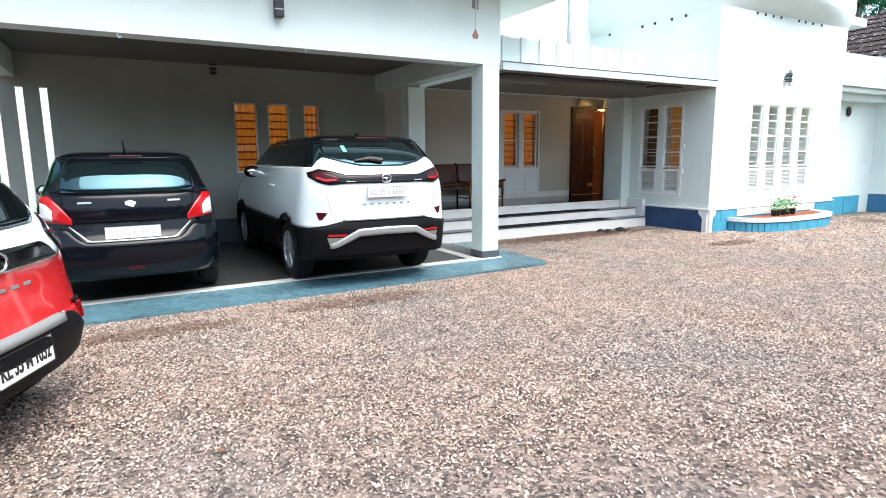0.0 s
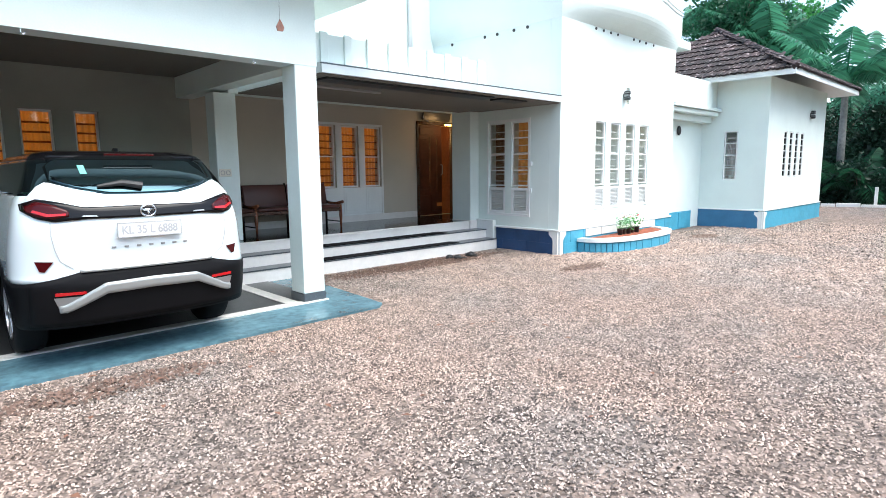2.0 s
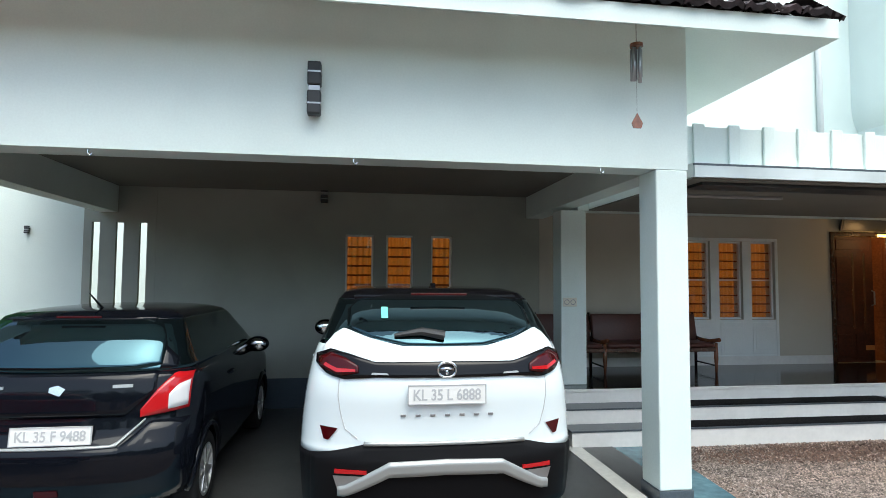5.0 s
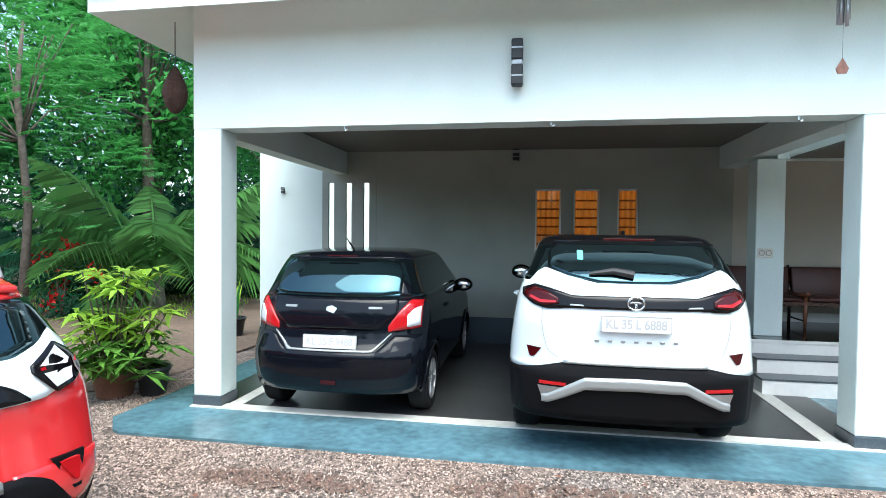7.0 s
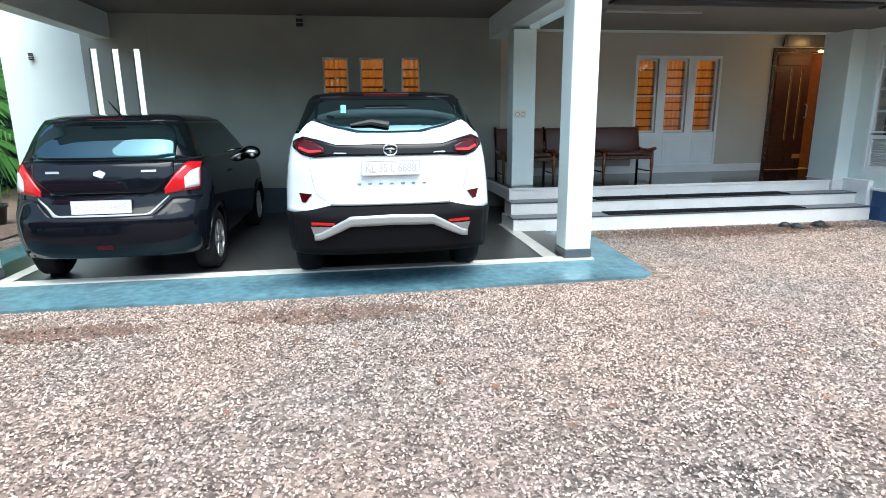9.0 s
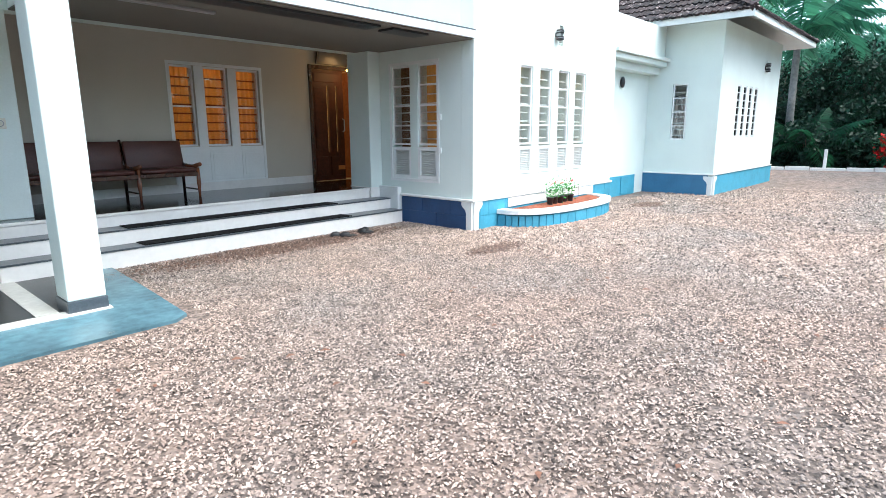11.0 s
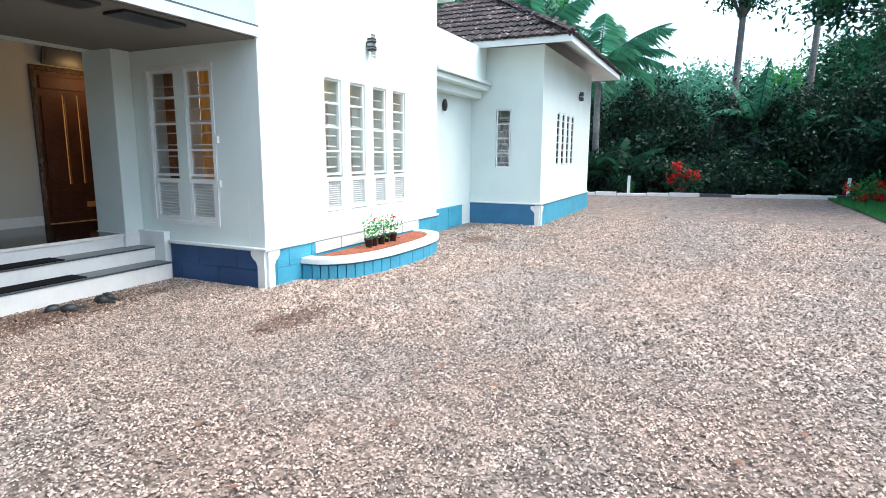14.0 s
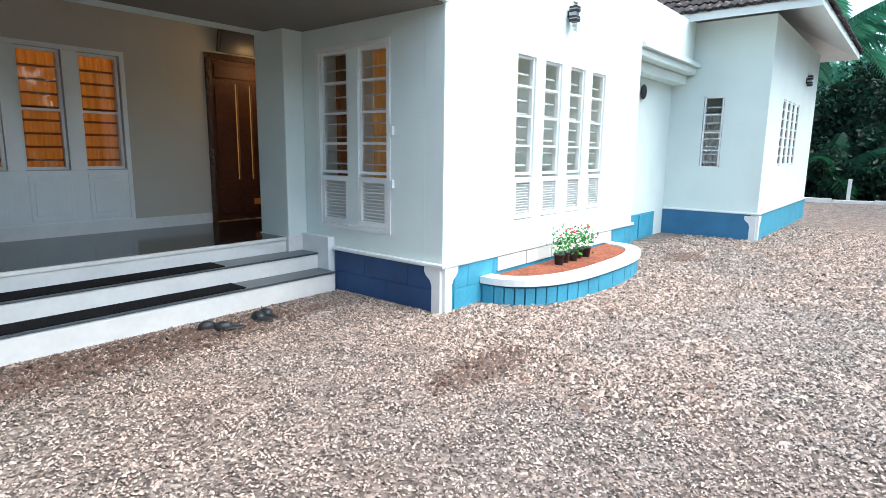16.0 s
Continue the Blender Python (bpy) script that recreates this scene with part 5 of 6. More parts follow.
    part("skid_bar", s.patch(-0.68, 0.68, lambda x: mid(x) - 0.045 + 0.02 * (abs(x) / 0.68) ** 4, lambda x: mid(x) + 0.04 - 0.015 * (abs(x) / 0.68) ** 4, 0.055, 60, 3), SILVER, car, "satin silver arched skid bar", True)
    ring = tube([(0.058 * math.cos(a), s.rear(0, 1.225) - 0.03, 1.225 + 0.047 * math.sin(a)) for a in np.linspace(0, 2 * math.pi, 25)], 0.008, 8, caps=False)
    box(-0.045, 0.045, s.rear(0, 1.225) - 0.035, s.rear(0, 1.225) - 0.02, 1.222, 1.238, bm=ring)
    box(-0.008, 0.008, s.rear(0, 1.225) - 0.035, s.rear(0, 1.225) - 0.02, 1.19, 1.23, bm=ring)
    part("badge", ring, CHROME, car, "round chrome badge", True)
    for k in range(7):
        x = -0.275 + k * 0.094
        y = s.rear(x, 0.95)
        part("badge_bar", box(x - 0.016, x + 0.016, y - 0.006, y + 0.005, 0.938, 0.953, 0.002), GREY_METAL, car)
    number_plate(car, s, 0.0, 1.078, "KL 35 L 6888", GREY_INK)
    fin = prism([(-0.06, 0), (0.10, 0), (-0.05, 0.055), (-0.07, 0.05)], -0.018, 0.018, "x")
    f = part("roof_fin", fin, GLOSS_BLACK, car)
    f.matrix_basis = pose(0.02, 0.95, 1.70)
    return car


def small_hatchback():
    car = thing("black_hatchback", pose(0.068, 6.47, 0.03), "shiny charcoal hatchback parked under the carport", "car")
    L = [(0.18, 0.77, 0.12, 3.70, 0.35, 0.5), (0.30, 0.82, 0.04, 3.80, 0.38, 0.6), (0.45, 0.84, 0.0, 3.85, 0.40, 0.6), (0.62, 0.845, 0.0, 3.85, 0.40, 0.6), (0.66, 0.845, 0.015, 3.85, 0.40, 0.6),
         (0.72, 0.845, 0.06, 3.84, 0.40, 0.6), (0.84, 0.84, 0.085, 3.80, 0.42, 0.6), (0.98, 0.825, 0.095, 3.6, 0.42, 0.7), (1.08, 0.805, 0.12, 3.2, 0.40, 0.7),
         (1.14, 0.775, 0.15, 2.95, 0.38, 0.5), (1.22, 0.735, 0.195, 2.8, 0.34, 0.4), (1.32, 0.70, 0.27, 2.6, 0.29, 0.4), (1.44, 0.655, 0.385, 2.35, 0.24, 0.35), (1.49, 0.63, 0.44, 2.2, 0.22, 0.35), (1.525, 0.56, 0.53, 2.0, 0.22, 0.35), (1.545, 0.44, 0.7, 1.8, 0.2, 0.3)]
    s = Shell(L)
    wheels = ((0.66, 0.30), (3.09, 0.30))
    part("body", s.loft(0.27, 1.12, wheels=wheels, radius=0.35), BLACK_CAR, car, smooth=True)
    part("side_glass", s.loft(1.12, 1.47), CAR_GLASS, car, "dark side windows", True)
    part("roof", s.loft(1.47, 1.545, 0.01), BLACK_CAR, car, smooth=True)
    gl = part("rear_window", s.patch(-0.61, 0.61, curve((0, 1.135), (0.45, 1.14), (0.61, 1.17)), curve((0, 1.475), (0.50, 1.47), (0.56, 1.43), (0.61, 1.30)), 0.006, 40, 8), CAR_GLASS, car, "dark rear window", True)
    part("pillar_frame", s.patch(-0.70, -0.60, curve((0.60, 1.14), (0.70, 1.14)), curve((0.60, 1.30), (0.70, 1.20)), 0.004, 6, 4), BLACK_CAR, car, smooth=True)
    part("pillar_frame", s.patch(0.60, 0.70, curve((0.60, 1.14), (0.70, 1.14)), curve((0.60, 1.30), (0.70, 1.20)), 0.004, 6, 4), BLACK_CAR, car, smooth=True)
    sp = box(-0.50, 0.50, 0.36, 0.7, 1.485, 1.515, 0.012)
    for v in sp.verts:
        v.co.y += 0.10 * (abs(v.co.x) / 0.50) ** 3
        v.co.z -= 0.025 * (abs(v.co.x) / 0.5) ** 2
    spoiler = part("roof_spoiler", sp, BLACK_CAR, car, smooth=True)
    part("brake_light", box(-0.15, 0.15, 0.353, 0.37, 1.488, 1.502, 0.003), LAMP_DARK, spoiler, "dark red high brake light")
    part("tailgate", s.patch(-0.60, 0.60, curve((0, 0.84), (0.42, 0.84), (0.60, 1.0)), lambda x: 1.125, 0.006, 40, 6), BLACK_CAR, car, smooth=True)
    # Silver strip stands in for the highlight on the black bumper lip.
    part("bumper_shelf", s.patch(-0.55, 0.55, curve((0, 0.652), (0.40, 0.655), (0.55, 0.805)), curve((0, 0.668), (0.385, 0.67), (0.55, 0.82)), 0.012, 30, 2), SILVER, car, "silver strip painting the sky glint on the recess edge", True)
    part("bumper", s.patch(-0.80, 0.80, lambda x: 0.29, curve((0, 0.65), (0.42, 0.655), (0.58, 0.80), (0.80, 0.80)), 0.012, 50, 8), BLACK_CAR, car, smooth=True)
    for sg in (-1, 1):
        lamp = part("tail_lamp", s.patch(sg * 0.52, sg * 0.79, curve((0.52, 0.83), (0.79, 0.86)), curve((0.52, 0.88), (0.62, 1.02), (0.70, 1.11), (0.79, 1.10)), 0.02, 20, 5), LAMP_RED, car, "bright red tail lamp", True)
        part("lamp_clear", s.patch(sg * 0.68, sg * 0.785, curve((0.68, 0.87), (0.785, 0.88)), curve((0.68, 0.97), (0.73, 1.03), (0.785, 1.05)), 0.026, 8, 4), LAMP_CLEAR, lamp, "clear indicator lens", True)
        side_mirror(car, sg * 0.80, 2.45, 1.07, BLACK_CAR)
        for wy, wz in wheels:
            wheel(car, sg * 0.735, wy, 0.30, 0.19, sg)
            arch_lip(car, s, sg, wy, wz, 0.345, BLACK_CAR)
        part("door_handle", tube([(sg * 0.825, 1.35, 0.93), (sg * 0.85, 1.4, 0.935), (sg * 0.85, 1.5, 0.935), (sg * 0.825, 1.55, 0.93)], 0.012, 8), BLACK_CAR, car)
        part("model_badge", s.plaque([(sg * 0.46, 1.03), (sg * 0.34, 1.03), (sg * 0.34, 1.05), (sg * 0.46, 1.05)], 0.014), SILVER, car)
    part("badge", s.plaque([(-0.05, 1.01), (0.02, 0.985), (0.05, 1.03), (0.0, 1.055), (-0.05, 1.04)], 0.014), CHROME, car, "small chrome badge")
    part("fog_lamp", s.plaque([(-0.07, 0.355), (0.07, 0.355), (0.07, 0.395), (-0.07, 0.395)], 0.02), LAMP_DARK, car)
    number_plate(car, s, 0.0, 0.735, "KL 35 F 9488", GREY_INK, tilt=-6)
    part("antenna", tube([(0.0, 0.75, 1.53), (-0.02, 0.55, 1.66)], [0.012, 0.004], 6), BLACK, car)
    return car


def red_suv():
    car = thing("red_suv", pose(-0.53, 3.38, 0.0, 0, 0, 65.1), "bright red compact SUV with white band parked on the gravel", "car")
    L = [(0.22, 0.76, 0.16, 3.85, 0.38, 0.5), (0.36, 0.86, 0.04, 3.95, 0.34, 0.6), (0.52, 0.90, 0.0, 3.99, 0.35, 0.6), (0.64, 0.905, 0.02, 3.99, 0.36, 0.6), (0.80, 0.90, 0.05, 3.98, 0.37, 0.6),
         (0.94, 0.885, 0.06, 3.9, 0.38, 0.6), (1.05, 0.865, 0.09, 3.5, 0.40, 0.6), (1.15, 0.82, 0.13, 3.1, 0.42, 0.6), (1.25, 0.765, 0.185, 2.8, 0.38, 0.5), (1.36, 0.70, 0.25, 2.5, 0.34, 0.5),
         (1.44, 0.65, 0.33, 2.3, 0.32, 0.4), (1.50, 0.60, 0.42, 2.2, 0.32, 0.4), (1.56, 0.50, 0.6, 2.0, 0.3, 0.4), (1.58, 0.35, 0.9, 1.8, 0.2, 0.4)]
    s = Shell(L)
    wheels = ((0.66, 0.34), (3.16, 0.34))
    part("body", s.loft(0.60, 1.14, wheels=wheels, radius=0.40), RED_CAR, car, smooth=True)
    part("cladding", s.loft(0.32, 0.60, wheels=wheels, radius=0.40, grow=0.004), CLADDING, car, "matt black lower cladding", True)
    part("side_glass", s.loft(1.14, 1.40), CAR_GLASS, car, "dark side windows", True)
    part("roof", s.loft(1.40, 1.58, 0.02), RED_CAR, car, smooth=True)
    part("corner_panel", s.patch(0.45, 0.885, curve((0.45, 0.5), (0.62, 0.46), (0.74, 0.40), (0.885, 0.45)), lambda x: 0.64, 0.012, 20, 6), RED_CAR, car, smooth=True)
    part("corner_panel", s.patch(-0.885, -0.45, curve((0.45, 0.5), (0.62, 0.46), (0.74, 0.40), (0.885, 0.45)), lambda x: 0.64, 0.012, 20, 6), RED_CAR, car, smooth=True)
    part("rear_bumper", s.patch(-0.76, 0.76, lambda x: 0.34, curve((0, 0.635), (0.50, 0.63), (0.60, 0.585), (0.72, 0.42), (0.76, 0.40)), 0.03, 40, 8), CLADDING, car, "matt black rear bumper", True)
    part("bumper_chrome", s.patch(-0.40, 0.40, lambda x: 0.60, lambda x: 0.645, 0.042, 24, 2), SILVER, car, "silver bumper strip", True)
    part("white_band", s.patch(-0.80, 0.80, curve((0, 0.945), (0.60, 0.95), (0.80, 1.02)), curve((0, 1.135), (0.5, 1.145), (0.62, 1.19), (0.70, 1.25), (0.80, 1.16)), 0.012, 50, 6), WHITE_CAR, car, "white band below the rear window", True)
    part("lamp_band", s.patch(-0.54, 0.54, lambda x: 0.955, curve((0, 1.055), (0.42, 1.05), (0.48, 1.02), (0.54, 0.965)), 0.022, 40, 4), GLOSS_BLACK, car, "gloss black band", True)
    part("rear_window", s.patch(-0.60, 0.60, curve((0, 1.145), (0.48, 1.155), (0.60, 1.20)), curve((0, 1.375), (0.55, 1.37), (0.60, 1.34)), 0.008, 30, 6), CAR_GLASS, car, "dark rear window reflecting the sky", True)
    sp = box(-0.60, 0.60, 0.27, 0.8, 1.395, 1.43, 0.014)
    for v in sp.verts:
        v.co.y += 0.14 * (abs(v.co.x) / 0.62) ** 3
        v.co.z += 0.10 * min(1, (v.co.y - 0.2) / 0.6)
    part("roof_spoiler", sp, RED_CAR, car, smooth=True)
    for sg in (-1, 1):
        lamp = part("tail_lamp", s.patch(sg * 0.56, sg * 0.86, curve((0.56, 1.07), (0.66, 0.965), (0.76, 0.99), (0.86, 1.05)), curve((0.56, 1.10), (0.70, 1.19), (0.78, 1.14), (0.86, 1.06)), 0.028, 20, 5), GLOSS_BLACK, car, "angular tail lamp", True)
        part("lamp_clear", s.plaque([(sg * 0.61, 1.06), (sg * 0.66, 0.99), (sg * 0.75, 1.01), (sg * 0.76, 1.06)], 0.036), LAMP_CLEAR, lamp, "clear lens")
        part("lamp_clear", s.plaque([(sg * 0.60, 1.095), (sg * 0.70, 1.17), (sg * 0.76, 1.10), (sg * 0.74, 1.08)], 0.036), LAMP_CLEAR, lamp, "clear lens")
        part("lamp_glow", s.plaque([(sg * 0.60, 1.075), (sg * 0.80, 1.075), (sg * 0.82, 1.09), (sg * 0.60, 1.088)], 0.038), LAMP_RED, lamp, "thin red light bar")
        part("lamp_glow", s.plaque([(sg * 0.78, 1.10), (sg * 0.84, 1.06), (sg * 0.80, 1.02), (sg * 0.78, 1.05)], 0.036), LAMP_DARK, lamp, "red lens")
        refl = part("reflector_frame", s.plaque([(sg * 0.61, 0.665), (sg * 0.78, 0.66), (sg * 0.755, 0.49), (sg * 0.715, 0.49)], 0.02), CLADDING, car)
        part("reflector", s.plaque([(sg * 0.645, 0.64), (sg * 0.75, 0.635), (sg * 0.738, 0.535), (sg * 0.718, 0.535)], 0.026), LAMP_RED, refl, "red three-cornered reflector")
        part("roof_rail", tube([(sg * 0.60, 0.62, 1.49), (sg * 0.60, 0.72, 1.57), (sg * 0.58, 1.2, 1.60), (sg * 0.55, 1.9, 1.58)], [0.012, 0.022, 0.022, 0.016], 8), SILVER, car, "silver roof rail", True)
        side_mirror(car, sg * 0.84, 2.6, 1.1, GLOSS_BLACK)
        for wy, wz in wheels:
            wheel(car, sg * 0.765, wy, 0.335, 0.23, sg)
            arch_lip(car, s, sg, wy, wz, 0.395)
    for k in range(5):
        x = -0.2 + k * 0.1
        y = s.rear(x, 0.86)
        part("badge_bar", box(x - 0.03, x + 0.03, y - 0.006, y + 0.006, 0.85, 0.868, 0.002), SILVER, car)
    part("badge", tube([(0.055 * math.cos(a), s.rear(0, 1.0) - 0.03, 1.0 + 0.045 * math.sin(a)) for a in np.linspace(0, 2 * math.pi, 25)], 0.009, 8, caps=False), CHROME, car, "round chrome badge", True)
    number_plate(car, s, 0.0, 0.505, "KL 35 M 1052", PLATE_INK, w=0.45, h=0.15, tilt=-4)
    return car


big_suv()
small_hatchback()
red_suv()

# ---- plants ----
def leaf_material(name, color, amount=0.45, spread=0.45, rough=0.5):
    m = translucent(name, color, amount, rough)
    nt = m.node_tree
    geo = nt.nodes.new("ShaderNodeNewGeometry")
    g = nt.nodes.new("ShaderNodeMapRange")
    g.inputs[3].default_value, g.inputs[4].default_value = 1 - spread, 1 + spread
    nt.links.new(geo.outputs["Random Per Island"], g.inputs[0])
    mul = nt.nodes.new("ShaderNodeMix")
    mul.data_type, mul.blend_type = "RGBA", "MULTIPLY"
    mul.inputs[0].default_value = 1.0
    mul.inputs[6].default_value = (*color, 1)
    nt.links.new(g.outputs[0], mul.inputs[7])
    for n in nt.nodes:
        if n.type == "BSDF_PRINCIPLED":
            nt.links.new(mul.outputs[2], n.inputs["Base Color"])
            n.inputs["Specular IOR Level"].default_value = 0.35
        if n.type == "BSDF_TRANSLUCENT":
            nt.links.new(mul.outputs[2], n.inputs["Color"])
    return m


LEAF_DARK = leaf_material("dark_glossy_leaves", (0.022, 0.105, 0.05))
LEAF_MID = leaf_material("mid_green_leaves", (0.05, 0.235, 0.06))
LEAF_BRIGHT = leaf_material("bright_green_leaves", (0.075, 0.31, 0.065))
LEAF_PALM = leaf_material("blue_green_palm_leaves", (0.065, 0.24, 0.14))
LEAF_FROND = leaf_material("fresh_green_fronds", (0.11, 0.27, 0.075))
LEAF_SKIRT = leaf_material("shaded_fan_leaves", (0.12, 0.27, 0.045))
# Pale blue-green because distance haze is mixed into the leaf colour.
LEAF_HAZE = leaf_material("haze_tinted_leaves", (0.10, 0.30, 0.20))
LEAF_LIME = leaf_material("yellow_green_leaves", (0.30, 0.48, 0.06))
# Understorey shade is put into this leaf colour.
LEAF_SHADED = leaf_material("shade_darkened_leaves", (0.014, 0.046, 0.027), 0.3)
PETAL = leaf_material("red_petals", (0.65, 0.02, 0.02), 0.3, 0.3)
BARK = material("grey_brown_bark", (0.13, 0.105, 0.085), 0.9, grain=0.4, grain_scale=12, bump=0.8, bump_scale=20)
BARK_PALE = material("pale_grey_bark", (0.26, 0.25, 0.23), 0.9, grain=0.3, grain_scale=10, stain=0.3, bump=0.5)
TERRACOTTA = material("brown_clay_pot", (0.22, 0.10, 0.06), 0.7, grain=0.2, stain=0.3)
RNG = np.random.default_rng(11)


def leaves_mesh(name, centres, size, mat, droop=0.3, ratio=0.45):
    """One leaf, folded along its rib, at each centre."""
    n = len(centres)
    d = RNG.normal(size=(n, 3))
    d[:, 2] -= droop
    d /= np.linalg.norm(d, axis=1)[:, None]
    s = np.cross(d, RNG.normal(size=(n, 3)))
    s /= np.linalg.norm(s, axis=1)[:, None] + 1e-9
    l = size * RNG.uniform(0.6, 1.3, (n, 1))
    up = np.cross(s, d) * l * 0.10
    v = np.stack([centres, centres + d * l * 0.5 + s * l * ratio * 0.5 + up, centres + d * l, centres + d * l * 0.5 - s * l * ratio * 0.5 + up], 1).reshape(-1, 3)
    return quads(name, v, mat)


def quads(name, v, mat):
    me = bpy.data.meshes.new(name)
    k = len(v)
    me.vertices.add(k)
    me.vertices.foreach_set("co", np.ascontiguousarray(v, dtype=np.float32).ravel())
    me.loops.add(k)
    me.loops.foreach_set("vertex_index", np.arange(k, dtype=np.int32))
    me.polygons.add(k // 4)
    me.polygons.foreach_set("loop_start", np.arange(0, k, 4, dtype=np.int32))
    me.update(calc_edges=True)
    me.materials.append(mat)
    return me


def crown_points(n, clusters, r, spread, flat=0.8):
    """Leaf places: clumps on and in an uneven rounded crown, with gaps between the clumps."""
    c = RNG.normal(size=(clusters, 3))
    c /= np.linalg.norm(c, axis=1)[:, None]
    c *= (RNG.uniform(0.25, 1.0, (clusters, 1)) ** 0.5)
    c = c * np.array(r)
    pick = RNG.integers(0, clusters, n)
    p = c[pick] + RNG.normal(size=(n, 3)) * spread * RNG.uniform(0.5, 1.3, (clusters, 1))[pick] * np.array((1, 1, flat))
    return p, c


def tree(name, x, y, h, r, n, leaf, mat, label, clusters=60, trunk=0.16, bark=BARK, lean=0.0, spread=0.5, base=None):
    t = thing(name, pose(x, y, -0.05), label, "tree")
    zc = h - r[2] * 0.9 if base is None else base
    p, c = crown_points(n, clusters, r, spread)
    p += (lean, 0, zc)
    c += (lean, 0, zc)
    b = tube([(0, 0, 0), (lean * 0.3, 0.05, zc * 0.4), (lean * 0.7, -0.04, zc * 0.75), (lean, 0, zc + r[2] * 0.3)], [trunk * 1.3, trunk, trunk * 0.8, trunk * 0.4], 10)
    part("trunk", b, bark, t, smooth=True)
    for q in c[:: max(1, clusters // 14)]:
        s = Vector((lean * 0.7, 0, zc * 0.75))
        mid = s.lerp(Vector(q), 0.5) + Vector((0, 0, 0.15))
        part("limb", tube([s, mid, Vector(q)], [trunk * 0.4, trunk * 0.22, 0.015], 6), bark, t, smooth=True)
    o = new("crown", leaves_mesh("crown", p, leaf, mat))
    o.parent = t
    return t


def frond(length, leaflets, arch, twist=0.0):
    """Vertices of one palm frond's leaflets, growing along +x and arching down."""
    v = []
    for i in range(leaflets):
        f = (i + 1) / leaflets
        x = length * f * (1 - 0.12 * f * arch)
        z = length * (0.55 * f - arch * 0.75 * f * f)
        ll = length * 0.30 * math.sin(math.pi * min(0.98, f * 0.85 + 0.12))
        for sg in (-1, 1):
            tip = (x + ll * 0.45, sg * ll * 0.72, z - ll * (0.45 + 0.3 * RNG.uniform()))
            w = 0.011 * length / 2 + 0.004
            v += [(x - w, 0, z), (x + w, 0, z), ((x + tip[0]) / 2 + w * 1.4, tip[1] * 0.55, (z + tip[2]) / 2 + ll * 0.10), tip]
    return np.array(v)


def palm(x, y, h, count, length, label, mat=LEAF_PALM, trunk=0.15, seed=1):
    rng = np.random.default_rng(seed)
    t = thing("palm", pose(x, y, -0.05), label, "palm")
    if h > 0.5:
        lean = rng.uniform(-0.05, 0.05) * h
        part("trunk", tube([(0, 0, 0), (lean * 0.3, 0, h * 0.4), (lean, 0, h)], [trunk * 1.3, trunk, trunk * 0.85], 10), BARK_PALE, t, smooth=True)
    else:
        lean = 0
    for k in range(count):
        a = k * 2.399 + rng.uniform(-0.2, 0.2)
        tilt = 0.15 + 0.85 * k / count
        v = frond(length * rng.uniform(0.85, 1.1), 34, 0.45 + 0.75 * tilt)
        v[:, 2] += v[:, 0] * (0.75 - 0.9 * tilt)
        ca, sa = math.cos(a), math.sin(a)
        v = np.stack([v[:, 0] * ca - v[:, 1] * sa + lean, v[:, 0] * sa + v[:, 1] * ca, v[:, 2] + h], 1)
        o = new("frond", quads("frond", v, mat))
        o.parent = t
        mid = v[0::8, :].copy()
        part("midrib", tube([tuple(q) for q in mid], [0.03 * (1 - i / len(mid)) + 0.006 for i in range(len(mid))], 5), mat, o)
    return t


def spray_tree(x, y, h, r, sprays, length, mat, label, seed, trunk=0.07):
    """A tree whose twigs carry flat feathery sprays of many leaflets."""
    rng = np.random.default_rng(seed)
    t = thing("tree", pose(x, y, -0.05), label, "tree")
    zc = h - r[2]
    part("trunk", tube([(0, 0, 0), (0.12, 0.05, zc * 0.5), (0.0, -0.05, zc), (0.1, 0, h - r[2] * 0.4)], [trunk * 1.3, trunk, trunk * 0.8, trunk * 0.3], 10), BARK, t, smooth=True)
    hubs = rng.normal(size=(26, 3))
    hubs /= np.linalg.norm(hubs, axis=1)[:, None]
    hubs = hubs * np.array(r) * rng.uniform(0.45, 0.95, (26, 1)) + (0, 0, zc)
    for q in hubs[:16]:
        part("limb", tube([(0.03, 0, zc * 0.8), (q[0] * 0.5, q[1] * 0.5, (zc * 0.8 + q[2]) / 2 + 0.2), tuple(q)], [trunk * 0.4, trunk * 0.2, 0.012], 6), BARK, t, smooth=True)
    out = []
    for k in range(sprays):
        q = hubs[k % 26] + rng.normal(size=3) * (0.32, 0.32, 0.28)
        a = math.atan2(q[1], q[0]) + rng.normal(0, 0.8)
        v = frond(length * rng.uniform(0.6, 1.2), 15, 0.5 + rng.uniform(-0.2, 0.3))
        v[:, 2] = v[:, 2] * 0.55 + np.abs(v[:, 1]) * 0.15
        roll = rng.normal(0, 0.25)
        v[:, 2] += v[:, 1] * roll
        ca, sa = math.cos(a), math.sin(a)
        out.append(np.stack([v[:, 0] * ca - v[:, 1] * sa, v[:, 0] * sa + v[:, 1] * ca, v[:, 2]], 1) + q)
    o = new("crown", quads("crown", np.concatenate(out), mat))
    o.parent = t
    return t


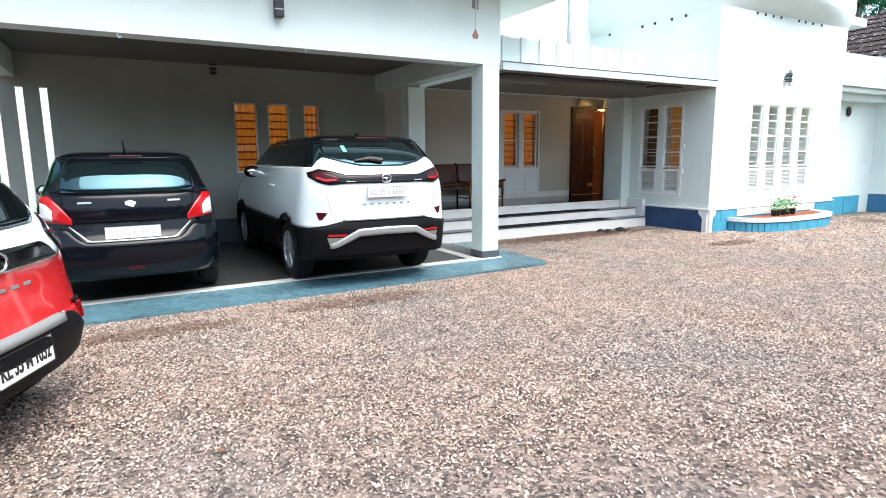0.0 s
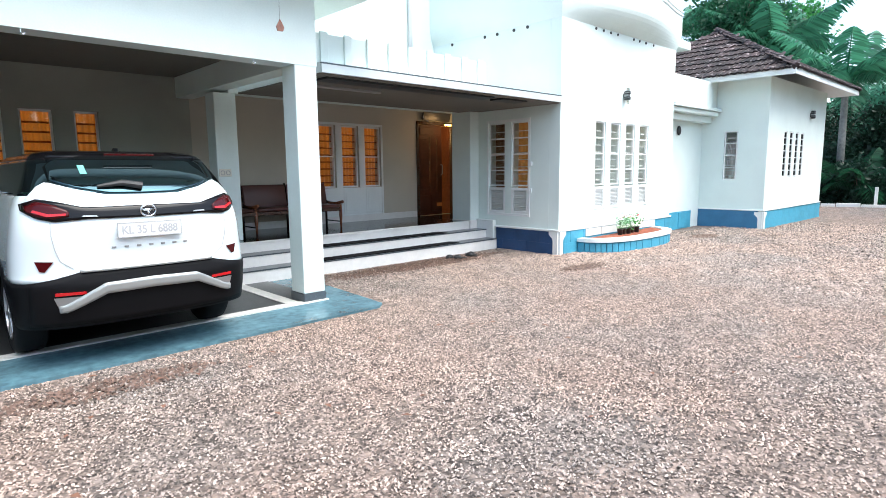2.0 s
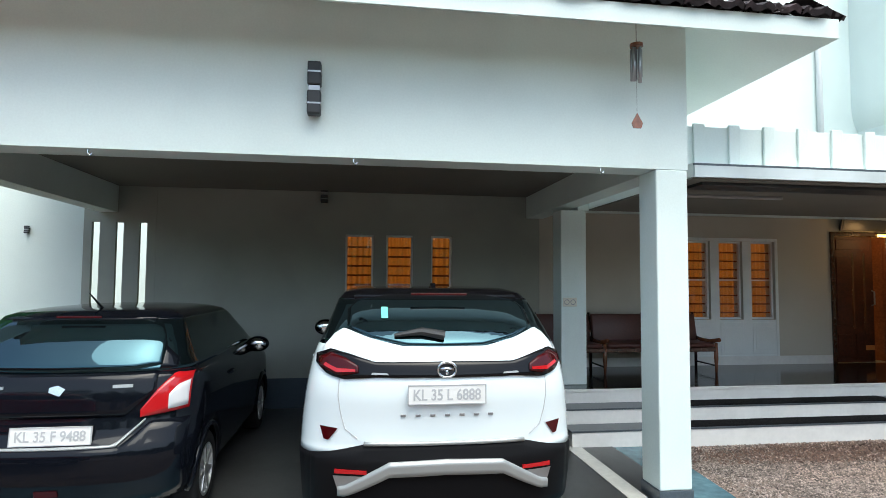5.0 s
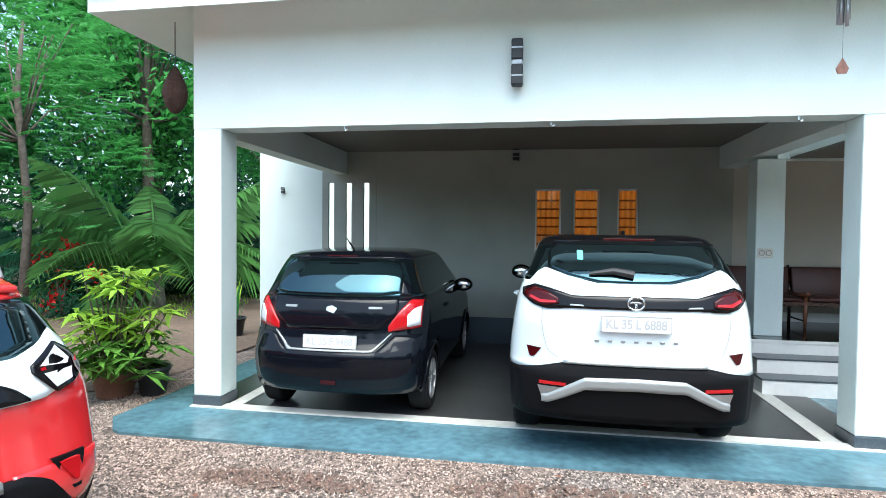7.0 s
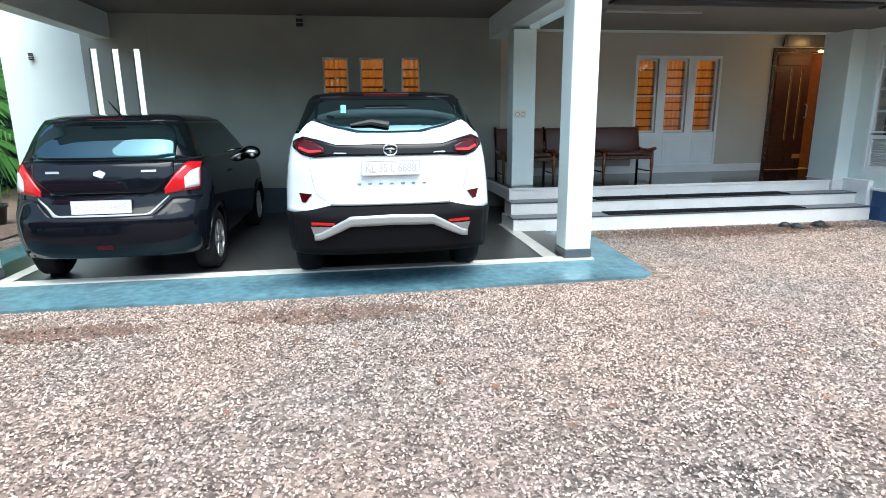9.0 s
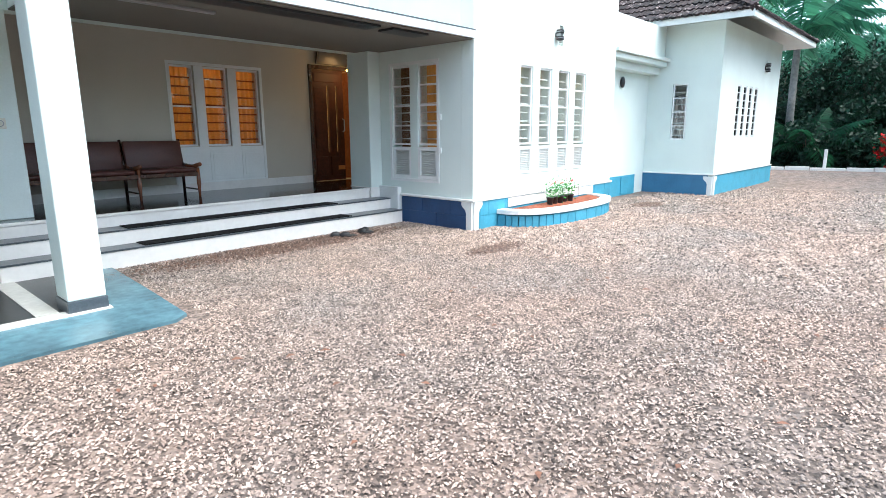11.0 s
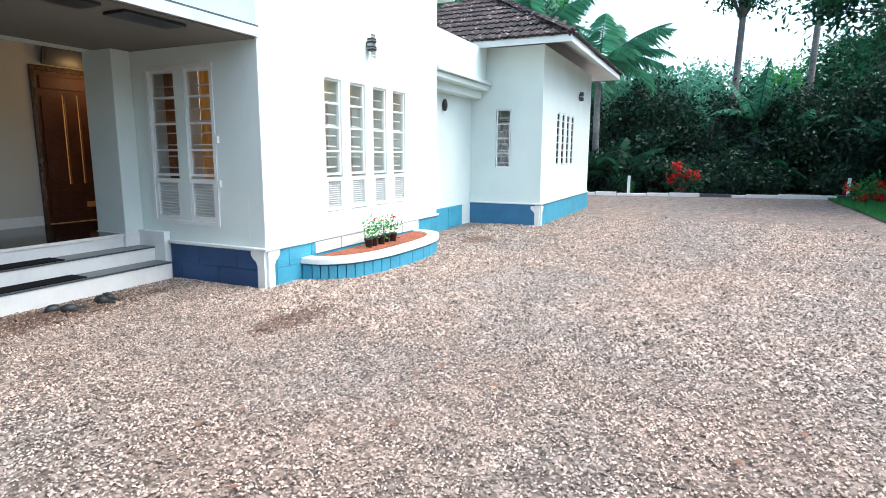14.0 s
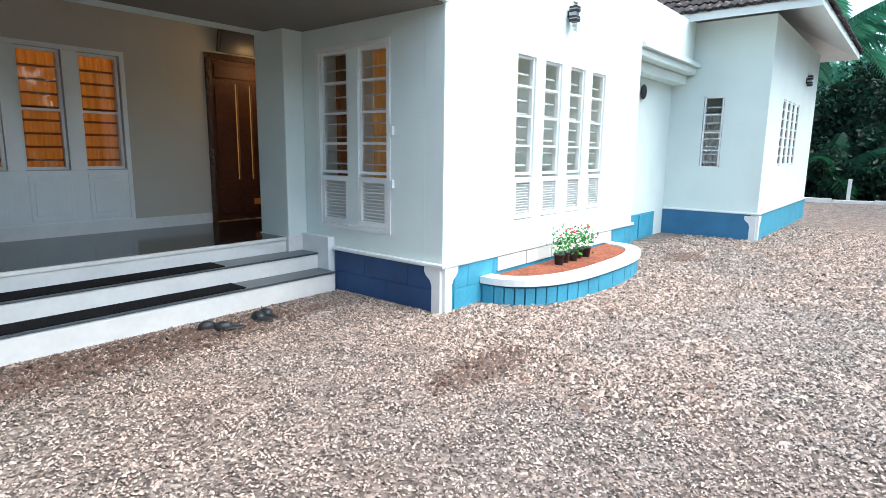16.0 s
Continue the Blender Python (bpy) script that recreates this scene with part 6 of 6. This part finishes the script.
def banana(x, y, h, count, length, seed):
    rng = random.Random(seed)
    t = thing("banana_plant", pose(x, y, -0.05), "tall banana plant with broad torn leaves", "plant")
    part("stem", tube([(0, 0, 0), (0.05, 0, h * 0.6), (0, 0, h)], [0.16, 0.12, 0.06], 10), LEAF_MID, t, smooth=True)
    for k in range(count):
        a = k * 2.4 + rng.uniform(-0.3, 0.3)
        tilt = rng.uniform(0.1, 0.9)
        b = bmesh.new()
        n = 26
        rib = []
        for i in range(n + 1):
            f = i / n
            r = length * f
            rib.append(Vector((r * (0.30 + 0.55 * tilt) + 0.05, 0, h * 0.85 + r * (1.05 - 0.5 * tilt) - tilt * 0.8 * r * f)))
        for i in range(n):
            f = (i + 0.5) / n
            w = length * 0.13 * math.sin(math.pi * min(1, f * 0.88 + 0.1))
            for sd in (-1, 1):
                sag = w * rng.uniform(0.15, 0.65)
                gap = rng.choice((0.0, 0.0, 0.02, 0.12))
                e0, e1 = rib[i].lerp(rib[i + 1], 0.15), rib[i].lerp(rib[i + 1], 1.15 - gap)
                b.faces.new([b.verts.new(p) for p in (rib[i], rib[i + 1], e1 + Vector((0.05, sd * w, -sag)), e0 + Vector((0.05, sd * w, -sag)))])
        tube(rib, [0.035 * (1 - i / (n + 1)) + 0.006 for i in range(n + 1)], 5, b)
        bmesh.ops.rotate(b, verts=b.verts[:], cent=(0, 0, 0), matrix=Matrix.Rotation(a, 3, "Z"))
        part("leaf", b, LEAF_PALM, t, smooth=True)
    return t


def bush(x, y, r, n, leaf, mat, label, flowers=0, name="bush"):
    t = thing(name, pose(x, y, -0.02), label, "bush")
    p, c = crown_points(n, 26, r, min(r) * 0.28)
    p[:, 2] = np.abs(p[:, 2] + r[2] * 0.8)
    o = new("foliage", leaves_mesh("foliage", p, leaf, mat, 0.0))
    o.parent = t
    for q in c[:6]:
        part("stem", tube([(0, 0, 0), (q[0] * 0.6, q[1] * 0.6, abs(q[2]) + r[2] * 0.6)], [0.03, 0.012], 5), BARK, t)
    for k in range(flowers):
        q = c[k % len(c)] * 1.05
        pts = RNG.normal(size=(70, 3)) * 0.085 + (q[0], q[1], abs(q[2] + r[2] * 0.8) + 0.08)
        f = new("flower_head", leaves_mesh("flower_head", pts, 0.09, PETAL, -0.2, 0.8))
        f.parent = t
        tagged(f, "red flower head", kind="stuff")
    return t


def pot(parent, r, h, mat, x=0, y=0, z=0):
    pts = [(r * 0.72, 0), (r * 0.95, h * 0.85), (r * 1.05, h * 0.86), (r * 1.05, h), (r * 0.92, h), (r * 0.88, h * 0.88), (0.001, h * 0.88)]
    b = bmesh.new()
    seg = 24
    rings = [[b.verts.new((x + q * math.cos(2 * math.pi * k / seg), y + q * math.sin(2 * math.pi * k / seg), z + zz)) for k in range(seg)] for q, zz in pts]
    for r0, r1 in zip(rings, rings[1:]):
        for k in range(seg):
            b.faces.new((r0[k], r0[(k + 1) % seg], r1[(k + 1) % seg], r1[k]))
    return part("pot", b, mat, parent, smooth=True)


def fan_plant(x, y):
    """Potted lady palm: canes with fans of narrow leaves."""
    t = thing("potted_lady_palm", pose(x, y, 0.0), "potted lady palm with yellow-green fan leaves on the gravel", "potted plant")
    pot(t, 0.24, 0.34, TERRACOTTA)
    pot(t, 0.17, 0.30, BLACK_PLASTIC, 0.36, 0.12)
    rng = np.random.default_rng(5)
    v, low = [], []
    for k in range(84):
        a, rr = rng.uniform(0, 6.28), rng.uniform(0.02, 0.5) ** 0.8
        hh = rng.uniform(0.22, 0.95) if k < 70 else rng.uniform(1.12, 1.38)
        if k >= 70:
            rr *= 0.75
        c = np.array((rr * math.cos(a) + 0.08, rr * math.sin(a), hh))
        part("cane", tube([(c[0] * 0.3, c[1] * 0.3, 0.25), (c[0] * 0.7, c[1] * 0.7, hh * 0.7), tuple(c)], [0.012, 0.01, 0.006], 5), BARK, t)
        lead = rng.uniform(0, 6.28)
        for j in range(9):
            b = lead + (j - 4) * 0.45
            l = rng.uniform(0.20, 0.32)
            d = np.array((math.cos(b), math.sin(b), rng.uniform(-0.25, 0.35)))
            s = np.array((-math.sin(b), math.cos(b), 0)) * 0.029
            (v if hh > 0.62 else low).extend([c, c + d * l * 0.5 + s, c + d * l + (0, 0, -0.06), c + d * l * 0.5 - s])
    # Lower fans get a darker green that holds the shade under the upper ones.
    for name, q, mat in (("upper_leaves", v, LEAF_LIME), ("lower_leaves", low, LEAF_SKIRT)):
        o = new(name, quads(name, np.array(q), mat))
        o.parent = t
    return t


fan_plant(-2.50, 7.0)


def snake_plant(x, y):
    t = thing("potted_snake_plant", pose(x, y, 0.0), "snake plant with upright striped leaves in a black pot", "potted plant")
    pot(t, 0.18, 0.32, BLACK_PLASTIC)
    for k in range(11):
        a = k * 2.4
        r, h = 0.02 + 0.01 * k, 0.75 - 0.03 * k
        b = bmesh.new()
        rows = []
        for i in range(7):
            f = i / 6
            w = 0.035 * math.sin(math.pi * (0.2 + 0.78 * f))
            px, py, pz = (r + 0.10 * f * f) * math.cos(a), (r + 0.10 * f * f) * math.sin(a), 0.26 + h * f
            rows.append([b.verts.new((px - w * math.sin(a), py + w * math.cos(a), pz)), b.verts.new((px + w * math.sin(a), py - w * math.cos(a), pz))])
        for r0, r1 in zip(rows, rows[1:]):
            b.faces.new((r0[0], r0[1], r1[1], r1[0]))
        part("leaf", b, LEAF_LIME if k % 3 == 0 else LEAF_MID, t)


snake_plant(-3.1, 10.45)
for i in range(5):
    x, y = 11.45 + i * 0.165, 6.64 + 0.02 * (i % 2)
    t = thing("seedling_bag", pose(x, y, 0.24), "small flowering seedling in a black grow bag", "potted plant", "seedlings in the planter")
    pot(t, 0.06, 0.13, BLACK_PLASTIC)
    p = RNG.normal(size=(54, 3)) * (0.06, 0.06, 0.07) + (0, 0, 0.23)
    o = new("leaves", leaves_mesh("leaves", p, 0.055, LEAF_BRIGHT, -0.3))
    o.parent = t
    f = new("flower", leaves_mesh("flower", RNG.normal(size=(9, 3)) * 0.02 + (0.02, 0, 0.36), 0.03, PETAL, -0.3, 0.8))
    f.parent = t
    tagged(f, "tiny red flowers", kind="stuff")

# ---- yard edge ----
K0, K1 = Vector((27.5, 6.9, 0)), Vector((29.4, -1.4, 0))
kd = (K1 - K0).normalized()
kerb = thing("kerb", pose(0, 0, 0), "row of chipped white painted kerb stones with dark joints", "kerb", kind="structure")
kk = random.Random(3)
s = -3.0
ka = math.degrees(math.atan2(kd.y, kd.x))
while s < 12:
    l = kk.choice((0.5, 0.8, 1.1))
    o = part("kerb_stone", box(0.015, l - 0.015, -0.08, 0.08, -0.05, kk.uniform(0.09, 0.15), 0.012), STEP_WHITE if kk.random() < 0.92 else PLINTH_STONE, kerb)
    p = K0 + kd * s
    o.matrix_basis = pose(p.x, p.y, 0, 0, 0, ka + kk.uniform(-1, 1))
    s += l
for q in (1.6, 9.2):
    p = K0 + kd * q + Vector((0.25, 0, 0))
    tagged(mesh_object("post", box(p.x - 0.05, p.x + 0.05, p.y - 0.05, p.y + 0.05, -0.05, 0.75, 0.01), STEP_WHITE), "short white concrete post behind the kerb", "post", "posts behind the kerb")

bm = bmesh.new()
for x, y in ((-2.4, 8.0), (-2.2, 14), (-3, 40), (-45, 40), (-45, 9), (-8, 8.5), (-3.2, 6.2)):
    bm.verts.new((x, y, 0.012))
bm.faces.new(bm.verts[:])
bmesh.ops.recalc_face_normals(bm, faces=bm.faces[:])
structure("ground_earth", bm, EARTH, "damp brown earth path beside the house", "ground")
bm = bmesh.new()
for x, y in ((14.0, -1.35), (19.6, -1.25), (28.9, -1.35), (29.5, -1.6), (31, 12), (60, 30), (60, -30), (14, -30)):
    bm.verts.new((x, y, 0.014))
bm.faces.new(bm.verts[:])
bmesh.ops.recalc_face_normals(bm, faces=bm.faces[:])
structure("ground_garden", bm, material("dark_garden_soil", (0.035, 0.05, 0.02), 0.95, grain=0.4, stain=0.4, bump=0.6, bump_scale=25), "dark leafy garden ground", "ground")


def grass_patch(name, n, fx, fy, h, mat, label):
    x, y = fx(n), fy(n)
    base = np.stack([x, y, np.full(n, 0.01)], 1)
    a = RNG.uniform(0, 6.28, n)
    s = np.stack([np.cos(a), np.sin(a), np.zeros(n)], 1) * 0.012
    tip = base + np.stack([RNG.normal(0, 0.05, n), RNG.normal(0, 0.05, n), h * RNG.uniform(0.5, 1.2, n)], 1)
    v = np.stack([base - s, base + s, (base + tip) / 2 + s * 0.7, tip], 1).reshape(-1, 3)
    return tagged(new(name, quads(name, v, mat)), label, "grass", kind="stuff")


grass_patch("grass", 26000, lambda n: RNG.uniform(15, 29, n), lambda n: -1.35 - RNG.uniform(0, 1, n) ** 1.6 * 5, 0.10, LEAF_MID, "short green lawn along the gravel edge")
grass_patch("grass", 3500, lambda n: RNG.uniform(-16, -5, n), lambda n: RNG.uniform(12, 18, n), 0.12, LEAF_LIME, "thin yellow-green grass beside the path")

# ---- trees beyond the yard ----
# Two crowns here hold distance haze in their colour, one understorey shade.
BIG = [  # x, y, height, crown radii, leaves, leaf size
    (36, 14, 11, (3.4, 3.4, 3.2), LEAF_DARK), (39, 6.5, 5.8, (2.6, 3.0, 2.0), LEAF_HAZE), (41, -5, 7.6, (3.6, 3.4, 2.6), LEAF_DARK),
    (33, -6.5, 6.5, (2.8, 2.6, 2.3), LEAF_SHADED), (45, 3, 6.4, (4.0, 4.0, 2.4), LEAF_HAZE), (46, 16, 13, (4.5, 4.5, 4.0), LEAF_MID), (30, -9.5, 10, (3.6, 3.6, 3.6), LEAF_DARK), (24, -9.5, 9.5, (3.4, 3.4, 3.4), LEAF_DARK),
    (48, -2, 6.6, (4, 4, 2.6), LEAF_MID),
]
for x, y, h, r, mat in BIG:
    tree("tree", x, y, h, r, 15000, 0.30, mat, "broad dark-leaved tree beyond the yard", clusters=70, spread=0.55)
tree("tree", 36.5, 1.7, 12.2, (2.2, 2.2, 1.9), 4200, 0.24, LEAF_DARK, "tall slender tree with a high thin crown", clusters=30, trunk=0.17, bark=BARK_PALE, spread=0.35)
tree("tree", 35.0, -1.2, 13.0, (2.2, 2.2, 2.2), 3500, 0.24, LEAF_DARK, "tall slender tree with a high thin crown", clusters=30, trunk=0.14, bark=BARK_PALE, spread=0.35)
tree("tree", 26.3, -3.2, 9.5, (3.2, 3.2, 2.6), 12000, 0.26, LEAF_DARK, "leaning tree with dark drooping crown beside the lawn", clusters=50, trunk=0.17, lean=1.2)
palm(31.0, 7.2, 5.2, 22, 3.4, "coconut palm with long arching fronds", seed=2)
palm(29.9, 6.3, 0.7, 14, 2.3, "young coconut palm with long fronds", LEAF_DARK, seed=3)
palm(35.0, 11.5, 7.5, 20, 3.8, "tall coconut palm behind the roof", seed=4)
palm(31.5, 6.6, 0.4, 12, 2.0, "young palm behind the kerb", LEAF_DARK, seed=6)
palm(38.0, 18.0, 10.0, 20, 3.6, "tall coconut palm behind the roof", seed=8)
banana(33.0, 0.9, 3.6, 8, 2.7, 4)
banana(33.5, -0.7, 2.8, 8, 2.6, 9)
banana(32.0, -3.5, 2.4, 8, 2.2, 12)
# Low trees whose leaf colour already holds the shade behind the kerb.
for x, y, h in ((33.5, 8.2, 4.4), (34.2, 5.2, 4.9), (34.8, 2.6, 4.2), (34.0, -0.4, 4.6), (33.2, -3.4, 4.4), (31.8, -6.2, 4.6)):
    tree("tree", x, y, h, (1.9, 1.9, 2.0), 6500, 0.22, LEAF_SHADED, "low dense tree behind the kerb, deep shade put into its leaf colour", clusters=36, spread=0.42, trunk=0.10)
hedge = random.Random(21)
for k in range(20):
    p = K0 + kd * (-2.5 + k / 19 * 12.5)
    back = hedge.uniform(1.5, 4.0)
    tall = hedge.uniform(0.55, 1.05) + 0.22 * (back - 1.5)
    bush(p.x + back, p.y + hedge.uniform(-0.3, 0.3), (hedge.uniform(0.6, 1.1), hedge.uniform(0.6, 1.0), tall), 1900, hedge.uniform(0.13, 0.26), LEAF_SHADED, "dense shrub behind the kerb, shade put into its leaf colour")
for x, y, h in ((30.6, 4.9, 0.2), (32.4, 0.6, 0.8)):
    palm(x, y, h, 11, 1.5 + h * 0.5, "young palm with arching dark fronds behind the kerb", LEAF_DARK, seed=int(x * 10))
bush(28.75, 3.45, (0.5, 0.55, 0.62), 900, 0.13, LEAF_DARK, "shrub with bright red flower heads", 13, "flowering_bush")
bush(27.6, -2.2, (0.5, 0.5, 0.5), 900, 0.12, LEAF_MID, "shrub with bright red flower heads", 8, "flowering_bush")
bush(22.3, -2.2, (0.5, 0.5, 0.42), 900, 0.12, LEAF_MID, "shrub with bright red flower heads", 10, "flowering_bush")
far = []
for k in range(60):
    a = k / 59
    cx, cy = 52 + 6 * math.sin(k * 1.3), -34 + a * 80
    p, c = crown_points(1100, 14, (3.2, 3.2, 3.4 + 1.4 * math.sin(k * 2.2)), 0.7)
    far.append(p + (cx, cy, 2.5))
tagged(new("far_woods", leaves_mesh("far_woods", np.concatenate(far), 0.55, LEAF_DARK)), "hazy wall of distant tropical trees", "trees", kind="stuff")

# ---- trees beside the carport ----
for x, y, h, r, n, leaf, mat in (
    (-8.5, 15.5, 9.5, (3.0, 2.6, 3.6), 17000, 0.20, LEAF_BRIGHT), (-13, 14, 10, (3.4, 3.0, 3.8), 15000, 0.24, LEAF_MID), (-17, 12, 11, (3.6, 3.2, 4.2), 14000, 0.26, LEAF_DARK),
    (-6.0, 20, 10.5, (2.8, 2.8, 4.0), 15000, 0.20, LEAF_BRIGHT), (-11.5, 20, 12, (3.6, 3.4, 4.4), 14000, 0.28, LEAF_DARK), (-3.6, 24, 11, (2.6, 2.6, 3.8), 9000, 0.26, LEAF_DARK),
    (-18, 6.5, 11, (3.6, 3.6, 4.2), 12000, 0.26, LEAF_DARK)):
    tree("tree", x, y, h, r, n, leaf, mat, "leafy green tree beside the earth path", clusters=70, spread=0.5, trunk=0.15)
for k, (x, y, h, r, mat) in enumerate(((-7.6, 10.8, 6.6, (2.3, 1.9, 2.3), LEAF_BRIGHT), (-10.2, 9.2, 7.2, (2.5, 2.0, 2.5), LEAF_BRIGHT), (-6.2, 15.6, 7.6, (2.2, 1.8, 2.4), LEAF_MID))):
    spray_tree(x, y, h, r, 620, 0.62, mat, "tree with light feathery foliage in flat sprays", 31 + k)
palm(-6.6, 13.3, 1.0, 24, 3.3, "young coconut palm with arching fronds beside the path", LEAF_FROND, seed=12)
palm(-9.0, 13.0, 0.9, 12, 2.0, "young palm beneath the trees", seed=15)
bush(-7.5, 11.6, (0.8, 0.7, 0.8), 1500, 0.12, LEAF_DARK, "shrub with bright red flower heads", 7, "flowering_bush")
# Every other shrub carries the trees' shade in its leaf colour.
for k in range(9):
    bush(-17 + k * 1.35, 15.2 + 1.5 * math.sin(k * 1.9), (1.1, 0.9, 0.9 + 0.4 * abs(math.sin(k * 2.3))), 2200, 0.18, (LEAF_SHADED, LEAF_DARK)[k % 2], "dense dark shrub beneath the trees")
far = []
for k in range(34):
    cx, cy = -38 + k * 1.3, 28 + 3 * math.sin(k * 1.7) - max(0, -14 - (-38 + k * 1.3)) * 0.8
    p, c = crown_points(1000, 14, (2.6, 2.6, 4.0 + math.sin(k * 2.2)), 0.6)
    far.append(p + (cx, cy, 4.0))
tagged(new("far_woods", leaves_mesh("far_woods", np.concatenate(far), 0.5, LEAF_DARK)), "dense wall of trees behind the garden", "trees", kind="stuff")

# Unseen tree belt behind the camera, added to cut the low sky light.
far = []
for k in range(46):
    cx, cy = -26 + k * 1.55, -12.5 + 2.0 * math.sin(k * 1.7)
    p, c = crown_points(900, 22, (2.4, 2.2, 2.6 + math.sin(k * 2.2)), 0.65)
    far.append(p + (cx, cy, 2.8))
tagged(new("far_woods", leaves_mesh("far_woods", np.concatenate(far), 0.5, LEAF_DARK)), "unseen trees added behind the camera to cut low sky light", "trees", kind="stuff")

# ---- gravel ----
def chips(name, n, region, size, mat, label, z=0.0, oval=None):
    """Loose angular stone chips, each a squashed eight-sided lump."""
    x0, x1, y0, y1 = region
    x, y = RNG.uniform(x0, x1, n), RNG.uniform(y0, y1, n)
    keep = ~((y > 5.93) & (x > -1.8) & (x < 5.25)) & ~((y > 8.3) & (x > 4.3)) & ~((y > 6.9) & (x > 9.7)) & ~(((x - 11.84) / 1.55) ** 2 + ((y - 6.9) / 0.75) ** 2 < 1)
    keep &= (y - y0) / 1.6 > RNG.uniform(0, 1, n) * (0 if oval else 1)
    keep &= (x1 - x) / 2.0 > RNG.uniform(0, 1, n) * (0 if oval else 1)
    if oval:
        keep &= ((x - oval[0]) / oval[2]) ** 2 + ((y - oval[1]) / oval[3]) ** 2 < RNG.uniform(0.3, 1.0, n)
    x, y = x[keep], y[keep]
    n = len(x)
    base = np.array([(1, 0, 0), (0, 1, 0), (-1, 0, 0), (0, -1, 0), (0, 0, 1), (0, 0, -0.4)], float)
    faces = np.array([(0, 1, 4), (1, 2, 4), (2, 3, 4), (3, 0, 4)])
    a = RNG.uniform(0, 6.28, n)
    s = size * RNG.uniform(0.55, 1.5, (n, 1, 1))
    jit = RNG.uniform(0.6, 1.3, (n, 6, 3))
    v = base[None] * jit * s * np.array((1.0, 0.62, 0.68))
    tilt = RNG.normal(0, 0.35, (n, 2))
    v[:, :, 2] += v[:, :, 0] * tilt[:, :1] + v[:, :, 1] * tilt[:, 1:]
    ca, sa = np.cos(a)[:, None], np.sin(a)[:, None]
    vx = v[:, :, 0] * ca - v[:, :, 1] * sa + x[:, None]
    vy = v[:, :, 0] * sa + v[:, :, 1] * ca + y[:, None]
    v = np.stack([vx, vy, v[:, :, 2] + z + 0.004], 2).reshape(-1, 3)
    f = (faces[None] + np.arange(n)[:, None, None] * 6).reshape(-1, 3)
    me = bpy.data.meshes.new(name)
    me.vertices.add(len(v))
    me.vertices.foreach_set("co", v.astype(np.float32).ravel())
    me.loops.add(f.size)
    me.loops.foreach_set("vertex_index", f.astype(np.int32).ravel())
    me.polygons.add(len(f))
    me.polygons.foreach_set("loop_start", np.arange(0, f.size, 3, dtype=np.int32))
    me.update(calc_edges=True)
    me.materials.append(mat)
    return tagged(new(name, me), label, "gravel", kind="stuff")


chips("gravel", 410000, (-2.4, 13.4, 0.9, 8.3), 0.0095, CHIP, "loose pinkish grey gravel chips")
chips("gravel", 62000, (2.6, 13.6, -2.6, 1.9), 0.0115, CHIP, "loose pinkish grey gravel chips")
chips("gravel", 55000, (9.0, 20.0, -0.8, 7.2), 0.019, CHIP, "loose pinkish grey gravel chips")


DAMP_SHADE = material("damp_and_shade_gravel", (0.150, 0.092, 0.070), 0.6, grain=0.4, grain_scale=60, islands=0.4)
# Damp spots, plus one long oval painting the shade before the steps.
for x, y, rx, ry in ((8.9, 5.84, 0.6, 0.2), (14.3, 6.14, 0.55, 0.28), (2.1, 5.45, 0.9, 0.22), (7.2, 7.9, 2.2, 0.35), (0.2, 5.35, 0.7, 0.18)):
    chips("damp_gravel", int(4600 * rx * ry) + 500, (x - rx, x + rx, y - ry, y + ry), 0.017, DAMP_SHADE, "patch of dark gravel chips: damp, and shade before the steps", 0.008, (x, y, rx, ry))
for i in range(70):
    x, y = random.uniform(-1, 12), random.uniform(0, 1) ** 0.6 * 4.0 + 1.8
    v = np.array([(0, 0, 0.02), (0.03, 0.018, 0.03), (0.07, 0, 0.022), (0.03, -0.018, 0.028)]) * random.uniform(0.7, 1.2)
    o = new("dry_leaf", quads("dry_leaf", v, TERRACOTTA))
    o.matrix_basis = pose(x, y, 0.006, 0, 0, random.uniform(0, 360))
    tagged(o, "fallen dry brown leaf on the gravel", "leaf", "fallen leaves")
